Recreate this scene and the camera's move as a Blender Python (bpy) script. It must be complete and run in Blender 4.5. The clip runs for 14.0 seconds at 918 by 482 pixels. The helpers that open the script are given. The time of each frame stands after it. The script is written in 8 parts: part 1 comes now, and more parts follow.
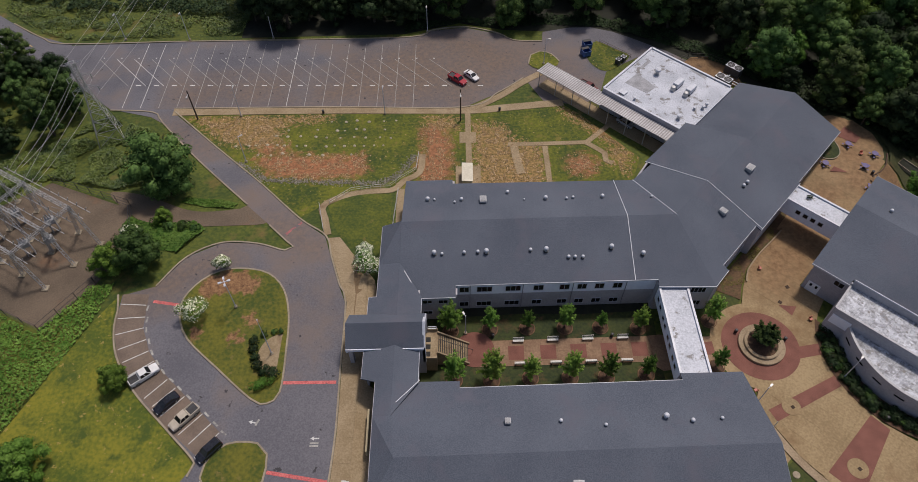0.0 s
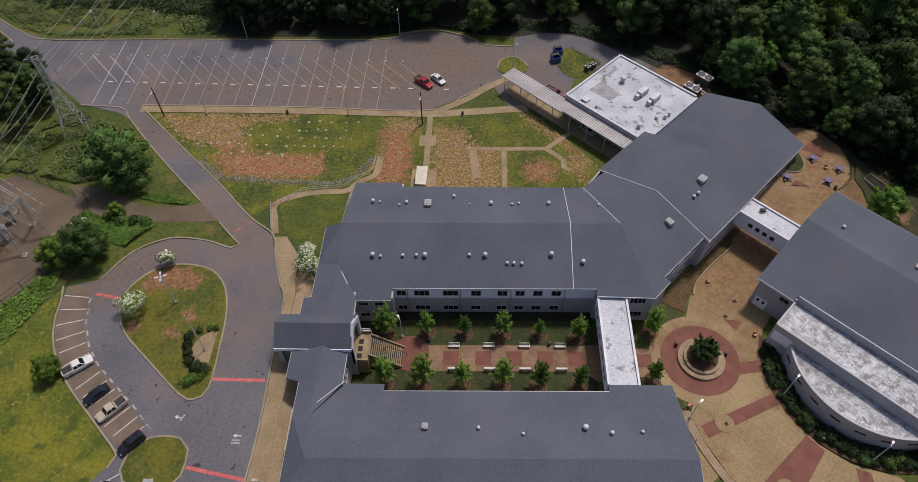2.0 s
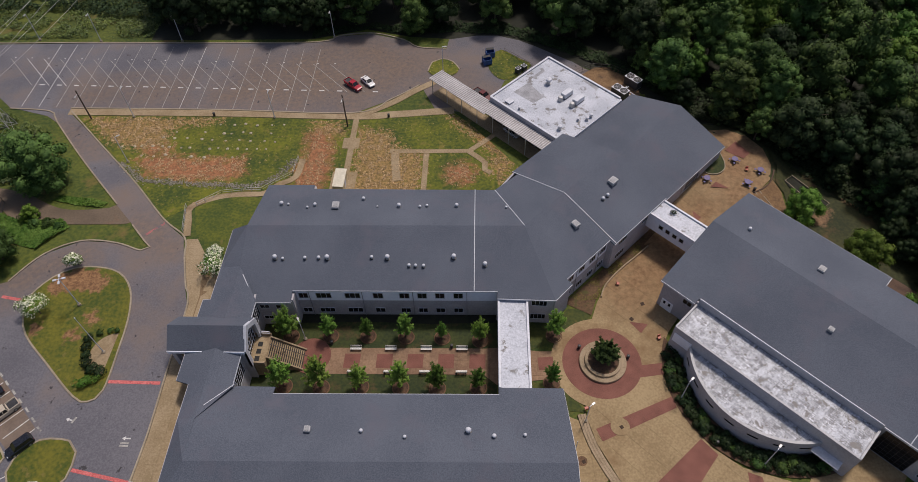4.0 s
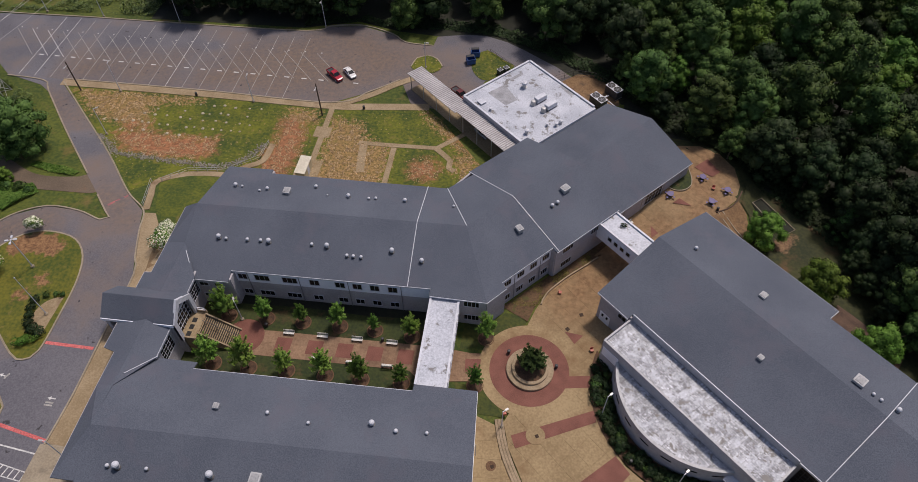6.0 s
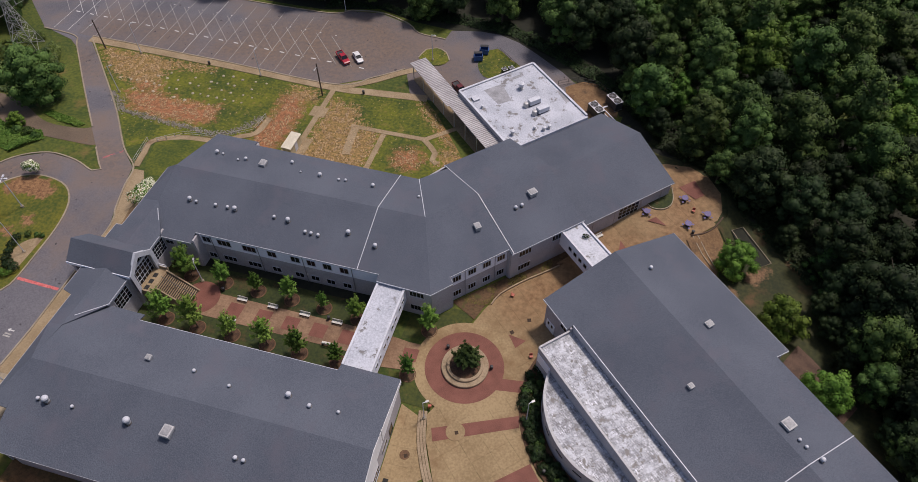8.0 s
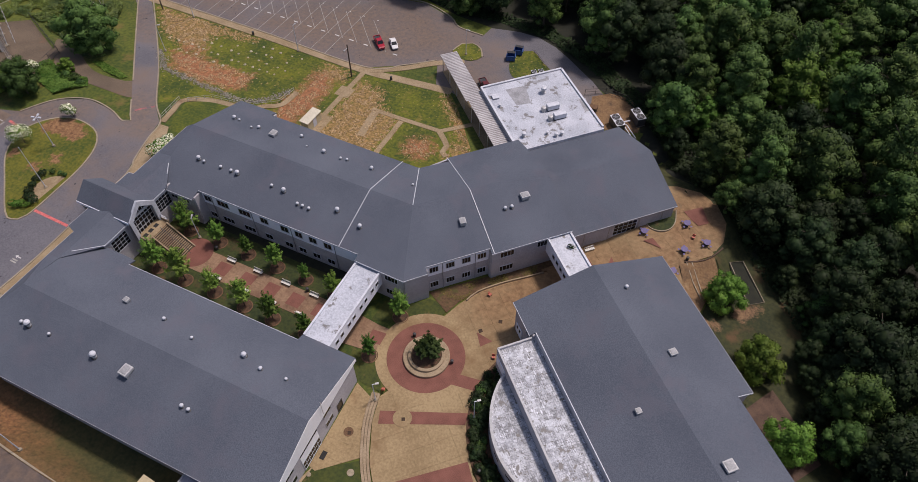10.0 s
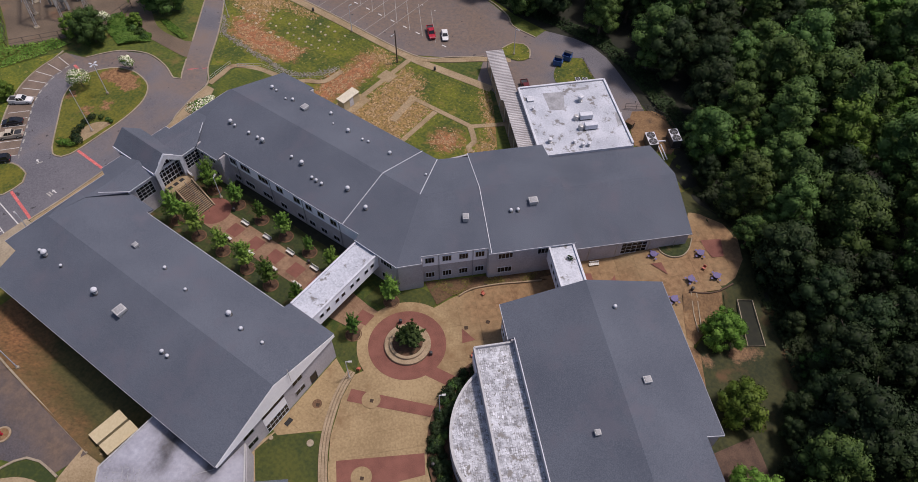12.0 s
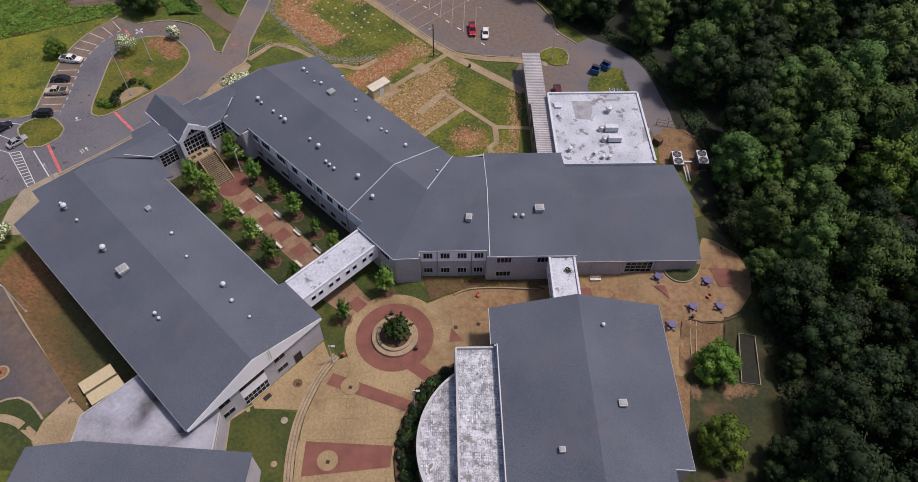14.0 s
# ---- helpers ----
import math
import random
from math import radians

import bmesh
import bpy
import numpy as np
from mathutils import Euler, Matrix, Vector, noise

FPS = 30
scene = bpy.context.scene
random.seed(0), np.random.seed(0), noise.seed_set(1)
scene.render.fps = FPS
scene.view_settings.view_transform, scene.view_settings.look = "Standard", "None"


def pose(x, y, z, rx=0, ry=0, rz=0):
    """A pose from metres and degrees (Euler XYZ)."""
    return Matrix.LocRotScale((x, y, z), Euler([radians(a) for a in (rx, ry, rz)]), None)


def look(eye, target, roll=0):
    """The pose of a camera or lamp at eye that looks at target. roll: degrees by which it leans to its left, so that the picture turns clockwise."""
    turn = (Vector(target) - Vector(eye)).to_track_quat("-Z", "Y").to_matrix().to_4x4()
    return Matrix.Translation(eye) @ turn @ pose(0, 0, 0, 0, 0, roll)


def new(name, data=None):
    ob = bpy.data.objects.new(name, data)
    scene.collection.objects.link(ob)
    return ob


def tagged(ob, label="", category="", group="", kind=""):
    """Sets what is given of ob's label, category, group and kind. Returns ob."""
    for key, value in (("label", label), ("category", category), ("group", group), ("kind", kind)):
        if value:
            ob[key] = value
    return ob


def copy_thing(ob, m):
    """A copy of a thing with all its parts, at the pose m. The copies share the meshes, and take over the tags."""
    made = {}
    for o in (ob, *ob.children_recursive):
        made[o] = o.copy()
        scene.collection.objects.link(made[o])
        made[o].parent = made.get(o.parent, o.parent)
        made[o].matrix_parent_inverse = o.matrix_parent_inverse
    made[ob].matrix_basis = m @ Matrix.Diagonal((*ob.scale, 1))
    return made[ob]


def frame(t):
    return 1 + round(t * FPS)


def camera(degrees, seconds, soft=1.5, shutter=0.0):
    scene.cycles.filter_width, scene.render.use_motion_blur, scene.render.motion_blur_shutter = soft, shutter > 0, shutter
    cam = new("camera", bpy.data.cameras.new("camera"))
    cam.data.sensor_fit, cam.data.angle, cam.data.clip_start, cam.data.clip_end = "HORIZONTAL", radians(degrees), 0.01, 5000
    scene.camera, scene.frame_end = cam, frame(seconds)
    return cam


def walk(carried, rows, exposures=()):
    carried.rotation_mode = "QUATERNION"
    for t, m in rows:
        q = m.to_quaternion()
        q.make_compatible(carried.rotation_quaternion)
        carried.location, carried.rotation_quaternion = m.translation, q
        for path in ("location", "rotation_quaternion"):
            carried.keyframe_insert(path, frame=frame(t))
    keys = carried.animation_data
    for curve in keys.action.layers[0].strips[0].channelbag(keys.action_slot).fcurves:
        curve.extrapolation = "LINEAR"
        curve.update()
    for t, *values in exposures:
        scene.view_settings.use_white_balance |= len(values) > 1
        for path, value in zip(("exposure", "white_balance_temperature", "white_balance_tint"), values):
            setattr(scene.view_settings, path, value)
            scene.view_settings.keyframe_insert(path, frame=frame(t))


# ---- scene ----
cam = camera(67.1, 14.0, soft=0.6)
METRES, EYE, TILT, LEAN, TURN = 96.0, 94.0, -52.5, 0.0, 0.0
ROWS = [
    (0.0, 0.0, 0.0, 0.0, 0.0, 0.0, -0.0),
    (0.5, 0.0284, 0.0009, 0.0, 0.69, 0.09, -0.67),
    (1.0, 0.0637, 0.0022, 0.0002, 1.5, 0.17, -1.5),
    (1.5, 0.0995, 0.0038, 0.0011, 1.93, 0.22, -1.84),
    (2.0, 0.1371, 0.0061, 0.0018, 2.06, 0.3, -1.8),
    (2.5, 0.1739, 0.0085, 0.0032, 2.16, 0.34, -1.77),
    (3.0, 0.2173, 0.0108, 0.0047, 2.3, 0.41, -1.74),
    (3.5, 0.258, 0.0133, 0.0056, 2.34, 0.47, -1.72),
    (4.0, 0.3002, 0.0158, 0.0055, 2.48, 0.55, -1.76),
    (6.5, 0.506, 0.0326, 0.0148, 7.16, 0.24, -8.2),
    (7.0, 0.5492, 0.0374, 0.0188, 8.3, 0.06, -9.73),
    (7.5, 0.593, 0.0427, 0.025, 9.72, -0.28, -11.66),
    (8.0, 0.6334, 0.0483, 0.0314, 11.24, -0.62, -13.66),
    (10.5, 0.8011, 0.0854, 0.0766, 19.52, -3.33, -23.55),
    (11.0, 0.8283, 0.0943, 0.0877, 21.36, -4.1, -25.53),
    (11.5, 0.8526, 0.1035, 0.1005, 23.24, -5.01, -27.46),
    (12.0, 0.8769, 0.1145, 0.115, 25.3, -6.1, -29.46),
    (12.5, 0.8957, 0.1239, 0.128, 27.19, -7.14, -31.24),
    (13.0, 0.9133, 0.1335, 0.1416, 29.3, -8.37, -33.12),
    (13.5, 0.9293, 0.1437, 0.1552, 30.99, -9.38, -34.46),
    (14.0, 0.9434, 0.1543, 0.1699, 32.08, -10.08, -35.25),
]
walk(cam, [(t, pose(0, 0, EYE, TILT, LEAN, TURN) @ pose(METRES * x, METRES * y, METRES * z, 90 + pitch, roll, yaw)) for t, x, y, z, yaw, pitch, roll in ROWS],
     [(0.0, -0.36, 6600, 13), (4.0, -0.33, 6650, 14), (8.0, -0.21, 6600, 17), (14.0, -0.13, 6500, 18)])

# ---- light ----
SUN_DIR = Vector((0.23, 0.35, 0.91)).normalized()
world = bpy.data.worlds.new("sky")
scene.world = world
world.use_nodes = True
wn = world.node_tree.nodes
sky = wn.new("ShaderNodeTexSky")
sky.sky_type = "NISHITA"
sky.sun_disc = False
sky.sun_elevation = math.asin(SUN_DIR.z)
sky.sun_rotation = math.atan2(SUN_DIR.x, SUN_DIR.y)
sky.air_density, sky.dust_density, sky.ozone_density = 1.0, 3.0, 1.0
wn["Background"].inputs["Strength"].default_value = 0.108
world.node_tree.links.new(sky.outputs["Color"], wn["Background"].inputs["Color"])
sun = new("sun", bpy.data.lights.new("sun", "SUN"))
sun.data.energy, sun.data.angle, sun.data.color = 3.25, radians(7), (1.0, 0.92, 0.84)
sun.matrix_world = look(SUN_DIR * 300, (0, 0, 0))


# ---- materials ----
def mat(name, dark, light, rough=0.85, grain=8.0, big=0.25, mix=0.5, bump=0.25, metal=0.0, island=0.0, rand=0.0, spots=None):
    """Two colours mixed by fine grain and broad stains; spots: a third colour and how much of it."""
    m = bpy.data.materials.new(name)
    m.use_nodes = True
    nt = m.node_tree
    N, L = nt.nodes, nt.links
    bsdf = N["Principled BSDF"]
    bsdf.inputs["Roughness"].default_value = rough
    bsdf.inputs["Metallic"].default_value = metal
    co = N.new("ShaderNodeTexCoord")
    fine, broad = N.new("ShaderNodeTexNoise"), N.new("ShaderNodeTexNoise")
    fine.inputs["Scale"].default_value, fine.inputs["Detail"].default_value = grain, 5
    broad.inputs["Scale"].default_value, broad.inputs["Detail"].default_value = big, 4
    L.new(co.outputs["Object"], fine.inputs["Vector"])
    L.new(co.outputs["Object"], broad.inputs["Vector"])
    add = N.new("ShaderNodeMix")
    add.inputs[0].default_value = mix
    L.new(fine.outputs["Fac"], add.inputs[2])
    L.new(broad.outputs["Fac"], add.inputs[3])
    ramp = N.new("ShaderNodeValToRGB")
    ramp.color_ramp.elements[0].position, ramp.color_ramp.elements[1].position = 0.39, 0.61
    ramp.color_ramp.elements[0].color, ramp.color_ramp.elements[1].color = (*dark, 1), (*light, 1)
    L.new(add.outputs[0], ramp.inputs["Fac"])
    col = ramp.outputs["Color"]
    if spots:
        third = N.new("ShaderNodeTexNoise")
        third.inputs["Scale"].default_value, third.inputs["Detail"].default_value = spots[1], 6
        third.inputs["Roughness"].default_value = 0.65
        L.new(co.outputs["Object"], third.inputs["Vector"])
        cut = N.new("ShaderNodeMapRange")
        cut.inputs["From Min"].default_value, cut.inputs["From Max"].default_value = spots[2], spots[2] + spots[3]
        L.new(third.outputs["Fac"], cut.inputs["Value"])
        blend = N.new("ShaderNodeMix")
        blend.data_type = "RGBA"
        L.new(cut.outputs["Result"], blend.inputs[0])
        L.new(col, blend.inputs[6])
        blend.inputs[7].default_value = (*spots[0], 1)
        col = blend.outputs[2]
    for amount, node, socket in ((island, "ShaderNodeNewGeometry", "Random Per Island"), (rand, "ShaderNodeObjectInfo", "Random")):
        if amount:
            g = N.new(node)
            rng = N.new("ShaderNodeMapRange")
            rng.inputs["To Min"].default_value, rng.inputs["To Max"].default_value = 1 - amount, 1 + amount
            L.new(g.outputs[socket], rng.inputs["Value"])
            hsv = N.new("ShaderNodeHueSaturation")
            L.new(rng.outputs["Result"], hsv.inputs["Value"])
            L.new(col, hsv.inputs["Color"])
            col = hsv.outputs["Color"]
    L.new(col, bsdf.inputs["Base Color"])
    if bump:
        b = N.new("ShaderNodeBump")
        b.inputs["Strength"].default_value, b.inputs["Distance"].default_value = bump, 0.05
        L.new(fine.outputs["Fac"], b.inputs["Height"])
        L.new(b.outputs["Normal"], bsdf.inputs["Normal"])
    return m


def leaf_mat(name, dark, light, rand=0.25):
    m = mat(name, dark, light, rough=0.6, grain=1.5, big=0.35, mix=0.5, bump=0, island=0.16, rand=rand)
    nt = m.node_tree
    b = nt.nodes["Principled BSDF"]
    # every tree has a hue of its own
    info, rng, hsv = nt.nodes.new("ShaderNodeObjectInfo"), nt.nodes.new("ShaderNodeMapRange"), nt.nodes.new("ShaderNodeHueSaturation")
    rng.inputs["To Min"].default_value, rng.inputs["To Max"].default_value = 0.485, 0.52
    wrap = nt.nodes.new("ShaderNodeMath")
    wrap.operation = "FRACT"
    ten = nt.nodes.new("ShaderNodeMath")
    ten.operation = "MULTIPLY"
    ten.inputs[1].default_value = 7.31
    nt.links.new(info.outputs["Random"], ten.inputs[0])
    nt.links.new(ten.outputs[0], wrap.inputs[0])
    nt.links.new(wrap.outputs[0], rng.inputs["Value"])
    nt.links.new(rng.outputs["Result"], hsv.inputs["Hue"])
    base = b.inputs["Base Color"]
    nt.links.new(base.links[0].from_socket, hsv.inputs["Color"])
    nt.links.new(hsv.outputs["Color"], base)
    b.inputs["Subsurface Weight"].default_value = 0.0
    b.inputs["Specular IOR Level"].default_value = 0.12
    return m


def overlay(m, field, dark, light, grain=3.0, ragged=1.5, breakup=0.9, soft=0.12):
    """A second ground cover over m where the mesh's field is high, with an edge broken up by noise."""
    nt = m.node_tree
    N, L = nt.nodes, nt.links
    co, at = N.new("ShaderNodeTexCoord"), N.new("ShaderNodeAttribute")
    at.attribute_name = field
    edge, fine = N.new("ShaderNodeTexNoise"), N.new("ShaderNodeTexNoise")
    edge.inputs["Scale"].default_value, edge.inputs["Detail"].default_value, edge.inputs["Roughness"].default_value = ragged, 7, 0.72
    fine.inputs["Scale"].default_value, fine.inputs["Detail"].default_value, fine.inputs["Roughness"].default_value = grain, 6, 0.7
    L.new(co.outputs["Object"], edge.inputs["Vector"])
    L.new(co.outputs["Object"], fine.inputs["Vector"])
    add = N.new("ShaderNodeMath")
    add.operation = "MULTIPLY_ADD"
    add.inputs[1].default_value = breakup * 2
    L.new(edge.outputs["Fac"], add.inputs[0])
    L.new(at.outputs["Fac"], add.inputs[2])
    cut = N.new("ShaderNodeMapRange")
    mid = 0.5 + breakup
    cut.inputs["From Min"].default_value, cut.inputs["From Max"].default_value = mid - soft, mid + soft
    L.new(add.outputs[0], cut.inputs["Value"])
    gate = N.new("ShaderNodeMapRange")
    gate.inputs["From Min"].default_value, gate.inputs["From Max"].default_value = 0.02, 0.2
    L.new(at.outputs["Fac"], gate.inputs["Value"])
    both = N.new("ShaderNodeMath")
    both.operation = "MULTIPLY"
    L.new(cut.outputs["Result"], both.inputs[0])
    L.new(gate.outputs["Result"], both.inputs[1])
    ramp = N.new("ShaderNodeValToRGB")
    ramp.color_ramp.elements[0].position, ramp.color_ramp.elements[1].position = 0.36, 0.64
    ramp.color_ramp.elements[0].color, ramp.color_ramp.elements[1].color = (*dark, 1), (*light, 1)
    L.new(fine.outputs["Fac"], ramp.inputs["Fac"])
    blend = N.new("ShaderNodeMix")
    blend.data_type = "RGBA"
    base = N["Principled BSDF"].inputs["Base Color"]
    L.new(both.outputs[0], blend.inputs[0])
    L.new(base.links[0].from_socket, blend.inputs[6])
    L.new(ramp.outputs["Color"], blend.inputs[7])
    L.new(blend.outputs[2], base)


def specks(m, colour, scale, low, width=0.04):
    """Small drips and spots scattered over m."""
    nt = m.node_tree
    N, L = nt.nodes, nt.links
    co, n, cut, blend = N.new("ShaderNodeTexCoord"), N.new("ShaderNodeTexNoise"), N.new("ShaderNodeMapRange"), N.new("ShaderNodeMix")
    n.inputs["Scale"].default_value, n.inputs["Detail"].default_value, n.inputs["Roughness"].default_value = scale, 3, 0.6
    cut.inputs["From Min"].default_value, cut.inputs["From Max"].default_value = low, low + width
    blend.data_type = "RGBA"
    base = N["Principled BSDF"].inputs["Base Color"]
    L.new(co.outputs["Object"], n.inputs["Vector"])
    L.new(n.outputs["Fac"], cut.inputs["Value"])
    L.new(cut.outputs["Result"], blend.inputs[0])
    L.new(base.links[0].from_socket, blend.inputs[6])
    blend.inputs[7].default_value = (*colour, 1)
    L.new(blend.outputs[2], base)


M_GRASS = mat("rough_grass", (0.026, 0.050, 0.004), (0.096, 0.112, 0.010), grain=1.6, big=0.07, spots=((0.15, 0.105, 0.030), 0.12, 0.57, 0.12))
M_LAWN = mat("mown_lawn", (0.062, 0.090, 0.004), (0.180, 0.170, 0.010), grain=2.0, big=0.14, mix=0.5, spots=((0.045, 0.072, 0.004), 0.34, 0.53, 0.12))
specks(M_LAWN, (0.26, 0.20, 0.05), 1.3, 0.645)
# near-black floor: the shade under the trees is put into this colour
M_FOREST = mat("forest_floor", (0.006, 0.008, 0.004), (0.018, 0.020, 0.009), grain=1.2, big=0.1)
M_DRYGRASS = mat("patchy_lawn", (0.026, 0.050, 0.002), (0.128, 0.134, 0.005), grain=1.8, big=0.16, spots=((0.15, 0.125, 0.020), 0.55, 0.57, 0.10))
specks(M_DRYGRASS, (0.34, 0.24, 0.10), 1.9, 0.655)
overlay(M_DRYGRASS, "straw", (0.075, 0.055, 0.008), (0.370, 0.230, 0.090), 2.0, 1.1, 1.9, 0.14)
overlay(M_DRYGRASS, "clay", (0.125, 0.050, 0.018), (0.390, 0.172, 0.078), 1.6, 0.7, 1.2, 0.28)
M_MULCH = mat("bark_mulch", (0.040, 0.021, 0.010), (0.100, 0.050, 0.026), grain=5, big=0.6, spots=((0.036, 0.044, 0.013), 0.7, 0.58, 0.10))
M_RIM = mat("clay_rim", (0.085, 0.045, 0.022), (0.165, 0.092, 0.048), grain=5, big=0.8)
M_WEEDBED = mat("dry_weedy_soil", (0.060, 0.032, 0.014), (0.135, 0.078, 0.036), grain=3, big=0.4, spots=((0.070, 0.064, 0.014), 0.6, 0.53, 0.12))
M_GRAVEL = mat("yard_gravel", (0.086, 0.064, 0.044), (0.146, 0.108, 0.074), grain=5, big=0.18, spots=((0.17, 0.092, 0.050), 0.15, 0.55, 0.2))
M_ASPHALT = mat("worn_asphalt", (0.090, 0.089, 0.106), (0.148, 0.143, 0.160), grain=4.5, big=0.09, mix=0.5, spots=((0.165, 0.122, 0.098), 0.045, 0.50, 0.22))
overlay(M_ASPHALT, "dust", (0.115, 0.090, 0.076), (0.185, 0.128, 0.092), 1.2, 0.16, 0.7, 0.75)
specks(M_ASPHALT, (0.040, 0.038, 0.042), 0.75, 0.665, 0.05)
M_NEWASPHALT = mat("darker_asphalt", (0.056, 0.050, 0.056), (0.096, 0.086, 0.094), grain=4.5, big=0.12, mix=0.5, spots=((0.110, 0.078, 0.062), 0.10, 0.52, 0.2))
overlay(M_NEWASPHALT, "dust", (0.090, 0.066, 0.052), (0.150, 0.104, 0.074), 1.2, 0.3, 0.7, 0.6)
M_CONCRETE = mat("tan_concrete", (0.220, 0.154, 0.078), (0.325, 0.240, 0.130), grain=3.0, big=0.14, spots=((0.170, 0.098, 0.044), 0.10, 0.52, 0.18), rand=0.03)
overlay(M_CONCRETE, "clay", (0.150, 0.086, 0.040), (0.275, 0.168, 0.084), 1.2, 0.22, 0.9, 0.55)
M_KERB = mat("kerb_concrete", (0.23, 0.19, 0.135), (0.33, 0.28, 0.205), grain=4, big=0.4)
M_WALK = mat("walkway_concrete", (0.225, 0.165, 0.092), (0.325, 0.250, 0.155), grain=4, big=0.3, spots=((0.16, 0.10, 0.056), 0.2, 0.58, 0.15))
M_BRICK = mat("red_brick_paving", (0.135, 0.050, 0.036), (0.205, 0.082, 0.060), grain=9, big=0.5, bump=0.35)
M_ROOF = mat("grey_shingle_roof", (0.060, 0.072, 0.098), (0.104, 0.119, 0.151), grain=7.0, big=0.10, mix=0.34, bump=0.4, rough=0.9, spots=((0.098, 0.100, 0.128), 0.16, 0.52, 0.2))
M_WHITEROOF = mat("weathered_white_membrane", (0.34, 0.36, 0.41), (0.56, 0.585, 0.64), grain=4.5, big=0.25, mix=0.45, rough=0.6)
# flaking coat: small and large scraps of white paint, grey felt where it has peeled
nt = M_WHITEROOF.node_tree
where, warp, warped = nt.nodes.new("ShaderNodeTexCoord"), nt.nodes.new("ShaderNodeTexNoise"), nt.nodes.new("ShaderNodeMix")
warp.inputs["Scale"].default_value, warp.inputs["Detail"].default_value = 2.2, 5
warped.data_type = "VECTOR"
warped.inputs[0].default_value = 0.20
nt.links.new(where.outputs["Object"], warped.inputs[4])
nt.links.new(where.outputs["Object"], warp.inputs["Vector"])
nt.links.new(warp.outputs["Color"], warped.inputs[5])
base = nt.nodes["Principled BSDF"].inputs["Base Color"]
coat = base.links[0].from_socket
for angle, width, row, lo, hi, gap in ((43.0, 0.62, 0.23, 0.50, 1.22, 0.030), (133.5, 0.9, 0.34, 0.62, 1.20, 0.035), (139.0, 2.3, 0.8, 0.78, 1.14, 0.03)):
    turn, scrap, tint = nt.nodes.new("ShaderNodeMapping"), nt.nodes.new("ShaderNodeTexBrick"), nt.nodes.new("ShaderNodeMix")
    turn.inputs["Rotation"].default_value = (0, 0, radians(angle))
    scrap.offset, scrap.squash, scrap.squash_frequency = 0.37, 0.55, 3
    for key, value in (("Scale", 1.0), ("Mortar Size", gap), ("Mortar Smooth", 0.3), ("Bias", 0.0), ("Brick Width", width), ("Row Height", row)):
        scrap.inputs[key].default_value = value
    for key, value in (("Color1", lo), ("Color2", hi), ("Mortar", lo * 0.95)):
        scrap.inputs[key].default_value = (value, value * 0.995, value * 0.99, 1)
    tint.data_type, tint.blend_type = "RGBA", "MULTIPLY"
    where_on, on = nt.nodes.new("ShaderNodeTexNoise"), nt.nodes.new("ShaderNodeMapRange")
    where_on.inputs["Scale"].default_value, where_on.inputs["Detail"].default_value = 0.5 + angle / 200, 5
    on.inputs["From Min"].default_value, on.inputs["From Max"].default_value = 0.42, 0.56
    nt.links.new(where.outputs["Object"], where_on.inputs["Vector"])
    nt.links.new(where_on.outputs["Fac"], on.inputs["Value"])
    nt.links.new(on.outputs["Result"], tint.inputs[0])
    nt.links.new(warped.outputs[1], turn.inputs["Vector"])
    nt.links.new(turn.outputs["Vector"], scrap.inputs["Vector"])
    nt.links.new(coat, tint.inputs[6])
    nt.links.new(scrap.outputs["Color"], tint.inputs[7])
    coat = tint.outputs[2]
nt.links.new(coat, base)
specks(M_WHITEROOF, (0.17, 0.163, 0.158), 0.62, 0.60, 0.05)
specks(M_WHITEROOF, (0.14, 0.135, 0.13), 2.6, 0.62, 0.04)
M_CLEANROOF = mat("bluish_white_membrane", (0.32, 0.345, 0.40), (0.52, 0.545, 0.61), grain=4, big=0.25, mix=0.45, rough=0.55, spots=((0.17, 0.165, 0.165), 0.55, 0.565, 0.06))
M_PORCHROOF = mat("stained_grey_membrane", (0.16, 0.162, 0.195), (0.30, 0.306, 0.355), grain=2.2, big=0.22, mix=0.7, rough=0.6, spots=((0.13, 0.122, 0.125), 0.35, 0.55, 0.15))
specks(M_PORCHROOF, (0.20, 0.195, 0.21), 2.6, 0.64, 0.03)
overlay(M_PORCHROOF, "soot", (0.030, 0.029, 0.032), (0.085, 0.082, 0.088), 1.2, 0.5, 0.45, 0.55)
overlay(M_PORCHROOF, "pale", (0.30, 0.31, 0.37), (0.40, 0.41, 0.48), 1.6, 0.45, 0.6, 0.6)
M_EAVE = mat("weathered_metal_drip_edge", (0.17, 0.18, 0.21), (0.30, 0.31, 0.34), grain=4, big=0.8, bump=0.05, rough=0.6)
M_STEEL = mat("dull_grey_steel", (0.26, 0.26, 0.265), (0.42, 0.42, 0.425), grain=6, big=0.8, bump=0.05, rough=0.55, metal=0.2)
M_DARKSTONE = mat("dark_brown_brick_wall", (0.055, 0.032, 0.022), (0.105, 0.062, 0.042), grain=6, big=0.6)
M_OLDPATCH = mat("grey_membrane_patch", (0.20, 0.205, 0.22), (0.34, 0.345, 0.37), grain=6, big=0.6, rough=0.7)
M_BLOCK = mat("grey_block_wall", (0.340, 0.330, 0.358), (0.452, 0.440, 0.468), grain=4, big=0.3)
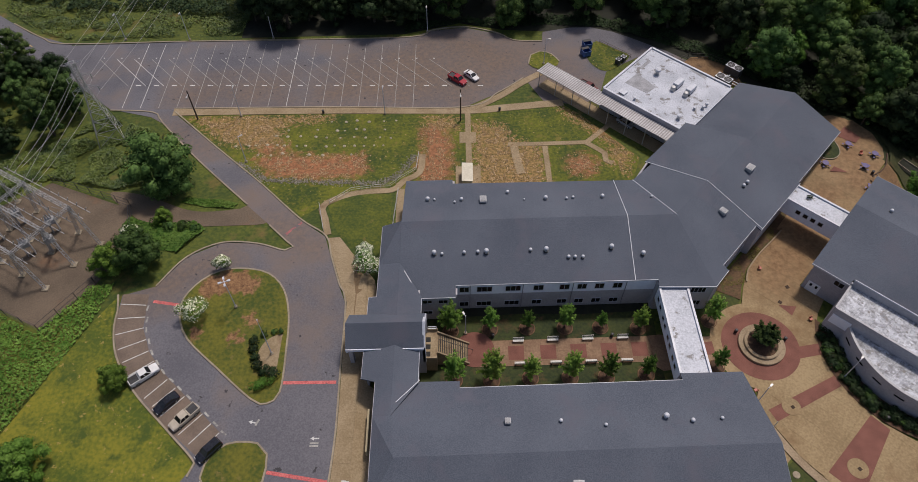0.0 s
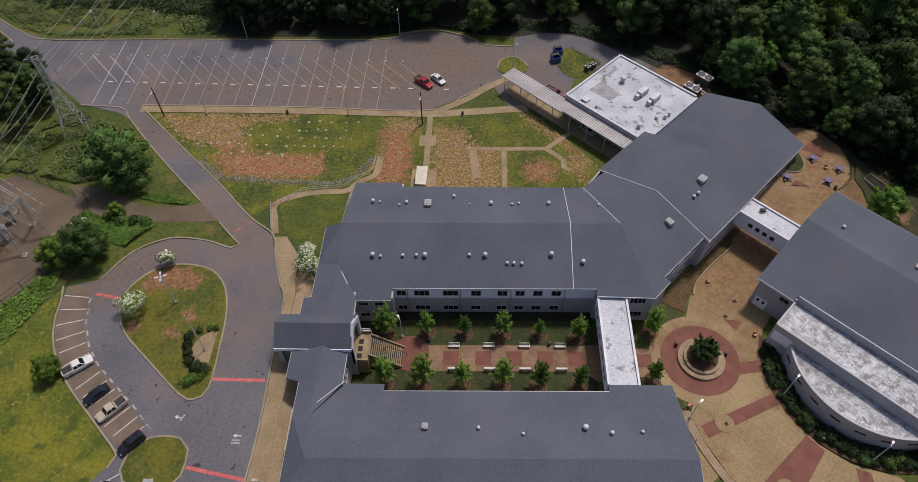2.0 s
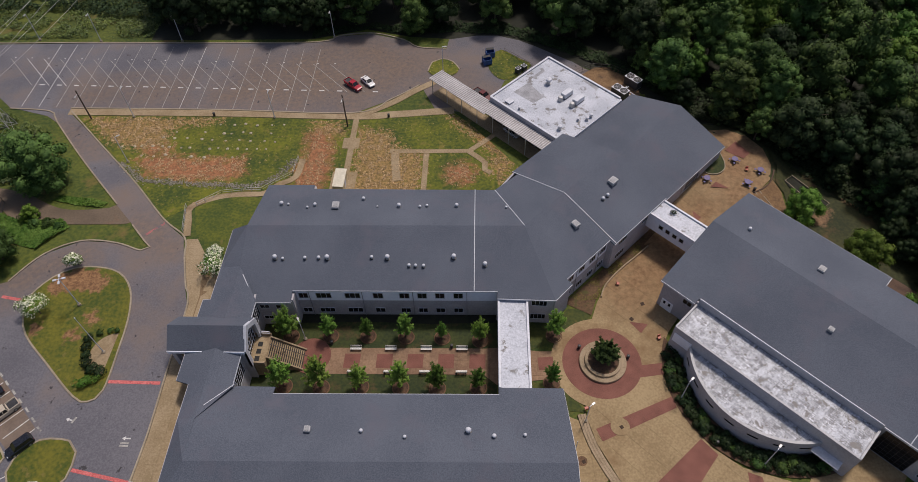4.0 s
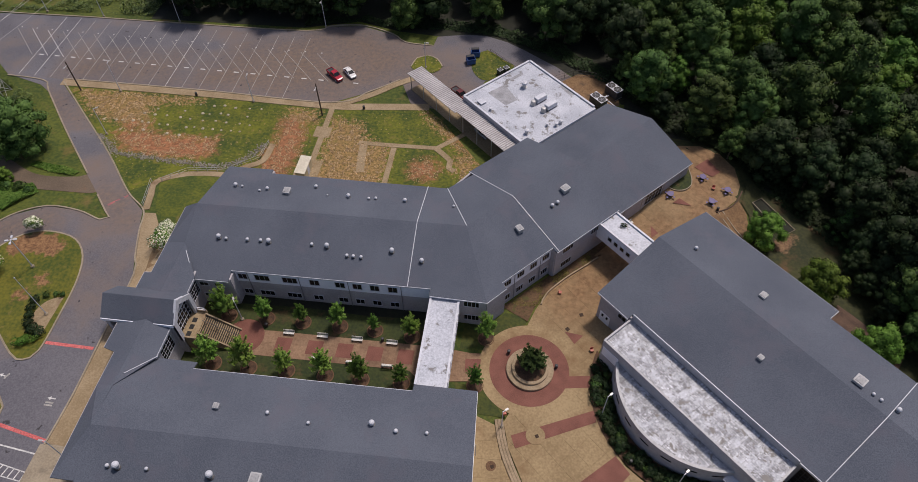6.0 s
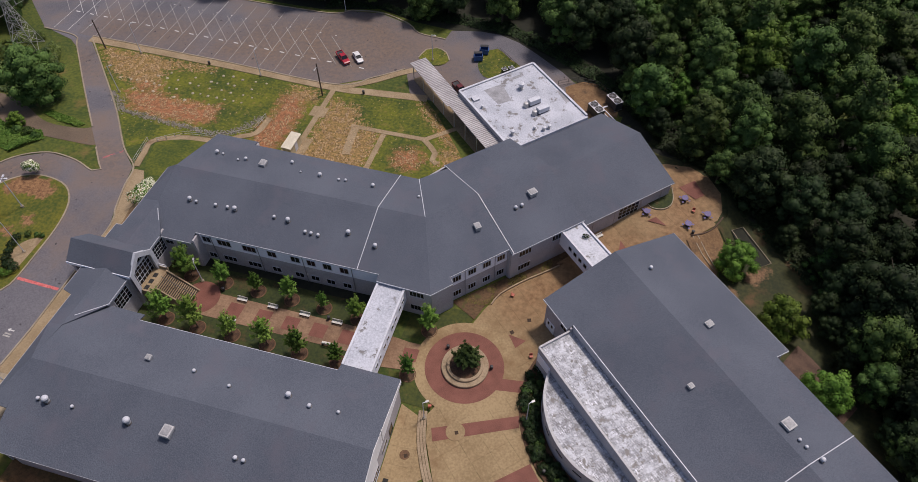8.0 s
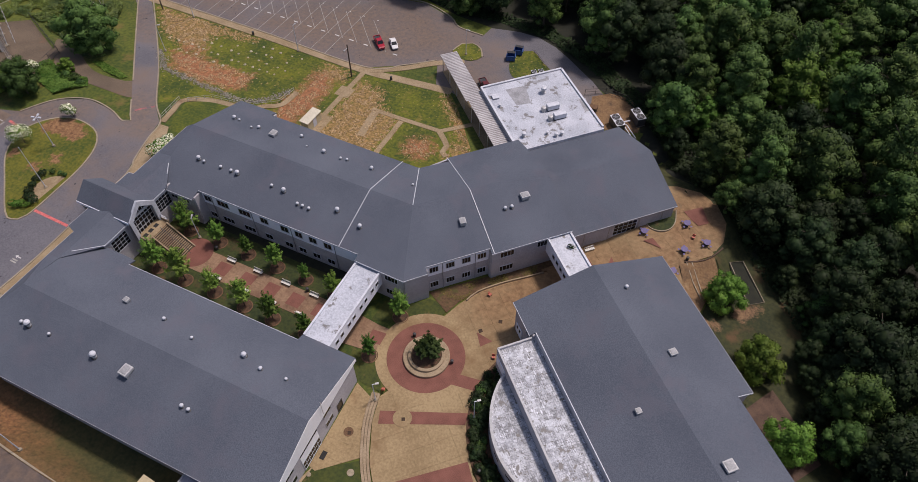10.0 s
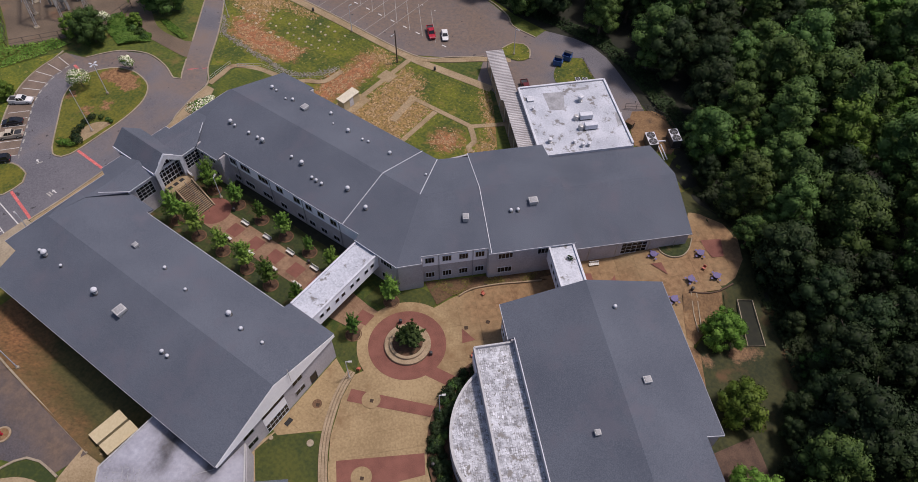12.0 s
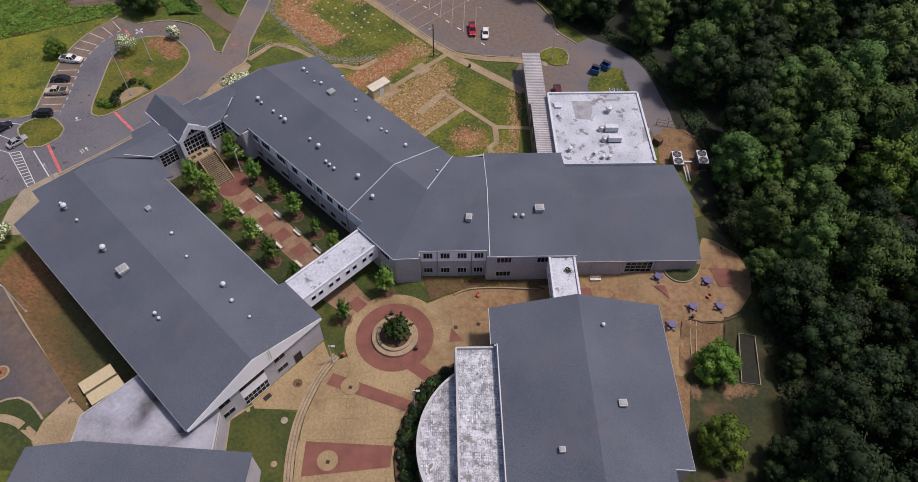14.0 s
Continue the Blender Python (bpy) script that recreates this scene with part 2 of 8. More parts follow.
M_WHITEWALL = mat("pale_metal_siding", (0.78, 0.81, 0.91), (0.86, 0.89, 0.97), grain=2, big=0.25, bump=0.1, rough=0.5)
M_VENT = mat("dull_white_sheet_metal", (0.34, 0.345, 0.36), (0.46, 0.465, 0.48), grain=4, big=0.8, bump=0.05, rough=0.6)
M_PIPE = mat("grey_painted_pipe", (0.16, 0.165, 0.19), (0.24, 0.245, 0.28), grain=4, big=0.8, bump=0.05, rough=0.6)
M_TRIM = mat("white_painted_metal", (0.46, 0.48, 0.53), (0.60, 0.62, 0.68), grain=3, big=0.4, bump=0.05, rough=0.45)
M_GALV = mat("galvanised_steel", (0.38, 0.38, 0.38), (0.55, 0.55, 0.55), grain=6, big=0.8, bump=0.05, rough=0.5, metal=0.5)
M_DARKMETAL = mat("dark_metal", (0.02, 0.02, 0.022), (0.045, 0.045, 0.05), grain=6, big=0.8, bump=0.05, rough=0.5)
M_GRATE = mat("rusty_brown_grate", (0.030, 0.018, 0.011), (0.060, 0.036, 0.022), grain=8, big=1, rough=0.9)
M_RUSTYCAN = mat("ribbed_metal_roofing", (0.34, 0.33, 0.34), (0.50, 0.49, 0.50), grain=2.5, big=0.3, bump=0.1, rough=0.5)
M_GLASS = mat("dark_window_glass", (0.006, 0.008, 0.011), (0.013, 0.015, 0.020), grain=0.8, big=0.3, bump=0, rough=0.12)
M_GLASS.node_tree.nodes["Principled BSDF"].inputs["Specular IOR Level"].default_value = 0.22
M_WHITEPAINT = mat("worn_white_paint", (0.42, 0.42, 0.42), (0.66, 0.66, 0.64), grain=5, big=1.2, bump=0.05, spots=((0.16, 0.15, 0.15), 2.0, 0.60, 0.08))
M_FAINTPAINT = mat("faded_white_paint", (0.24, 0.235, 0.22), (0.42, 0.41, 0.38), grain=5, big=0.8, bump=0.05, spots=((0.15, 0.145, 0.145), 1.2, 0.52, 0.12))
M_REDPAINT = mat("faded_red_paint", (0.42, 0.085, 0.085), (0.62, 0.17, 0.16), grain=4, big=1.0, bump=0.05, spots=((0.20, 0.10, 0.10), 1.4, 0.60, 0.08))
M_FADEDRED = mat("nearly_worn_red_paint", (0.20, 0.085, 0.085), (0.42, 0.13, 0.125), grain=4, big=1.2, bump=0.05, spots=((0.12, 0.105, 0.115), 1.6, 0.50, 0.08))
M_BARK = mat("bark", (0.05, 0.038, 0.028), (0.11, 0.085, 0.065), grain=7, big=1)
M_WOOD = mat("creosoted_pole_wood", (0.045, 0.034, 0.026), (0.10, 0.075, 0.055), grain=6, big=1)
M_ROCK = mat("pale_limestone_rock", (0.30, 0.265, 0.185), (0.47, 0.42, 0.31), grain=3, big=0.8, rand=0.2)
M_RIPRAP = mat("grey_broken_stone", (0.16, 0.145, 0.125), (0.30, 0.275, 0.24), grain=4, big=0.8, island=0.35)
M_BENCH = mat("white_bench_slats", (0.62, 0.61, 0.57), (0.76, 0.75, 0.71), grain=4, big=1, bump=0.1)
M_CREAM = mat("cream_panel", (0.43, 0.36, 0.225), (0.48, 0.41, 0.265), grain=3, big=1.2, mix=0.3, bump=0.05)
M_WHITE = mat("bright_white_siding", (0.80, 0.82, 0.86), (0.88, 0.90, 0.94), grain=3, big=0.3, bump=0.05, rough=0.5)
# lawn green darkened for building shade, also used on the dark yard island
M_LAWN2 = mat("dark_shaded_lawn", (0.022, 0.038, 0.004), (0.064, 0.072, 0.008), grain=2.0, big=0.2, spots=((0.12, 0.075, 0.03), 0.5, 0.63, 0.1))
M_BANK = mat("worn_bank", (0.030, 0.036, 0.008), (0.074, 0.064, 0.018), grain=2, big=0.14)
overlay(M_BANK, "clay", (0.100, 0.045, 0.018), (0.250, 0.125, 0.052), 1.8, 0.3, 0.9, 0.6)
# bank grass colour lowered to carry the shade beside the woods
M_EASTGRASS = mat("shaded_rough_grass", (0.014, 0.021, 0.004), (0.044, 0.046, 0.010), grain=1.8, big=0.12, spots=((0.090, 0.050, 0.020), 0.2, 0.58, 0.12))
overlay(M_EASTGRASS, "clay", (0.090, 0.050, 0.026), (0.230, 0.140, 0.072), 2.4, 0.9, 0.9, 0.14)
# courtyard grass with the wings' shade put into its green
M_COURTGRASS = mat("shaded_courtyard_grass", (0.012, 0.024, 0.003), (0.040, 0.052, 0.007), grain=2.2, big=0.25, spots=((0.085, 0.048, 0.018), 0.35, 0.54, 0.14))
M_YARDCLAY = mat("orange_yard_clay", (0.14, 0.080, 0.036), (0.25, 0.150, 0.072), grain=3, big=0.3, spots=((0.08, 0.048, 0.026), 0.3, 0.50, 0.15))
M_COURTWALK = mat("reddish_courtyard_concrete", (0.175, 0.105, 0.062), (0.265, 0.170, 0.105), grain=3.5, big=0.2, spots=((0.12, 0.065, 0.04), 0.15, 0.52, 0.16), rand=0.08)
M_ISLANDGRASS = mat("worn_island_grass", (0.036, 0.060, 0.003), (0.130, 0.120, 0.008), grain=2.0, big=0.2, spots=((0.16, 0.125, 0.03), 0.7, 0.58, 0.12))
overlay(M_ISLANDGRASS, "clay", (0.100, 0.045, 0.018), (0.300, 0.165, 0.075), 2.4, 0.8, 1.0, 0.12)
M_GREENLAWN = mat("mown_green_lawn", (0.030, 0.054, 0.003), (0.105, 0.116, 0.006), grain=2.2, big=0.2, spots=((0.16, 0.115, 0.03), 0.5, 0.62, 0.12))
M_CLOD = mat("tan_straw_clods", (0.26, 0.165, 0.075), (0.46, 0.34, 0.20), grain=5, big=1.0, island=0.4)
M_SHEDROOF = mat("cream_painted_metal", (0.50, 0.46, 0.36), (0.62, 0.58, 0.47), grain=3, big=0.6, bump=0.05, rough=0.5)
M_BAY = mat("dusty_asphalt", (0.120, 0.090, 0.070), (0.180, 0.135, 0.105), grain=5, big=0.3, mix=0.6)
# darker copy of the roofing metal, for the shade in the rib valleys
M_CANDARK = mat("shaded_rib_metal", (0.20, 0.185, 0.185), (0.31, 0.29, 0.29), grain=3, big=0.3, bump=0.1, rough=0.6)
M_JOINT = mat("sandy_joint", (0.150, 0.098, 0.050), (0.225, 0.152, 0.084), grain=6, big=0.4)
M_STONE = mat("tan_stone_coping", (0.23, 0.17, 0.105), (0.33, 0.255, 0.17), grain=4, big=0.6)
M_PURPLE = mat("purple_painted_steel", (0.075, 0.060, 0.165), (0.12, 0.098, 0.24), grain=5, big=1, bump=0.05, rough=0.5)
M_BLUE = mat("blue_painted_steel", (0.02, 0.065, 0.20), (0.04, 0.11, 0.32), grain=4, big=1, bump=0.05, rough=0.45)
M_ORANGE = mat("faded_red_plastic", (0.34, 0.075, 0.045), (0.46, 0.13, 0.085), grain=4, big=1, bump=0.05, rough=0.5)
M_RUBBER = mat("black_rubber", (0.012, 0.012, 0.012), (0.022, 0.022, 0.022), grain=9, big=2, bump=0.05)
M_CARGLASS = mat("tinted_car_glass", (0.010, 0.012, 0.014), (0.018, 0.020, 0.024), grain=1, big=0.5, bump=0, rough=0.05)
M_CARRED = mat("red_car_paint", (0.30, 0.012, 0.025), (0.40, 0.022, 0.04), grain=3, big=1, bump=0, rough=0.25)
M_CARWHITE = mat("white_car_paint", (0.62, 0.62, 0.62), (0.72, 0.72, 0.72), grain=3, big=1, bump=0, rough=0.25)
M_CARSILVER = mat("silver_car_paint", (0.36, 0.36, 0.37), (0.46, 0.46, 0.47), grain=3, big=1, bump=0, rough=0.25, metal=0.3)
M_CARBEIGE = mat("beige_car_paint", (0.40, 0.35, 0.28), (0.50, 0.44, 0.36), grain=3, big=1, bump=0, rough=0.3)
M_CARBLACK = mat("black_car_paint", (0.010, 0.011, 0.016), (0.018, 0.020, 0.028), grain=3, big=1, bump=0, rough=0.18)
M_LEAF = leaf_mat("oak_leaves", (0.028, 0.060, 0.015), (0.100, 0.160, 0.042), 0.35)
# leaf colour darkened for cloud shade on the woods; dark bushes share it
M_LEAFDARK = leaf_mat("dark_shaded_leaves", (0.010, 0.021, 0.008), (0.034, 0.054, 0.020), 0.32)
M_LEAFBRIGHT = leaf_mat("fresh_green_leaves", (0.054, 0.112, 0.014), (0.150, 0.235, 0.042))
M_LEAFMID = leaf_mat("mid_green_leaves", (0.042, 0.096, 0.013), (0.120, 0.195, 0.038))
M_LEAFPLANTER = leaf_mat("dark_planter_leaves", (0.014, 0.028, 0.008), (0.050, 0.080, 0.022), 0.1)
M_DRYLEAF = leaf_mat("dry_weed_leaves", (0.085, 0.070, 0.018), (0.180, 0.140, 0.045), 0.1)
M_LEAFYARD = leaf_mat("young_maple_leaves", (0.080, 0.155, 0.020), (0.200, 0.300, 0.060), 0.18)
M_BRAMBLE = mat("bramble_leaves", (0.026, 0.056, 0.006), (0.115, 0.155, 0.020), rough=0.6, grain=1.2, big=0.22, mix=0.6, bump=0, island=0.3)
M_BLOSSOM = mat("cream_blossom", (0.60, 0.62, 0.42), (0.80, 0.81, 0.66), grain=3, big=1, bump=0, island=0.15)
M_GREYLID = mat("grey_lid_metal", (0.22, 0.225, 0.235), (0.34, 0.345, 0.36), grain=4, big=0.8, bump=0.05, rough=0.6)
M_MAROON = mat("dark_red_truck_paint", (0.09, 0.012, 0.014), (0.13, 0.02, 0.022), grain=3, big=1, bump=0, rough=0.35)
M_COIL = mat("dark_coil_fins", (0.035, 0.036, 0.040), (0.075, 0.076, 0.082), grain=12, big=1, bump=0.2, rough=0.5)
M_WIRE = mat("cable_wire", (0.30, 0.30, 0.30), (0.40, 0.40, 0.40), grain=3, big=1, bump=0, rough=0.5, metal=0.4)


# ---- small builders ----
def thing(name, label, category, x=0.0, y=0.0, z=0.0, rz=0.0, group="", kind=""):
    """An Empty at the base of a thing, which parents its parts."""
    ob = new(name)
    ob.empty_display_size = 0.2
    ob.matrix_world = pose(x, y, z, 0, 0, rz)
    return tagged(ob, label, category, group, kind)


def part(name, bm, material, parent=None, label=""):
    """Links a bmesh as one mesh object under a thing or a part."""
    me = bpy.data.meshes.new(name)
    bm.normal_update()
    bm.to_mesh(me)
    bm.free()
    me.materials.append(material)
    ob = new(name, me)
    if parent:
        ob.parent = parent
    if label:
        ob["label"] = label
    return ob


def box(bm, x0, y0, z0, x1, y1, z1, m=None):
    vs = [bm.verts.new(p if m is None else m @ Vector(p)) for p in
          ((x0, y0, z0), (x1, y0, z0), (x1, y1, z0), (x0, y1, z0), (x0, y0, z1), (x1, y0, z1), (x1, y1, z1), (x0, y1, z1))]
    for f in ((3, 2, 1, 0), (4, 5, 6, 7), (0, 1, 5, 4), (1, 2, 6, 5), (2, 3, 7, 6), (3, 0, 4, 7)):
        bm.faces.new([vs[i] for i in f])
    return bm


def boxes(*rows):
    bm = bmesh.new()
    for r in rows:
        box(bm, *r)
    return bm


def bar(bm, a, b, w, h=None):
    """A straight bar of section w by h from a to b."""
    a, b = Vector(a), Vector(b)
    h = h or w
    d = b - a
    q = d.to_track_quat("Z", "Y").to_matrix().to_4x4()
    return box(bm, -w / 2, -h / 2, 0, w / 2, h / 2, d.length, Matrix.Translation(a) @ q)


def tube(bm, x, y, z0, z1, r0, r1=None, n=12, m=None):
    """A closed, tapered round post."""
    r1 = r0 if r1 is None else r1
    rings = []
    for z, r in ((z0, r0), (z1, r1)):
        rings.append([bm.verts.new(Vector((x + r * math.cos(k * math.tau / n), y + r * math.sin(k * math.tau / n), z)) if m is None else
                                   m @ Vector((x + r * math.cos(k * math.tau / n), y + r * math.sin(k * math.tau / n), z))) for k in range(n)])
    for k in range(n):
        j = (k + 1) % n
        bm.faces.new((rings[0][k], rings[0][j], rings[1][j], rings[1][k]))
    bm.faces.new(rings[1])
    bm.faces.new(rings[0][::-1])
    return bm


def lathe(bm, profile, n=20, cx=0.0, cy=0.0):
    """A profile of (radius, height) turned round an upright axis."""
    rings = [[bm.verts.new((cx + r * math.cos(k * math.tau / n), cy + r * math.sin(k * math.tau / n), z)) for k in range(n)] for r, z in profile]
    for a, b in zip(rings, rings[1:]):
        for k in range(n):
            j = (k + 1) % n
            bm.faces.new((a[k], a[j], b[j], b[k]))
    bm.faces.new(rings[-1])
    bm.faces.new(rings[0][::-1])
    return bm


def slab(bm, pts, thick):
    """A plate under a flat or sloping outline."""
    area = sum(a[0] * b[1] - b[0] * a[1] for a, b in zip(pts, pts[1:] + pts[:1]))
    if area < 0:
        pts = pts[::-1]
    top = [bm.verts.new(p) for p in pts]
    low = [bm.verts.new((p[0], p[1], p[2] - thick)) for p in pts]
    bm.faces.new(top)
    bm.faces.new(low[::-1])
    for k in range(len(pts)):
        j = (k + 1) % len(pts)
        bm.faces.new((low[k], low[j], top[j], top[k]))
    return bm


def smooth_line(pts, closed=False, step=1.2):
    """A Catmull-Rom line through plan points."""
    n = len(pts)
    out = []
    for i in range(n if closed else n - 1):
        p = [Vector(pts[k % n] if closed else pts[min(max(k, 0), n - 1)]) for k in (i - 1, i, i + 1, i + 2)]
        c = max(1, int((p[2] - p[1]).length / step))
        for k in range(c):
            t = k / c
            out.append(tuple(0.5 * (2 * p[1] + (p[2] - p[0]) * t + (2 * p[0] - 5 * p[1] + 4 * p[2] - p[3]) * t * t + (3 * p[1] - p[0] - 3 * p[2] + p[3]) * t ** 3)))
    if not closed:
        out.append(tuple(pts[-1]))
    return [(a[0], a[1]) for a in out]


def arc(cx, cy, r, a0, a1, n=24):
    return [(cx + r * math.cos(radians(a0 + (a1 - a0) * k / n)), cy + r * math.sin(radians(a0 + (a1 - a0) * k / n))) for k in range(n + 1)]


# ---- lie of the land ----
UX, UY = 0.675, 0.738


def E(s, l, z=None):
    """Plan of the north-east wing: s along its ridge, l across it."""
    p = (40.7 + UX * s - UY * l, 76.8 + UY * s + UX * l)
    return p if z is None else (*p, z)


def ease(a, b, x):
    u = min(1.0, max(0.0, (x - a) / (b - a)))
    return u * u * (3 - 2 * u)


def land(x, y):
    west = 3.4 * (1 - ease(62, 98, y)) * (1 - ease(-16, -6, x))
    south = 3.0 * (1 - ease(12.5, 18, y)) * (1 - ease(24, 30, x))
    h = max(west, south)
    s, l = (x - 40.7) * UX + (y - 76.8) * UY, -(x - 40.7) * UY + (y - 76.8) * UX
    if s > 3 and l < 12:
        d = math.hypot(x - 71.8, y - 94.0)
        h += 0.9 * ease(5, 15, s) * (1 - ease(8.6, 13, d)) * ease(-26, -19, l) + 0.9 * ease(5, 15, s) * ease(-11, -8, l) * (1 - ease(33, 40, s))
        h -= 0.8 * ease(24, 34, s) * ease(8.6, 14, d) * (1 - ease(-14, -9, l))
    far = max(0.0, math.hypot(x - 10, y - 70) - 120)
    return h + far * 0.012 * (1 + math.sin(x * 0.021) * math.cos(y * 0.017))


def drape(bm, lift):
    for v in bm.verts:
        v.co.z = land(v.co.x, v.co.y) + lift
    return bm


def sheet(pts, lift, cell=2.0):
    """A plan outline cut into cells and laid on the land."""
    bm = bmesh.new()
    area = sum(a[0] * b[1] - b[0] * a[1] for a, b in zip(pts, pts[1:] + pts[:1]))
    bm.faces.new([bm.verts.new((p[0], p[1], 0)) for p in (pts if area > 0 else pts[::-1])])
    bm.normal_update()
    bmesh.ops.triangulate(bm, faces=bm.faces[:])
    xs, ys = [p[0] for p in pts], [p[1] for p in pts]
    for axis, lo, hi in ((0, min(xs), max(xs)), (1, min(ys), max(ys))):
        k = math.ceil(lo / cell) * cell
        while k < hi:
            co, no = [0, 0, 0], [0, 0, 0]
            co[axis], no[axis] = k, 1
            bmesh.ops.bisect_plane(bm, geom=bm.verts[:] + bm.edges[:] + bm.faces[:], plane_co=co, plane_no=no)
            k += cell
    return drape(bm, lift)


def away(x, y, poly):
    """Metres from a plan point to an outline, positive inside."""
    best, hit = 1e9, False
    for (x0, y0), (x1, y1) in zip(poly, poly[1:] + poly[:1]):
        dx, dy = x1 - x0, y1 - y0
        t = min(1.0, max(0.0, ((x - x0) * dx + (y - y0) * dy) / (dx * dx + dy * dy + 1e-9)))
        best = min(best, math.hypot(x - x0 - t * dx, y - y0 - t * dy))
        if (y0 > y) != (y1 > y) and x < dx * (y - y0) / (dy or 1e-9) + x0:
            hit = not hit
    return best if hit else -best


def field(ob, name, outlines, edge=2.0):
    """Writes how deep each vertex lies in any of the outlines, 0 to 1."""
    at = ob.data.attributes.new(name, "FLOAT", "POINT")
    for i, v in enumerate(ob.data.vertices):
        at.data[i].value = max(min(1.0, max(0.0, 0.5 + away(v.co.x, v.co.y, o) / (2 * edge))) for o in outlines)


def ground_patch(name, pts, material, lift, label, category, cell=2.0):
    return tagged(part(name, sheet(pts, lift, cell), material), label, category, kind="structure")


def ribbon(pts, w, z0, z1, closed=False, flat=None):
    """A kerb or low wall of width w along a plan line, from z0 to z1 over the land."""
    bm = bmesh.new()
    n = len(pts)
    rows = []
    for i, p in enumerate(pts):
        a, b = (pts[i - 1], pts[(i + 1) % n]) if closed else (pts[max(i - 1, 0)], pts[min(i + 1, n - 1)])
        d = Vector((b[0] - a[0], b[1] - a[1])).normalized()
        g = land(*p) if flat is None else flat
        ox, oy = -d.y * w / 2, d.x * w / 2
        rows.append([bm.verts.new((p[0] + k * ox, p[1] + k * oy, g + z)) for k, z in ((1, z0), (1, z1), (-1, z1), (-1, z0))])
    for i in range(n if closed else n - 1):
        a, b = rows[i], rows[(i + 1) % n]
        for k in range(4):
            j = (k + 1) % 4
            bm.faces.new((a[k], b[k], b[j], a[j]))
    if not closed:
        bm.faces.new(rows[0])
        bm.faces.new(rows[-1][::-1])
    bmesh.ops.recalc_face_normals(bm, faces=bm.faces[:])
    return bm


# ---- ground ----
def axis(lo, hi, step, far):
    core = list(np.arange(lo, hi + 0.1, step))
    grow, out = step, []
    a = hi
    while a < far:
        grow *= 1.5
        a += grow
        out.append(a)
    b, low, grow = lo, [], step
    while b > -far:
        grow *= 1.5
        b -= grow
        low.append(b)
    return low[::-1] + core + out


GX, GY = axis(-120, 130, 2.0, 2500), axis(-20, 205, 2.0, 2500)
verts = [(float(x), float(y), land(x, y)) for y in GY for x in GX]
nx = len(GX)
faces = [(j * nx + i, j * nx + i + 1, (j + 1) * nx + i + 1, (j + 1) * nx + i) for j in range(len(GY) - 1) for i in range(nx - 1)]
me = bpy.data.meshes.new("ground")
me.from_pydata(verts, [], faces)
me.materials.append(M_GRASS)
for p in me.polygons:
    p.use_smooth = True
tagged(new("ground", me), "rough green grassland with bare brown patches", "ground", kind="structure")

# asphalt
LOT = [(-86, 125.8), (-62, 127), (-40, 127.6), (-11, 128.7), (-6, 131.2), (1, 132.4), (8.5, 130.2), (12, 127.6), (18.2, 127.2), (18.6, 130.8), (24.8, 132.4), (29.4, 132.5), (34.1, 130.9), (37.4, 129.0), (42.0, 125.9), (45.4, 123.7), (47.8, 121.6), (51.6, 118.8),
       (55, 114), (52.5, 111.5), (48, 115.5), (38.2, 121.8), (31, 117), (28.2, 108), (22, 107), (17, 108), (13.6, 115), (7.9, 110.2), (1, 105.9), (-26, 105.9), (-57, 105.2), (-69.7, 105.2), (-85, 117.6)]
lot = ground_patch("parking_lot", LOT, M_ASPHALT, 0.05, "worn grey asphalt parking lot with painted stalls", "parking lot")
field(lot, "dust", [[(-30, 105.9), (1, 105.9), (7.5, 110.8), (13.4, 115.2), (15, 119), (14, 125), (9, 129), (0, 131), (-10, 127), (-22, 120), (-30, 112)], [(-58, 113), (-34, 116), (-34, 108), (-58, 107)], [(16, 108.6), (21, 107.6), (27, 108.6), (28, 113), (22, 119), (15.4, 118)]], 5.0)
NWROAD = [(-84.5, 126), (-95, 130), (-105, 137), (-118, 147), (-124, 141), (-110, 130), (-97, 122), (-85, 117)]
ground_patch("road", NWROAD, M_ASPHALT, 0.056, "grey asphalt road beside rough grass", "road")
DRIVE = [(-69.7, 105.3), (-56.6, 105.3), (-56.5, 104), (-47.6, 95.8), (-36.5, 85), (-27.4, 75), (-22.3, 70.8), (-20.8, 66.3), (-18.8, 60.5), (-17.6, 57.5), (-17.2, 45.3), (-16.9, 36.6), (-17.1, 24), (-18, 8), (-40, 8), (-42, 22), (-36, 30.5),
         (-34.9, 32.4), (-39.3, 36.6), (-45.8, 42.6), (-50, 48.2), (-52, 53.1), (-52.3, 58.8), (-47.5, 60.5), (-44.1, 66.3), (-39.1, 69.4), (-33.2, 69.2), (-28.5, 67.8), (-27.3, 68.4), (-28.5, 69.6), (-32.1, 73.5), (-37.2, 78.7), (-48.7, 90.8), (-58.3, 101.2), (-61, 103)]
drive = ground_patch("driveway", DRIVE, M_ASPHALT, 0.064, "grey asphalt school drive with turning loop", "driveway")
field(drive, "dust", [[(-32, 76.5), (-28, 75.2), (-24.4, 72.6), (-23, 68), (-27.0, 66.6), (-32, 70.4)], [(-50, 60), (-44, 66), (-38, 69), (-36, 65), (-42, 61), (-46, 56)], [(-58, 102), (-50, 97), (-46, 93), (-50, 92), (-60, 101)]], 3.5)
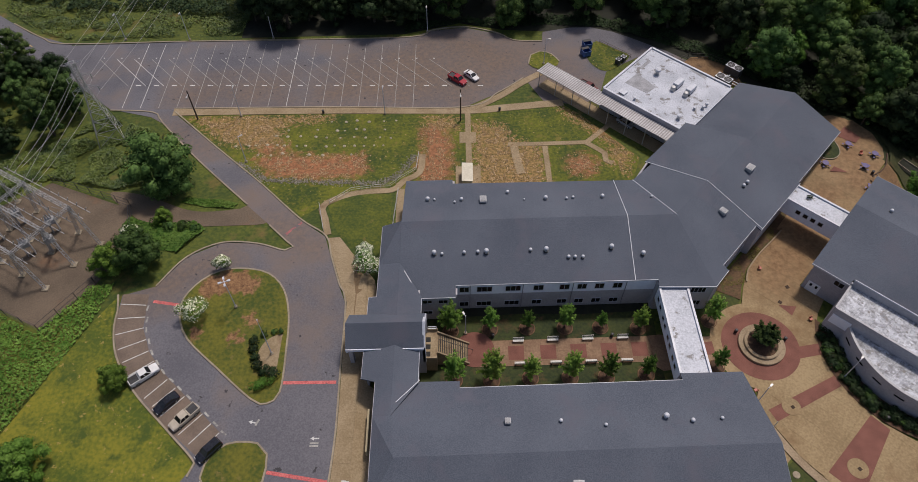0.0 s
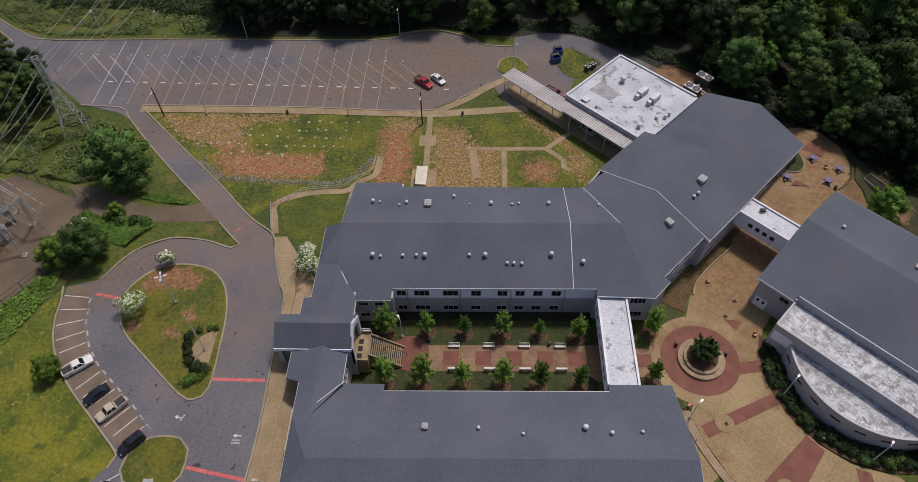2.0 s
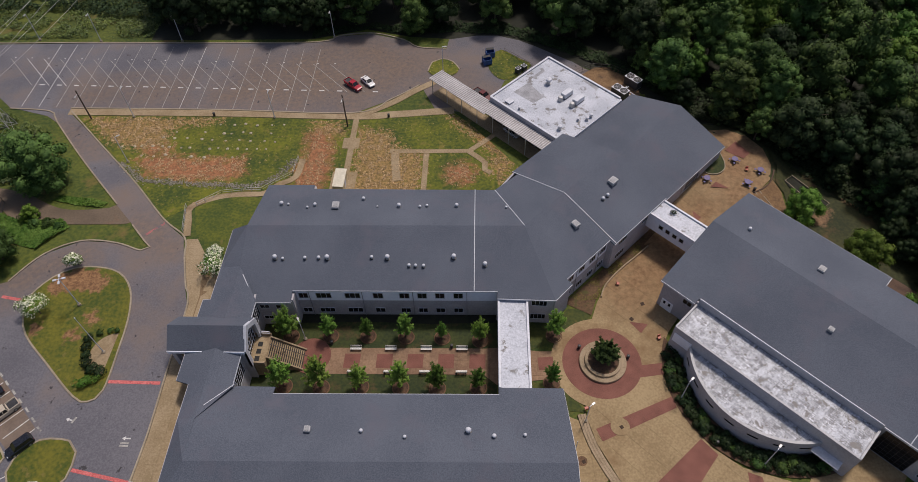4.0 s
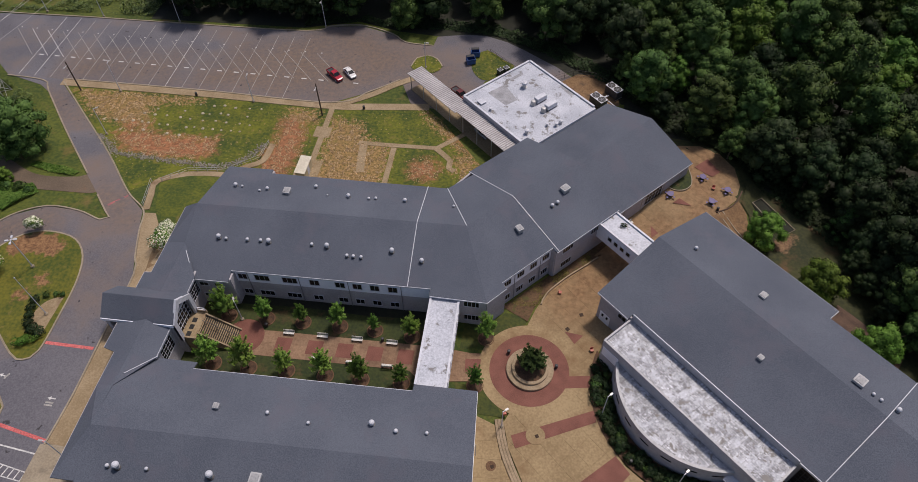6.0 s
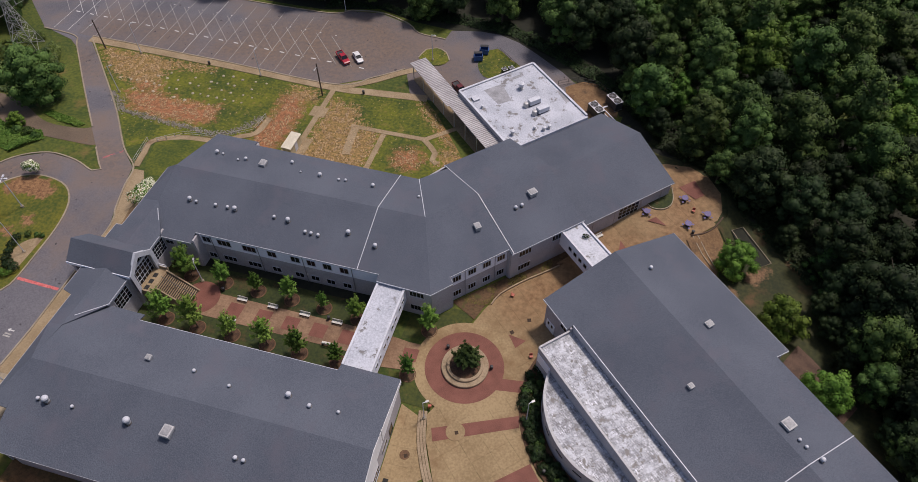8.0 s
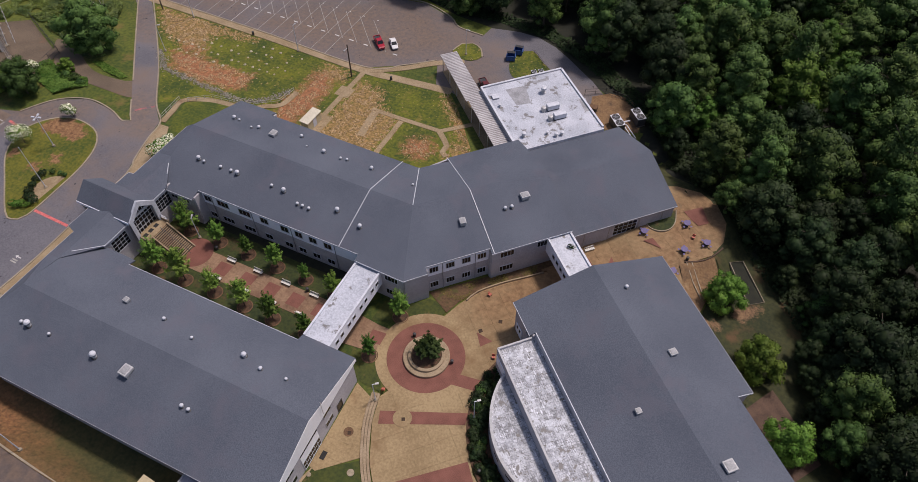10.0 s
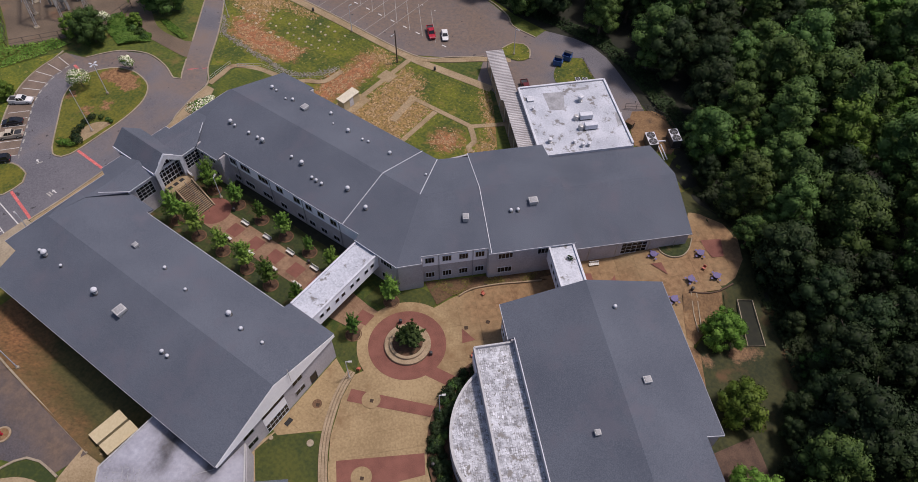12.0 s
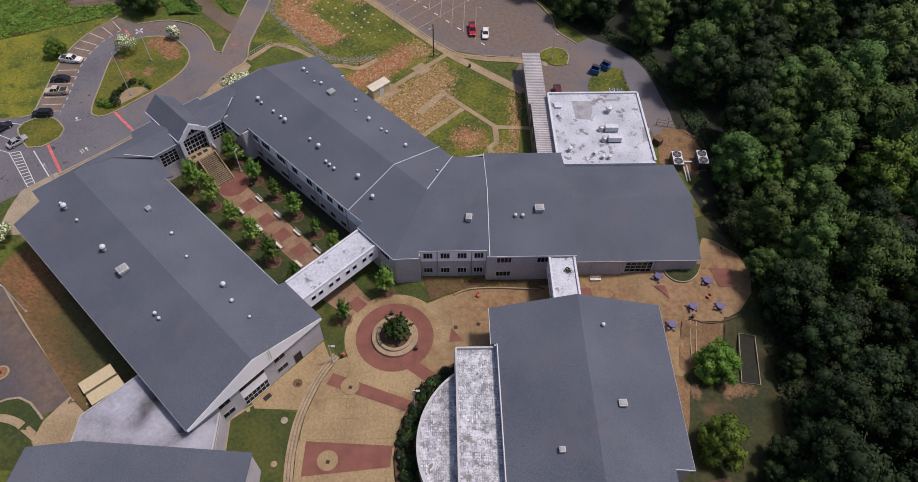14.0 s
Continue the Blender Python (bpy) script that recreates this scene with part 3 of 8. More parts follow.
SOUTHLOT = [(-16, 11.5), (-0.5, 12.9), (5, 12.7), (24.9, 12.3), (24, 8.2), (17, 5), (10, -10), (-16, -10)]
yard_floor = ground_patch("service_yard", SOUTHLOT, M_NEWASPHALT, 0.05, "dark asphalt service yard behind the building", "driveway")
field(yard_floor, "dust", [[(-16, 13), (24.5, 12.6), (24, 8), (16, 9), (4, 10.4), (-16, 9)]], 1.6)

# lawns and soil
ISLAND = smooth_line([(-34.1, 63.9), (-30.2, 62.9), (-27.4, 59.9), (-25.9, 55.1), (-25.4, 49.1), (-25.3, 42.6), (-26.9, 40.8), (-29.2, 41.5), (-35, 46.3), (-40.4, 51.1), (-42.5, 55.1), (-42.6, 58.3), (-40.6, 61.6), (-37.8, 63.5)], True)
loop_island = ground_patch("island_lawn", ISLAND, M_ISLANDGRASS, 0.19, "mown grass traffic island inside the loop", "lawn", 0.9)
field(loop_island, "clay", [[(-40.5, 61.6), (-37, 63.4), (-34, 63.4), (-31, 61.4), (-33, 58.8), (-36, 59.4), (-38.5, 58.4), (-40.5, 59)], [(-32.8, 54.8), (-31.2, 55.6), (-30.2, 53.8), (-31.8, 52.8)], [(-34.8, 51.6), (-33, 52.4), (-32.2, 50.8), (-33.9, 50)], [(-40.6, 52.8), (-38.6, 53.4), (-38.4, 51), (-40, 51)]], 1.2)
ISLAND2 = smooth_line([(-33.6, 32.2), (-31.2, 35), (-27.1, 35.1), (-25.6, 33.6), (-25.6, 30), (-27, 28.3), (-33, 29)], True)
ground_patch("island_lawn", ISLAND2, M_ISLANDGRASS, 0.19, "small mown grass island beside parking stalls", "lawn")
LAWNW = [(-64, 20), (-62.3, 36.2), (-59.4, 43.5), (-55.9, 53.1), (-53, 58.5), (-52.4, 53), (-50.3, 48), (-46, 42.4), (-39.5, 36.4), (-35, 32), (-36, 30), (-42, 21), (-44, 10), (-64, 8)]
ground_patch("lawn", LAWNW, M_LAWN, 0.04, "mown yellowish green lawn below parking stalls", "lawn")
LAWNN = [(-56, 103.2), (-26, 104), (1, 103.8), (9, 105), (21, 106.8), (24, 104), (34, 92), (32, 86), (29, 81), (-9, 82), (-14, 84.5), (-23.5, 78.7), (-27, 75.6), (-36, 85.2), (-47, 95.9)]
north_lawn = ground_patch("lawn", LAWNN, M_DRYGRASS, 0.035, "patchy lawn with straw and bare clay", "lawn", 0.8)
STRAWS = [[(-53.1, 103.2), (-40, 103.3), (-24.6, 103.3), (-27.5, 102), (-34.4, 100.9), (-34.6, 96.4), (-37.7, 94.1), (-45.5, 96), (-49.3, 99.8)],
          [(2.6, 101.5), (8.7, 100.5), (10.5, 96.5), (16, 94.5), (16, 82), (2.6, 82), (3, 90)], [(20, 106), (23.5, 104), (33, 94), (29, 95.4), (26.4, 99), (22, 103)], [(-7, 103), (-1, 103), (0, 99), (-6, 100)], [(29, 96), (33, 93), (31, 88), (28.8, 91)]]
CLAYS = [[(-38.5, 95.1), (-33.1, 95.5), (-32.7, 92.8), (-37.2, 92.5)], [(-38.8, 91.4), (-31.9, 92.9), (-26.2, 91.8), (-18, 92.6), (-17, 88.5), (-19.3, 85.9), (-28.2, 85.6), (-35.5, 87.3)],
         [(-7.5, 99.5), (-4.1, 100.8), (-1.3, 96.3), (-1.3, 90.1), (-2.6, 83), (-6.4, 84), (-7.8, 89.3), (-6.6, 94.1)], [(20.5, 91.5), (24, 93), (26, 90.5), (24.5, 87.5), (21, 88)], [(27.6, 101.4), (31.5, 97), (30.4, 96.2), (26.6, 100.4)]]
field(north_lawn, "straw", STRAWS, 2.2)
field(north_lawn, "clay", CLAYS, 2.0)
LAWNL = [(-22.9, 78.4), (-19.5, 81), (-12.1, 82), (-11.6, 71), (-13.5, 67), (-17.6, 68.6), (-20.4, 71.6)]
ground_patch("lawn", LAWNL, M_GREENLAWN, 0.045, "small green lawn inside a bent path", "lawn")
YARD = [(-73.5, 84.5), (-57, 77.5), (-53.5, 68.5), (-57.1, 61), (-62.7, 52.6), (-72, 57), (-82, 61), (-84, 74)]
ground_patch("substation_yard", YARD, M_GRAVEL, 0.05, "brown gravel yard of a power substation", "gravel")
ground_patch("gravel_track", smooth_line([(-62, 81.8), (-55.4, 81), (-46, 77), (-38, 77.6), (-36.7, 78.6), (-32.6, 74.3), (-38.1, 73.4), (-51, 73.4), (-57, 76.6)], True), M_GRAVEL, 0.06, "brown gravel track to the substation", "gravel")
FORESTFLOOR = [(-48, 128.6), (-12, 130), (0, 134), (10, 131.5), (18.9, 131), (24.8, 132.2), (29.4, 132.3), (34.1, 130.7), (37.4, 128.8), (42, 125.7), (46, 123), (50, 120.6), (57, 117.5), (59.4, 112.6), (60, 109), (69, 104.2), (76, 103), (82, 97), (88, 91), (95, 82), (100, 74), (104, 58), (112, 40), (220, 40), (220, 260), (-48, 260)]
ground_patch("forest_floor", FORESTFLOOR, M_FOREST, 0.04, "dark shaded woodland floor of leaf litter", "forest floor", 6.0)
south_bank = ground_patch("clay_bank", [(12, 22.0), (30, 22.0), (29.5, 13), (24.8, 12.4), (5, 12.6), (-3, 13.0), (-8, 16), (-8, 22.0)], M_BANK, 0.15, "grassy bank with bare red clay beside the south wing", "soil")
field(south_bank, "clay", [[(-8, 21), (1, 19), (5, 16.5), (9, 12.6), (-8, 12)], [(8, 14.2), (24, 12.9), (24, 12), (8, 12)]], 3.0)
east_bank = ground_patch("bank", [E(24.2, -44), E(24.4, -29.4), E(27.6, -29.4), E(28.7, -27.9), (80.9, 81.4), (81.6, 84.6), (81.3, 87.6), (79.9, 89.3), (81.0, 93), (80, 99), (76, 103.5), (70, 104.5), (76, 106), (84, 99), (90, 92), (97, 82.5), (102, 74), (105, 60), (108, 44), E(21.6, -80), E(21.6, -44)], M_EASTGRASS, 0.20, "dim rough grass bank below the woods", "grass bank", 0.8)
field(east_bank, "clay", [[(84.8, 80.4), (85.2, 82.4), (87.2, 84.2), (88.8, 84.4), (88.4, 82.6), (86.6, 80.4)], [(82.6, 78.6), (84.0, 77.4), (83.4, 76.6), (82.0, 77.8)]], 1.3)
ground_patch("dirt_path", smooth_line([E(24.1, -29.3), E(27.9, -28.3), E(28.5, -29.5), E(27.9, -32), E(27.2, -35), E(26.3, -37.5), E(25, -39.6), E(24.1, -40)], True), M_YARDCLAY, 0.27, "bare orange dirt path along the gymnasium", "path", 1.0)
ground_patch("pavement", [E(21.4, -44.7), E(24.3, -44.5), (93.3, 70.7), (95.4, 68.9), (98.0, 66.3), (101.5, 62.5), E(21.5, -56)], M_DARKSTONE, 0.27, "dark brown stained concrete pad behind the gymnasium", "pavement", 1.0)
ground_patch("pavement", [(23.9, 12.8), (26.0, 13.6), (29.0, 12.4), (32, 9), (28.5, 5), (26.1, 5.6), (24.8, 8.2)], M_WALK, 0.125, "concrete walk at the service yard's corner", "pavement")
ground_patch("lawn", [(18.2, 2.6), (18.0, 4.4), (18.5, 5.9), (19.4, 7.2), (21.2, 8.0), (24.6, 8.1), (25.6, 6.4), (27.4, 5.0), (27.5, 2), (24, -2), (16, -2)], M_LAWN2, 0.09, "small grass island in the service yard", "lawn")
yard_edge = smooth_line([(16.6, -1), (17.6, 2.4), (18.0, 4.4), (18.5, 5.9), (19.4, 7.2), (21.2, 8.0), (24.6, 8.2)])
tagged(part("kerb", ribbon(yard_edge, 0.3, -0.1, 0.22), M_KERB), "pale concrete kerb round a grass island", "kerb", "kerbs", "structure")
tagged(part("pavement", ribbon(smooth_line([(17.2, 0.6), (19.0, 2.5), (20.8, 4.4), (22.9, 5.6), (25.0, 6.1), (26.6, 6.4)]), 1.1, -0.05, 0.17), M_WALK), "narrow curved concrete path across grass", "pavement", kind="structure")
ground_patch("parking_bay", [(-52.2, 59), (-48.2, 59), (-47.5, 53), (-45.5, 49), (-43, 46), (-38.5, 42), (-32.5, 36.6), (-34.8, 33.2), (-39.4, 36.8), (-45.9, 42.8), (-50.1, 48.3), (-51.9, 53.2)], M_BAY, 0.072, "dusty brown asphalt under parking stalls", "parking lot")
ground_patch("clay_yard", [(52.0, 111.0), (58.6, 113.0), (58.0, 118.0), (54.0, 122.2), (49.8, 121.8), (46.9, 119.2), (47.8, 116.2)], M_YARDCLAY, 0.085, "bare clay yard behind the flat-roofed kitchen", "soil")


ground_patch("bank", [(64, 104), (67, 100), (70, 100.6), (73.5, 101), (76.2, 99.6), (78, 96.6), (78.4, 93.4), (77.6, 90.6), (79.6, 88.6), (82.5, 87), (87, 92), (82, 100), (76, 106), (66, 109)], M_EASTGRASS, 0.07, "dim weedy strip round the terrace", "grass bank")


# ---- buildings ----
def wall(parent, a, b, z0, z1, material=None, thick=0.3, name="wall", z1b=None, label=""):
    """An upright wall between two plan points; z1b: height of its far end."""
    a, b = Vector(a), Vector(b)
    d = (b - a).normalized()
    n = Vector((-d.y, d.x)) * thick / 2
    bm = bmesh.new()
    e = z1 if z1b is None else z1b
    pts = [(a - n, z0), (b - n, z0), (b + n, z0), (a + n, z0), (a - n, z1), (b - n, e), (b + n, e), (a + n, z1)]
    vs = [bm.verts.new((p.x, p.y, z)) for p, z in pts]
    for f in ((3, 2, 1, 0), (4, 5, 6, 7), (0, 1, 5, 4), (1, 2, 6, 5), (2, 3, 7, 6), (3, 0, 4, 7)):
        bm.faces.new([vs[i] for i in f])
    return part(name, bm, material or M_BLOCK, parent, label)


def gable(parent, a, top, b, z0, za, zt, material=None, thick=0.3):
    """A gable end over three plan points."""
    d = (Vector(b) - Vector(a)).normalized()
    n = Vector((-d.y, d.x)) * thick
    bm = bmesh.new()
    front = [(*a, z0), (*b, z0), (*b, za), (*top, zt), (*a, za)]
    f = [bm.verts.new(p) for p in front]
    k = [bm.verts.new((p[0] + n.x, p[1] + n.y, p[2])) for p in front]
    bm.faces.new(f)
    bm.faces.new(k[::-1])
    for i in range(5):
        j = (i + 1) % 5
        bm.faces.new((f[j], f[i], k[i], k[j]))
    bmesh.ops.recalc_face_normals(bm, faces=bm.faces[:])
    return part("gable_wall", bm, material or M_BLOCK, parent)


def window(parent, a, b, s, w, z0, z1, mullions=2, bars=1, out=0.15, frame_mat=None, label=""):
    """A window on the outer face of the wall a to b (its outside is on the right hand): s metres along, w wide."""
    a, b = Vector(a), Vector(b)
    d = (b - a).normalized()
    m = Matrix(((d.x, d.y, 0, a.x), (d.y, -d.x, 0, a.y), (0, 0, 1, 0), (0, 0, 0, 1)))
    t = 0.085
    outer = [(s - w / 2, z0), (s + w / 2, z0), (s + w / 2, z1), (s - w / 2, z1)]
    inner = [(s - w / 2 + t, z0 + t), (s + w / 2 - t, z0 + t), (s + w / 2 - t, z1 - t), (s - w / 2 + t, z1 - t)]
    bm = bmesh.new()
    ring = [[bm.verts.new(m @ Vector((x, y, z))) for x, z in loop] for loop, y in ((outer, out - 0.06), (outer, out + 0.07), (inner, out + 0.07), (inner, out - 0.06))]
    for p, q in zip(ring, ring[1:] + ring[:1]):
        for k in range(4):
            bm.faces.new((p[k], p[(k + 1) % 4], q[(k + 1) % 4], q[k]))
    bmesh.ops.recalc_face_normals(bm, faces=bm.faces[:])
    win = part("window", bm, frame_mat or M_TRIM, parent, label)
    for k in range(1, mullions):
        x = s - w / 2 + w * k / mullions
        bm = bmesh.new()
        box(bm, x - 0.025, out - 0.05, z0 + t, x + 0.025, out + 0.05, z1 - t, m)
        bmesh.ops.recalc_face_normals(bm, faces=bm.faces[:])
        part("mullion", bm, frame_mat or M_TRIM, win)
    for k in range(1, bars):
        z = z0 + (z1 - z0) * k / bars
        bm = bmesh.new()
        box(bm, s - w / 2 + t, out - 0.05, z - 0.025, s + w / 2 - t, out + 0.048, z + 0.025, m)
        bmesh.ops.recalc_face_normals(bm, faces=bm.faces[:])
        part("glazing_bar", bm, frame_mat or M_TRIM, win)
    pane = bmesh.new()
    box(pane, s - w / 2 + t * 0.6, out - 0.04, z0 + t * 0.6, s + w / 2 - t * 0.6, out + 0.025, z1 - t * 0.6, m)
    bmesh.ops.recalc_face_normals(pane, faces=pane.faces[:])
    part("pane", pane, M_GLASS, win)
    return win


def seam(parent, pts, w=0.10, h=0.07, name="ridge_flashing"):
    bm = bmesh.new()
    for a, b in zip(pts, pts[1:]):
        bar(bm, a, b, w, h)
    return part(name, bm, M_TRIM, parent, "pale metal flashing")


def fascia(parent, pts, drop=0.30, material=None):
    """A pale board along a roof edge."""
    bm = bmesh.new()
    for a, b in zip(pts, pts[1:]):
        a, b = Vector(a), Vector(b)
        d = Vector((b.x - a.x, b.y - a.y, 0)).normalized()
        n = Vector((-d.y, d.x, 0)) * 0.06
        vs = [bm.verts.new(p) for p in (a - n, b - n, b + n, a + n)]
        ws = [bm.verts.new(p - Vector((0, 0, drop))) for p in (a - n, b - n, b + n, a + n)]
        bm.faces.new(vs)
        bm.faces.new(ws[::-1])
        for k in range(4):
            bm.faces.new((vs[k], ws[k], ws[(k + 1) % 4], vs[(k + 1) % 4]))
    bmesh.ops.recalc_face_normals(bm, faces=bm.faces[:])
    return part("fascia", bm, material or M_TRIM, parent, "white fascia board")


RZ, PITCH = 10.1, 0.30


def za(y):
    return RZ - PITCH * abs(y - 69.3)


def ze(l):
    return RZ - PITCH * abs(l)


def skew(x, y):
    """The two long wings and their court lie two degrees off the x axis."""
    return (x, y + 0.036 * (x - 22))


def A(x, y):
    return (*skew(x, y), za(y))


def EE(s, l):
    return (*E(s, l), ze(l))


J = (34.24, 69.74)
H = (38.96, 58.3)
# north wing and its bend to the north-east
wing = thing("school_wing", "long two-storey school wing with grey shingle roof and pale upper walls", "building")
bm = bmesh.new()
slab(bm, [A(-9, 69.3), (*J, RZ), (*H, ze(-11.2)), A(30.3, 58.0), A(30.3, 59.1), A(-0.5, 59.1), A(-0.5, 57.3), A(-6.1, 57.3), A(-9, 60.2)], 0.22)
part("roof", bm, M_ROOF, wing, "grey asphalt shingle roof slope")
bm = bmesh.new()
slab(bm, [A(-9, 69.3), A(-9, 81.1), A(-1.1, 81.1), A(-1.1, 79.9), A(29.5, 79.5), (*J, RZ)], 0.22)
part("roof", bm, M_ROOF, wing)
bm = bmesh.new()
slab(bm, [(*J, RZ), EE(13.4, 0), EE(13.4, -11), EE(-0.4, -11), EE(-0.4, -10), EE(-10.9, -10), EE(-10.9, -11.1), (*H, ze(-11.2))], 0.22)
part("roof", bm, M_ROOF, wing)
bm = bmesh.new()
slab(bm, [(*J, RZ), EE(13.4, 0), EE(13.4, 11.2), EE(0, 11.2), EE(0, 10), A(29.5, 79.5)], 0.22)
part("roof", bm, M_ROOF, wing)
up = lambda p, k=0.05: (p[0], p[1], p[2] + k)
seam(wing, [up(A(26.2, 79.6)), up(A(26.5, 69.3)), up(A(26.8, 59.1))])
seam(wing, [up(A(29.5, 79.5)), up((*J, RZ))])
seam(wing, [up(EE(0, 11.2)), up(EE(0, 0)), up(EE(0, -11))])
seam(wing, [up(A(-8.3, 61.4), 0.3), up(A(-5.9, 57.4), 0.4)])
fascia(wing, [A(-0.5, 59.1), A(30.3, 59.1)], 0.25)
fascia(wing, [EE(-10.9, -10), EE(-0.4, -10)], 0.25)
fascia(wing, [EE(-0.4, -11), EE(13.4, -11)], 0.25)
fascia(wing, [A(30.3, 58.0), (*H, ze(-11.2))], 0.25)
fascia(wing, [(*H, ze(-11.2)), EE(-10.9, -11.1)], 0.25)
fascia(wing, [A(-5.8, 57.3), A(-0.5, 57.3)], 0.25)
# walls of the wing: pale band above, block below
for a, b, z1 in ((skew(-0.4, 59.5), skew(30.4, 59.5), 7.0), ((E(-10.7, -9.6)), (E(-0.3, -9.6)), 7.0)):
    wall(wing, a, b, 0, 4.1, M_BLOCK)
    wall(wing, a, b, 4.1, z1, M_WHITEWALL, 0.36, label="pale siding band")
    d = (Vector(b) - Vector(a))
    for k in (2.1, 10.2, 17.9, 26.1) if d.length > 20 else (2.6, 8.0):
        p = Vector(a) + d.normalized() * k
        nrm = Vector((d.y, -d.x)).normalized() * 0.25
        bm = bmesh.new()
        bar(bm, (p.x + nrm.x, p.y + nrm.y, 0), (p.x + nrm.x, p.y + nrm.y, z1), 0.08)
        part("downpipe", bm, M_PIPE, wing)
for a, b, z1 in ((skew(-6, 57.7), skew(-0.4, 57.7), 6.4), (skew(-0.4, 57.7), skew(-0.4, 59.5), 6.6), (skew(30.4, 59.5), skew(30.4, 58.4), 6.7), (skew(30.4, 58.4), (38.8, 58.7), 6.6), ((38.8, 58.7), E(-10.9, -10.7), 6.6), (E(-10.9, -10.7), E(-10.9, -9.6), 6.7),
                 (E(-0.3, -9.6), E(-0.3, -10.6), 6.7), (E(-0.3, -10.6), E(13.3, -10.6), 6.7), (E(13.3, -10.6), E(13.3, 10.8), 6.7), (E(13.3, 10.8), E(0, 10.8), 6.7), (E(0, 10.8), skew(29.6, 79.1), 6.8), (skew(29.6, 79.1), skew(-0.9, 79.5), 6.9),
                 (skew(-0.9, 79.5), skew(-0.9, 80.7), 6.6), (skew(-0.9, 80.7), skew(-8.8, 80.7), 6.5)):
    wall(wing, a, b, 0, z1)
gable(wing, skew(-8.9, 80.7), skew(-8.9, 69.3), skew(-8.9, 58), -0.5, 6.5, 9.85)
gable(wing, E(13.0, 10.8), E(13.0, 0), E(13.0, -10.6), 0, 6.8, 9.75)
for x, w in ((0.8, 1.5), (3.9, 2.4), (8.3, 2.4), (12.2, 1.6), (16.2, 1.6), (18.9, 1.5), (21.6, 1.5), (24.4, 1.5)):
    window(wing, skew(-0.4, 59.5), skew(30.4, 59.5), x + 0.4, w, 4.75, 6.2, 3 if w > 2 else 2, out=0.18)
    window(wing, skew(-0.4, 59.5), skew(30.4, 59.5), x + 0.4, w, 0.75, 2.05, 3 if w > 2 else 2)
for x in (1.2, 3.6):
    window(wing, skew(-6, 57.7), skew(-0.4, 57.7), x, 1.5, 4.6, 5.6, 2)
    window(wing, skew(-6, 57.7), skew(-0.4, 57.7), x, 1.5, 1.6, 2.6, 2)
for s in (1.15, 3.85, 6.5, 9.1):
    window(wing, E(-10.7, -9.6), E(-0.3, -9.6), s, 1.5, 4.85, 6.25, 3, out=0.18)
    window(wing, E(-10.7, -9.6), E(-0.3, -9.6), s, 1.5, 1.0, 2.4, 3)
for z in (1.2, 4.8):
    window(wing, skew(30.4, 58.4), (38.8, 58.7), 6.2, 2.4, z, z + 1.4, 4)
    window(wing, E(-0.3, -10.6), E(13.3, -10.6), 2.6, 2.4, z, z + 1.4, 4)
window(wing, E(-0.3, -10.6), E(13.3, -10.6), 8.6, 1.8, 4.8, 6.2, 3)

# dining hall, lower
hall = thing("dining_hall", "lower school hall with grey shingle roof beside terrace", "building")
for sgn in (1, -1):
    bm = bmesh.new()
    slab(bm, [E(13.2, 0, 7.6), E(33.5, 0, 7.6), E(33.5, sgn * 10.4, 4.2), E(13.2, sgn * 10.4, 4.2)], 0.22)
    part("roof", bm, M_ROOF, hall)
for a, b in ((E(13.4, -10), E(33.1, -10)), (E(33.1, 10), E(13.4, 10))):
    wall(hall, a, b, 0, 4.1)
gable(hall, E(33.1, -10), E(33.1, 0), E(33.1, 10), 0, 4.1, 7.35)
fascia(hall, [E(13.4, -10.4, 4.22), E(33.5, -10.4, 4.22)], 0.16, M_EAVE)
window(hall, E(13.4, -10), E(33.1, -10), 10.6, 4.4, 1.0, 3.7, 5, 3, label="large grid of dark panes")
for s in (3.0, 7.6, 13.2, 17.6):
    bm = bmesh.new()
    p = E(13.4 + s, -10.22)
    bar(bm, (*p, 0.5), (*p, 4.1), 0.09)
    part("downpipe", bm, M_GALV, hall)

# flat-roofed kitchen block
kitchen = thing("kitchen_block", "flat-roofed block with weathered white membrane roof", "building")
bm = bmesh.new()
slab(bm, [E(13.2, 10.45, 4.75), E(30.3, 10.45, 4.75), E(30.3, 28.9, 4.75), E(13.2, 28.9, 4.75)], 0.3)
part("roof", bm, M_CLEANROOF, kitchen, "bluish white membrane roof")
for pts in ([(32.7, 107.8), (35.6, 110.7), (38.6, 106.5), (36.5, 104.6)], [(46.2, 111.8), (47.4, 112.6), (49.4, 109.6), (48.6, 109.0)], [(36.4, 112.6), (38.6, 115.0), (39.0, 114.4), (37.0, 112.2)]):
    bm = bmesh.new()
    slab(bm, [(*p, 4.765) for p in pts], 0.03)
    part("membrane_patch", bm, M_OLDPATCH, kitchen, "greyer worn membrane patch")
# added white strip that covers the shaded slot between the two roofs
wall(kitchen, E(13.2, 10.38), E(30.3, 10.38), 3.9, 4.78, M_TRIM, 0.1, "flashing", label="added white strip over the dark roof gap")
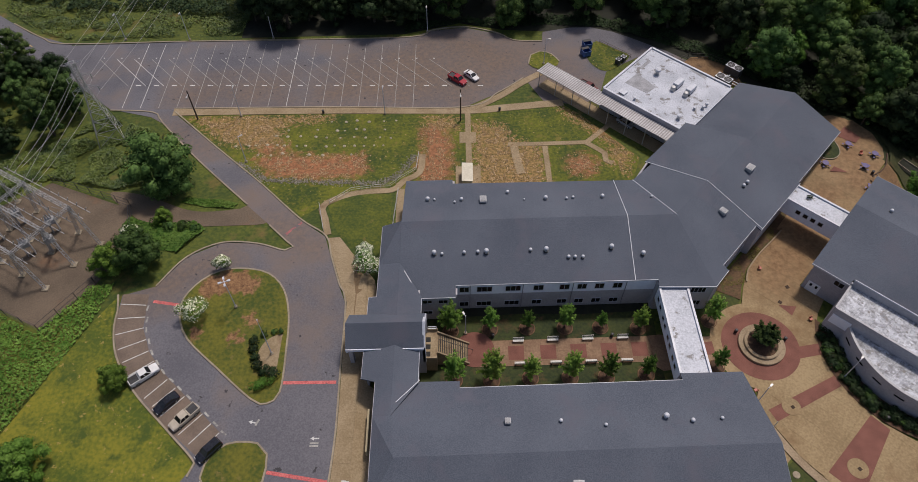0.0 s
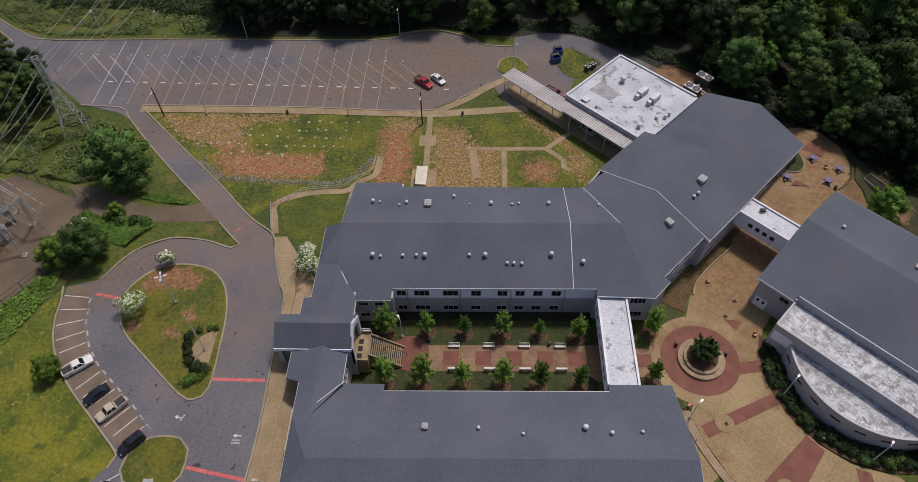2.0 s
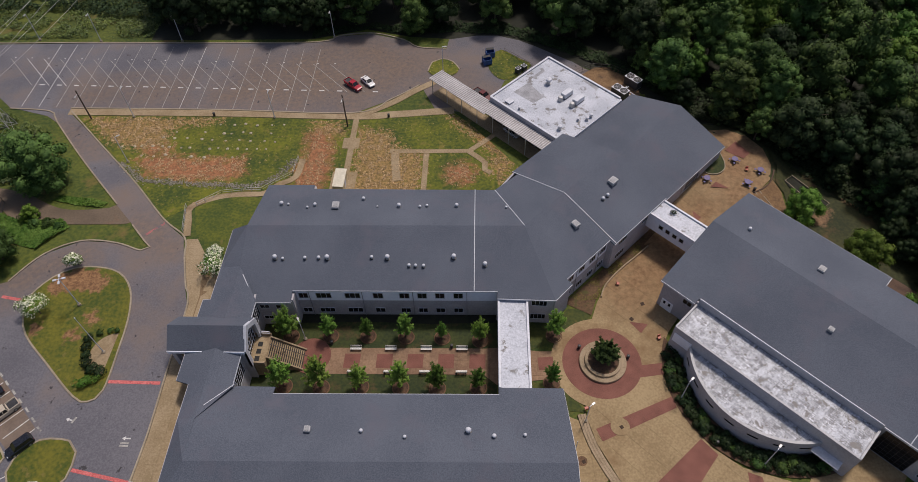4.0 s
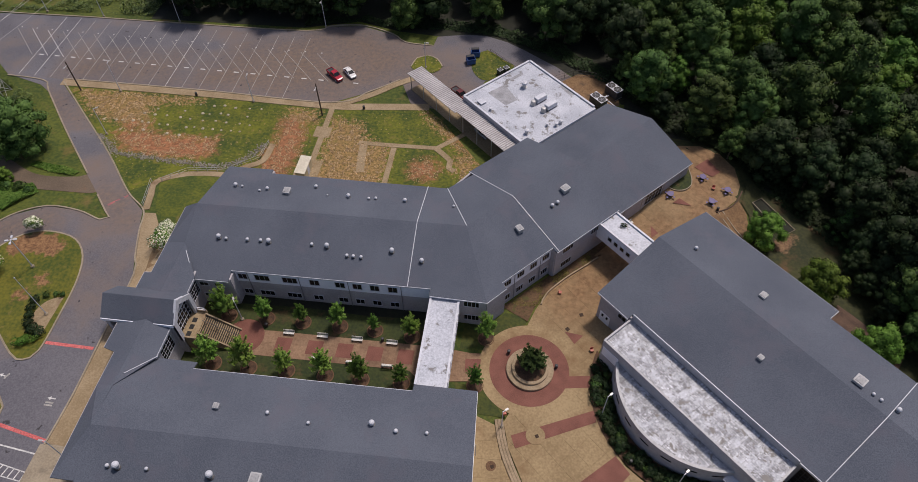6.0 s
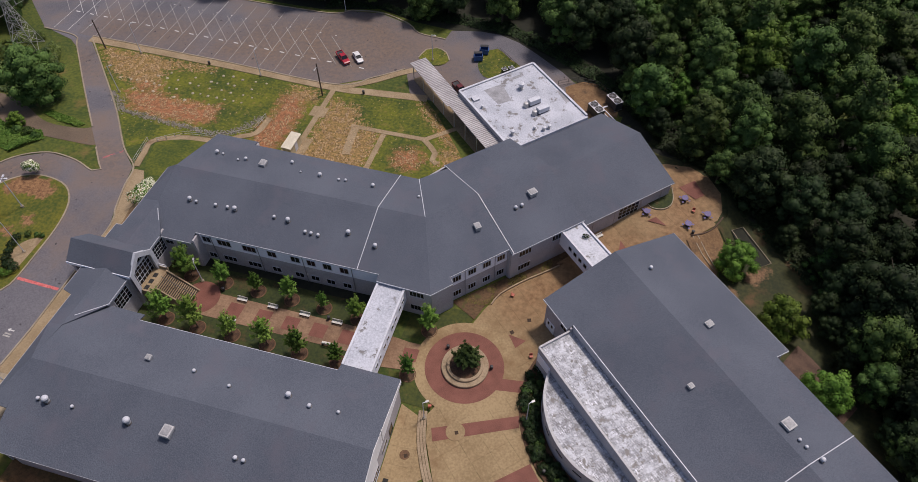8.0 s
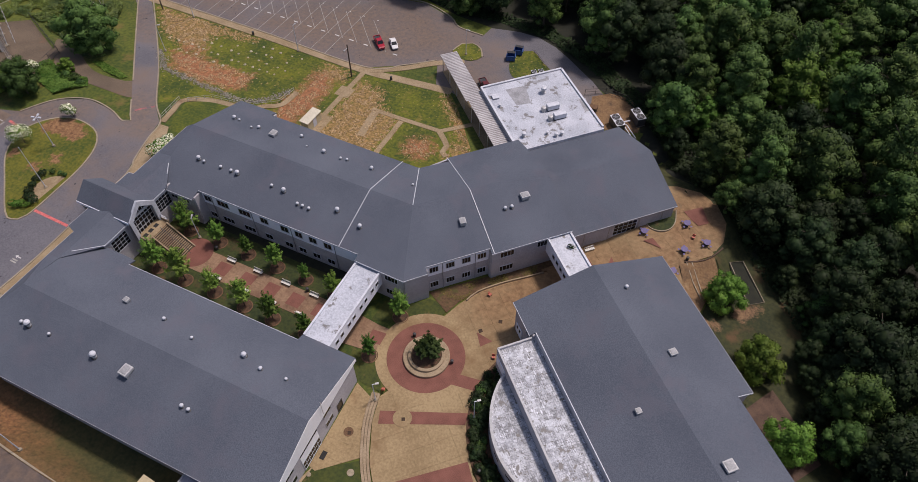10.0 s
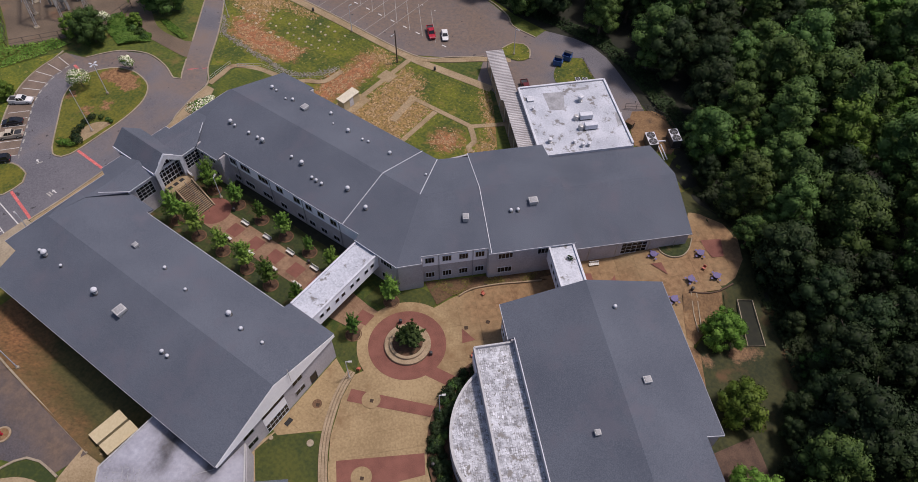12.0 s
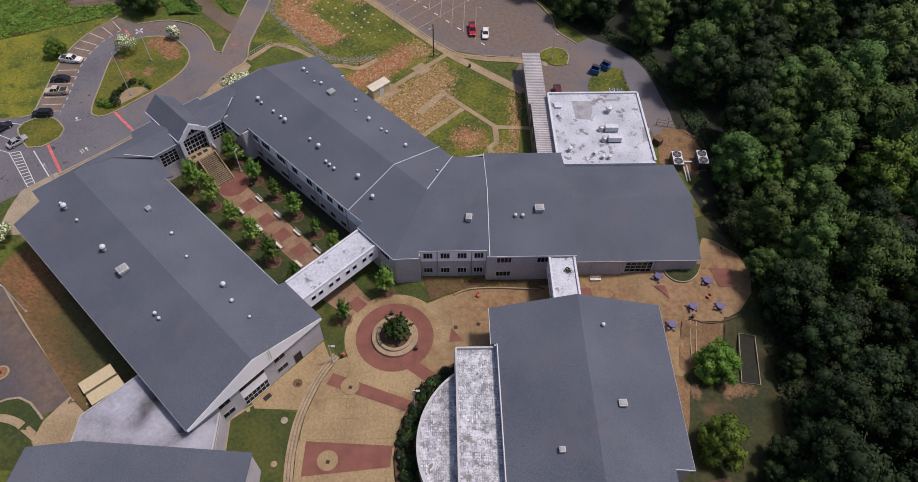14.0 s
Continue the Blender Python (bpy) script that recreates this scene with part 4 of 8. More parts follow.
for a, b in ((E(13.2, 28.9), E(13.2, 10.8)), (E(30.3, 10.8), E(30.3, 28.9)), (E(30.3, 28.9), E(13.2, 28.9))):
    wall(kitchen, a, b, 0, 4.9, thick=0.36)
    bm = bmesh.new()
    d = Vector(b) - Vector(a)
    bar(bm, (*a, 4.97), (*b, 4.97), 0.38, 0.14)
    part("coping", bm, M_TRIM, kitchen, "pale metal coping")

# link and south wing
link = thing("entrance_link", "low grey-roofed entrance link between two school wings", "building")
zl = lambda x: 8.1 - (0.3 * (x + 9) if x > -9 else -0.17 * (x + 9))
LP = lambda x, y: (x, y - 0.9, zl(x))
BP0 = lambda x, y: (x, y + 0.039 * (x - 22), max(zl(x), 9.9 - 0.3 * abs(y - 32)))
bm = bmesh.new()
slab(bm, [LP(-9, 62.63), LP(-5.6, 57.2), LP(-5.6, 43.2), LP(-9, 38.0)], 0.22)
part("roof", bm, M_ROOF, link)
bm = bmesh.new()
slab(bm, [LP(-9, 62.63), LP(-12.2, 62.63), LP(-12.2, 56.8), LP(-13.4, 56.8), LP(-13.4, 43.6), LP(-11.4, 43.0), LP(-11.4, 38.0), LP(-9, 38.0)], 0.22)
part("roof", bm, M_ROOF, link)
for tri in ([(-9, 68.3, 10.1), LP(-12.2, 70.2), LP(-12.2, 62.63)], [(-9, 68.3, 10.1), LP(-12.2, 62.63), LP(-9, 62.63)], [LP(-9, 38.0), LP(-11.4, 38.0), (-8.15, 30.83, 9.86)], [LP(-11.4, 38.0), LP(-11.2, 25.2), (-8.15, 30.83, 9.86)], [LP(-11.2, 25.2), (-8.0, 24.3, 7.9), (-8.15, 30.83, 9.86)]):
    bm = bmesh.new()
    slab(bm, tri, 0.22)
    part("roof", bm, M_ROOF, link)
seam(link, [up(BP0(-8.4, 40.2)), up(BP0(-5.4, 43.7))])
fascia(link, [LP(-11.2, 25.2), LP(-11.4, 38.0), LP(-11.4, 43.0)], 0.22, M_BLOCK)
fascia(link, [LP(-12.2, 56.8), LP(-12.2, 70)], 0.22, M_BLOCK)
fascia(link, [LP(-13.4, 43.6), LP(-13.4, 56.8), LP(-12.2, 56.8)], 0.22, M_BLOCK)
fascia(link, [LP(-5.6, 43.2), LP(-5.6, 56.8)], 0.22)
wall(link, (-6, 57.5), (-6, 42.5), -0.2, 6.9)
wall(link, (-11.8, 70), (-11.8, 56), 0.5, 6.9)
wall(link, (-8.9, 69.7), (-11.8, 69.7), 0.5, 7.0)
wall(link, (-12.9, 56.4), (-12.9, 44), 2.5, 6.7)
wall(link, (-11, 43.4), (-10.8, 25.6), 2.5, 7.2)
wall(link, (-10.8, 25.6), (-7.2, 25.6), 2.5, 7.5)
wall(link, (-12.4, 39.6), (-12.3, 33.6), 2.9, 4.5, M_CREAM, 0.25, "ramp_wall", label="low cream ramp wall")
for y, w in ((54.9, 3.0), (45.1, 3.2)):
    window(link, (-6, 42.5), (-6, 57.5), y - 42.5, w, 3.4, 6.3, 4, 4, label="tall grid of dark panes")

south = thing("school_wing", "long school wing with grey shingle roof and white gable", "building")
zb = lambda y: 9.9 - 0.3 * abs(y - 32)
BP = lambda x, y: (x, y + 0.039 * (x - 22), zb(y))
bm = bmesh.new()
slab(bm, [BP(-8.15, 32), BP(40.5, 32), BP(39.5, 43.6), BP(30.8, 43.7), BP(30.8, 42.5), BP(0.1, 42.5), BP(0.1, 43.7), BP(-5.4, 43.8), BP(-8.9, 39.9), BP(-9, 38.3)], 0.22)
part("roof", bm, M_ROOF, south)
bm = bmesh.new()
slab(bm, [BP(-8.15, 32), BP(40.5, 32), BP(41.3, 20.55), BP(-7.8, 20.4)], 0.22)
part("roof", bm, M_ROOF, south)
bm = bmesh.new()
for dx in (-0.06, 0.05):
    bm.faces.new([bm.verts.new(p) for p in ((39.5 + dx, 44.2, 5.75), (41.3 + dx, 21.4, 5.8), (41.3 + dx, 21.4, 6.4), (40.5 + dx, 32.7, 9.8), (39.5 + dx, 44.2, 6.35))])
rims = bm.verts[:]
for k in range(5):
    j = (k + 1) % 5
    bm.faces.new((rims[k], rims[j], rims[5 + j], rims[5 + k]))
bmesh.ops.recalc_face_normals(bm, faces=bm.faces[:])
part("gable_siding", bm, M_WHITE, south, "bright white gable siding")
wall(south, (-5.5, 41.0), (30.9, 42.4), 0, 6.5)
wall(south, (30.9, 43.8), (38.9, 43.8), 0, 6.1)
wall(south, (40.6, 22), (-6.6, 20.1), 0, 6.3)
gable(south, (38.9, 43.8), (39.7, 32.7), (40.5, 22), 0, 6.0, 9.5)
gable(south, (-7.5, 19.9), (-7.8, 30.9), (-7.8, 41.0), 1.0, 6.3, 9.55)
fascia(south, [BP(0.1, 42.5), BP(30.8, 42.5)], 0.22)
fascia(south, [BP(41.3, 20.55), BP(-7.8, 20.4)], 0.22, M_EAVE)
GA, GB = (40.5, 22), (38.9, 43.8)
for s, z in ((5.0, 1.2), (5.0, 4.0), (14.4, 1.2), (14.4, 4.0)):
    window(south, GA, GB, s, 1.9, z, z + 1.2, 2, out=0.30, frame_mat=M_GREYLID)
window(south, GA, GB, 9.6, 4.2, 0.1, 2.3, 6, 2, out=0.30, label="row of dark glass entrance doors")
window(south, GA, GB, 9.6, 4.2, 4.3, 5.4, 6, 1, out=0.30, frame_mat=M_DARKMETAL)
# the niche's dark inside is drawn as a flat dark pane
window(south, GA, GB, 17.1, 1.3, 0.1, 2.25, 1, 1, out=0.30, frame_mat=M_DARKMETAL, label="flat dark pane for a shaded door niche")
along = (Vector(GB) - Vector(GA)).normalized()
bm = bmesh.new()
box(bm, 7.5, 0.2, 2.36, 11.7, 0.34, 4.24, Matrix(((along.x, along.y, 0, GA[0]), (along.y, -along.x, 0, GA[1]), (0, 0, 1, 0), (0, 0, 0, 1))))
bmesh.ops.recalc_face_normals(bm, faces=bm.faces[:])
part("spandrel_panel", bm, M_WHITE, south, "bright white panel over the entrance doors")
bm = bmesh.new()
bar(bm, (40.5, 35.2, 7.0), (40.5, 35.3, 10.3), 0.07, 0.07)
part("mast", bm, M_GALV, south, "thin steel mast on the gable")

# gymnasium and its flat and curved front
gym = thing("gymnasium", "large gymnasium with grey shingle gable roof", "building")
zc = lambda s: 9.8 - 0.272 * abs(s - 11.9)
CP = lambda s, l: (*E(s, l), zc(s))
bm = bmesh.new()
slab(bm, [CP(-0.6, -20), CP(11.9, -20), CP(11.9, -80), CP(0.35, -80), CP(0.35, -26), CP(-0.6, -26)], 0.22)
part("roof", bm, M_ROOF, gym)
bm = bmesh.new()
slab(bm, [CP(11.9, -20), CP(24.3, -20), CP(24.0, -44.4), CP(21.4, -44.4), CP(21.4, -80), CP(11.9, -80)], 0.22)
part("roof", bm, M_ROOF, gym)
seam(gym, [up(CP(21.4, -57.5)), up(CP(11.9, -57.5)), up(CP(0, -57.5))])
wall(gym, E(0, -20.4), E(0, -26.3), 0, 6.4)
wall(gym, E(0, -26.3), E(0, -53.9), 0, 5.2)
wall(gym, E(0.75, -53.9), E(0.75, -80), 0, 6.55)
fascia(gym, [CP(0.3, -54.1), CP(0.3, -80)], 0.35)
wall(gym, E(23.7, -20.4), E(23.7, -44), -1, 6.4)
wall(gym, E(23.7, -44), E(21, -44), -1, 6.6)
wall(gym, E(21, -44), E(21, -80), -1, 7.0)
gable(gym, E(23.7, -20.4), E(11.9, -20.4), E(0, -20.4), 0, 6.3, 9.5)
gable(gym, E(0.75, -79.6), E(11.9, -79.6), E(21, -79.6), 0, 6.3, 9.5)
fascia(gym, [CP(-0.6, -20), CP(-0.6, -26)], 0.3)
fascia(gym, [CP(24.3, -20), CP(24.0, -44.4)], 0.15, M_EAVE)
fascia(gym, [CP(24.0, -44.4), CP(21.4, -44.4)], 0.3)
window(gym, E(0, -20.4), E(0, -26.3), 4.4, 1.6, 4.2, 5.4, 2)
window(gym, E(0.75, -53.9), E(0.75, -66), 3.1, 4.8, 0.3, 6.0, 7, 7, frame_mat=M_DARKMETAL, label="tall dark glazed entrance wall")
for z in (1.2, 4.3):
    window(gym, E(0.75, -53.9), E(0.75, -66), 7.7, 1.9, z, z + 1.3, 2)
d0, d1 = E(-0.2, -21.0), E(-0.2, -23.0)
door = wall(gym, d0, d1, 0.05, 2.25, M_WHITE, 0.12, "door", label="white double door with small dark lights")
for k in (0.28, 0.72):
    p = Vector(d0).lerp(Vector(d1), k)
    q = (Vector(d1) - Vector(d0)).normalized() * 0.18
    bm = bmesh.new()
    bar(bm, (p.x - q.x - 0.08 * UX, p.y - q.y - 0.08 * UY, 1.7), (p.x + q.x - 0.08 * UX, p.y + q.y - 0.08 * UY, 1.7), 0.05, 0.6)
    part("door_light", bm, M_GLASS, door)

front = thing("gym_entrance", "flat-roofed and curved gymnasium entrance with weathered white roofs", "building")
bm = bmesh.new()
slab(bm, [E(-5.4, -26.2, 5.6), E(0.3, -26.2, 5.6), E(0.3, -54, 5.6), E(-5.4, -54, 5.6)], 0.3)
part("roof", bm, M_WHITEROOF, front, "weathered white membrane roof")
for a, b in ((E(-0.1, -26.2), E(-5.5, -26.2)), (E(-5.5, -26.2), E(-5.5, -54)), (E(-5.5, -54), E(-0.1, -54))):
    wall(front, a, b, 0, 5.9, thick=0.3)
    bm = bmesh.new()
    bar(bm, (*a, 5.96), (*b, 5.96), 0.26, 0.12)
    part("coping", bm, M_VENT, front, "pale metal coping")
wall(front, E(0.25, -26.2), E(0.25, -54), 5.4, 6.86, M_BLOCK, 0.16, "parapet")
bm = bmesh.new()
bar(bm, E(0.22, -26.2, 6.9), E(0.22, -54, 6.9), 0.10, 0.36)
part("coping", bm, M_TRIM, front)
ARCC, ARCR = E(1.7, -39.4), 12.5
a0 = math.degrees(math.atan2(E(-5.5, -29.2)[1] - ARCC[1], E(-5.5, -29.2)[0] - ARCC[0]))
a1 = math.degrees(math.atan2(E(-5.5, -49.6)[1] - ARCC[1], E(-5.5, -49.6)[0] - ARCC[0]))
if a1 < a0:
    a1 += 360
curve = arc(*ARCC, ARCR, a0, a1, 40)
bm = bmesh.new()
slab(bm, [(p[0], p[1], 3.75) for p in curve], 0.25)
part("roof", bm, M_WHITEROOF, front, "half-moon white membrane roof")
part("curved_wall", ribbon(curve, 0.35, 0, 4.0, flat=0), M_BLOCK, front, "curved grey block wall")
part("coping", ribbon(curve, 0.38, 4.0, 4.10, flat=0), M_VENT, front)
for k in range(7):
    a = a0 + (a1 - a0) * (k + 0.55) / 7.1
    pts = arc(*ARCC, ARCR + 0.16, a - 3.3, a + 3.3, 5)
    part("slot_window", ribbon(pts, 0.08, 2.45, 2.75, flat=0), M_GLASS, front, "narrow dark slot window")
wall(front, E(-5.7, -26.4), E(-5.7, -29.3), 2.7, 4.7, M_WHITEWALL, 0.08, "wall_panel", label="pale siding panel")
for l in (-50.8,):
    bm = bmesh.new()
    slab(bm, [E(-7.0, l + 1.6, 2.9), E(-5.6, l + 1.6, 2.95), E(-5.6, l - 2.2, 2.95), E(-7.0, l - 2.2, 2.9)], 0.12)
    part("canopy", bm, M_TRIM, front, "white metal entrance canopy")

# south annex
annex = thing("annex", "school annex with grey shingle roof beside lawn", "building")
bm = bmesh.new()
slab(bm, [E(-60.5, -39.5, 6.2), E(-53.6, -38.8, 6.1), E(-31.6, -40.8, 6.2), E(-31.6, -50, 8.7), E(-60.5, -50, 8.7)], 0.22)
part("roof", bm, M_ROOF, annex)
bm = bmesh.new()
slab(bm, [E(-60.5, -50, 8.7), E(-31.6, -50, 8.7), E(-31.6, -60, 6.2), E(-60.5, -60, 6.2)], 0.22)
part("roof", bm, M_ROOF, annex)
for a, b in ((E(-60, -40.8), E(-32.1, -41)), (E(-32.1, -59.5), E(-60, -59.5))):
    wall(annex, a, b, 0, 6.0)
gable(annex, E(-32.1, -41), E(-32.1, -50), E(-32.1, -59.5), 0, 6.0, 8.4)
gable(annex, E(-60, -59.5), E(-60, -50), E(-60, -41), 0, 6.0, 8.4)
porch = thing("flat_porch", "flat white membrane porch roof between buildings", "building")
bm = bmesh.new()
slab(bm, [(28.4, 21.8, 4.5), (28.6, 12.2, 4.5), (32.6, 8.4, 4.5), (46.2, 21.4, 4.5), (40.9, 26.1, 4.5), (40.9, 21.8, 4.5)], 0.35)
bmesh.ops.triangulate(bm, faces=bm.faces[:])
for _ in range(5):
    bmesh.ops.subdivide_edges(bm, edges=[e for e in bm.edges if e.calc_length() > 0.8], cuts=1)
    bmesh.ops.triangulate(bm, faces=bm.faces[:])
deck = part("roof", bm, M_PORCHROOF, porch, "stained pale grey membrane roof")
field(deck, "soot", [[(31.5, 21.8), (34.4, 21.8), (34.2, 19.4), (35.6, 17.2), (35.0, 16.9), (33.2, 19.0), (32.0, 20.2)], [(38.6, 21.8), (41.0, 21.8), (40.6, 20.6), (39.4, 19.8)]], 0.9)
field(deck, "pale", [[(35.4, 20.6), (38.6, 20.8), (39.0, 18.4), (37.0, 16.6), (35.8, 18.2)], [(29.0, 20.0), (31.2, 19.0), (32.6, 16.0), (30.6, 14.6), (29.0, 16.4)], [(42.0, 23.6), (44.4, 21.6), (42.4, 19.4), (41.2, 21.6)]], 1.4)
# lap seams of the patched corner and one long crack
laps = random.Random(77)
bm = bmesh.new()
for k in range(64):
    u, v, n = laps.uniform(0, 1), laps.choice((0.04, 0.2, 0.36, 0.52, 0.68, 0.84, 0.97)) + laps.uniform(-0.02, 0.02), laps.uniform(0.06, 0.2)
    cut = ((u, v), (min(1, u + n), v + laps.uniform(-0.02, 0.02))) if k % 2 else ((v, u), (v + laps.uniform(-0.02, 0.02), min(1, u + n * 1.4)))
    bar(bm, *[(29.2 + 3.5 * a + 2.3 * b, 12.4 + 3.3 * a - 1.7 * b, 4.505) for a, b in cut], 0.05, 0.02)
for a, b in zip(((40.5, 21.2), (39.9, 20.4), (39.5, 19.9), (39.0, 19.0), (39.3, 18.6), (39.5, 18.1)), ((39.9, 20.4), (39.5, 19.9), (39.0, 19.0), (39.3, 18.6), (39.5, 18.1), (40.1, 17.6))):
    bar(bm, (*a, 4.505), (*b, 4.505), 0.07, 0.03)
part("lap_seam", bm, M_GREYLID, porch, "grey lifted seams of a patched corner")
for a, b in (((28.5, 21.6), (28.7, 12.3)), ((28.7, 12.3), (32.4, 8.7)), ((45.8, 21.6), (41.0, 25.9))):
    wall(porch, a, b, 0, 4.15)
    bm = bmesh.new()
    bar(bm, (*a, 4.55), (*b, 4.55), 0.22, 0.12)
    part("coping", bm, M_GALV, porch)

# bridges
for name, P, zt in (("a", [(30.5, 58.6), (34.7, 58.6), (35.1, 44.1), (30.9, 44.1)], 6.3), ("b", [E(9.2, -10.5), E(13.0, -10.5), E(13.0, -20.6), E(9.2, -20.6)], 6.5)):
    br = thing("covered_bridge", "white enclosed footbridge with small square windows", "bridge", group="covered bridges")
    bm = bmesh.new()
    slab(bm, [(*p, zt - 0.15) for p in P], 0.2)
    part("roof", bm, M_CLEANROOF, br, "bluish white membrane roof")
    bm = bmesh.new()
    slab(bm, [(*p, 3.4) for p in P], 0.3)
    part("floor_slab", bm, M_BLOCK, br)
    for a, b in ((P[3], P[0]), (P[1], P[2])):
        wall(br, a, b, 3.2, zt, M_WHITEWALL, 0.2)
        bm = bmesh.new()
        bar(bm, (*a, zt + 0.05), (*b, zt + 0.05), 0.32, 0.12)
        part("coping", bm, M_TRIM, br)
    n = 8 if name == "a" else 4
    ln = (Vector(P[2]) - Vector(P[1])).length
    for k in range(n):
        off = (k // 2) * 0.6 if name == "a" else 0
        s = (1.5 + k * 1.35 + off) if name == "a" else 3.0 + k * 1.3
        window(br, P[2], P[1], ln - s, 0.88, 4.45, 5.4, 1, 1, out=0.10)
        window(br, P[0], P[3], s, 0.88, 4.45, 5.4, 1, 1, out=0.10)

# covered walkway
can = thing("covered_walkway", "long walkway roof of ribbed metal on thin posts", "walkway")
n = 132
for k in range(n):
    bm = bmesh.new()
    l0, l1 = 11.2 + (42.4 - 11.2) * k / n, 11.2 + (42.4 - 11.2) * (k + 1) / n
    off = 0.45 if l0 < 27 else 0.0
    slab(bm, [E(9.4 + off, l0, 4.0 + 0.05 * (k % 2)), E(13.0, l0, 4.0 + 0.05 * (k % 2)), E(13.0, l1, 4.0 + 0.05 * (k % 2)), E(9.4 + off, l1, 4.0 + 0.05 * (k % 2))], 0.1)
    # the lower sheets take the copy with valley shade in its colour
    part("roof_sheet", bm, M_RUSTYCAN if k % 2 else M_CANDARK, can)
for k in range(8):
    for s in (9.8, 12.7):
        bm = bmesh.new()
        p = E(s, 12.5 + k * 4.2)
        bar(bm, (*p, 0), (*p, 3.9), 0.14)
        part("post", bm, M_GALV, can)

# entrance lobby across the link
lob = thing("entrance_lobby", "gabled school entrance lobby with white-framed glass gable", "building")
for sgn in (-1, 1):
    bm = bmesh.new()
    slab(bm, [(-15.95, 49.8, 10.15), (-4.95, 50.1, 10.15), (-4.95, 50.1 + sgn * 2.85, 7.75), (-15.95, 49.8 + sgn * 2.85, 7.75)], 0.2)
    part("roof", bm, M_ROOF, lob)
bm = bmesh.new()
F0 = [(47.3, 3.4), (47.3, 7.75), (50.1, 10.2), (52.9, 7.75), (52.9, 3.4)]
F1 = [(48.0, 3.4), (48.0, 7.3), (50.1, 9.1), (52.2, 7.3), (52.2, 3.4)]
fo = [[bm.verts.new((x, y, z)) for y, z in F0] for x in (-5.15, -4.75)]
fi = [[bm.verts.new((x, y, z)) for y, z in F1] for x in (-5.15, -4.75)]
for k in range(4):
    bm.faces.new((fo[1][k], fo[1][k + 1], fi[1][k + 1], fi[1][k]))
    bm.faces.new((fo[0][k + 1], fo[0][k], fi[0][k], fi[0][k + 1]))
    bm.faces.new((fo[0][k], fo[0][k + 1], fo[1][k + 1], fo[1][k]))
    bm.faces.new((fi[0][k + 1], fi[0][k], fi[1][k], fi[1][k + 1]))
bmesh.ops.recalc_face_normals(bm, faces=bm.faces[:])
part("gable_frame", bm, M_TRIM, lob, "deep white gable frame")
bm = bmesh.new()
g0 = [bm.verts.new((-5.6, y, z)) for y, z in F1]
g1 = [bm.verts.new((-5.66, y, z)) for y, z in F1]
bm.faces.new(g0)
bm.faces.new(g1[::-1])
part("glazing", bm, M_GLASS, lob, "dark glass gable wall")
for k in range(7):
    y = 48.0 + 4.2 * k / 6
    bm = bmesh.new()
    bar(bm, (-5.55, y, 3.4), (-5.55, y, 9.05 - abs(y - 50.1) * 0.857), 0.07)
    part("mullion", bm, M_TRIM, lob)
for z in (4.3, 5.3, 6.3, 7.3):
    bm = bmesh.new()
    bar(bm, (-5.54, 48.0, z), (-5.54, 52.2, z), 0.07 if z < 7 else 0.24)
    part("transom", bm, M_TRIM, lob)
for y in (47.4, 52.5):
    wall(lob, (-15.7, y), (-5.1, y + 0.2), 6.6, 7.55, M_WHITEWALL, 0.2)
wall(lob, (-6, 47.45), (-4.8, 47.45), -0.2, 7.6, M_BLOCK)
wall(lob, (-6, 52.75), (-4.8, 52.75), -0.2, 7.6, M_BLOCK)
gable(lob, (-15.7, 47.1), (-15.7, 49.8), (-15.7, 52.5), 6.6, 7.6, 9.95, M_WHITEWALL)
fascia(lob, [(-15.95, 46.95, 7.77), (-4.95, 47.25, 7.77)], 0.55, M_WHITEWALL)
for y in (47.6, 52.2):
    part("column", boxes((-15.7, y - 0.4, 3.2, -15.1, y + 0.4, 6.7)), M_BLOCK, lob)


# ---- plants ----
def unit_rows(v):
    return v / np.maximum(np.linalg.norm(v, axis=1)[:, None], 1e-6)


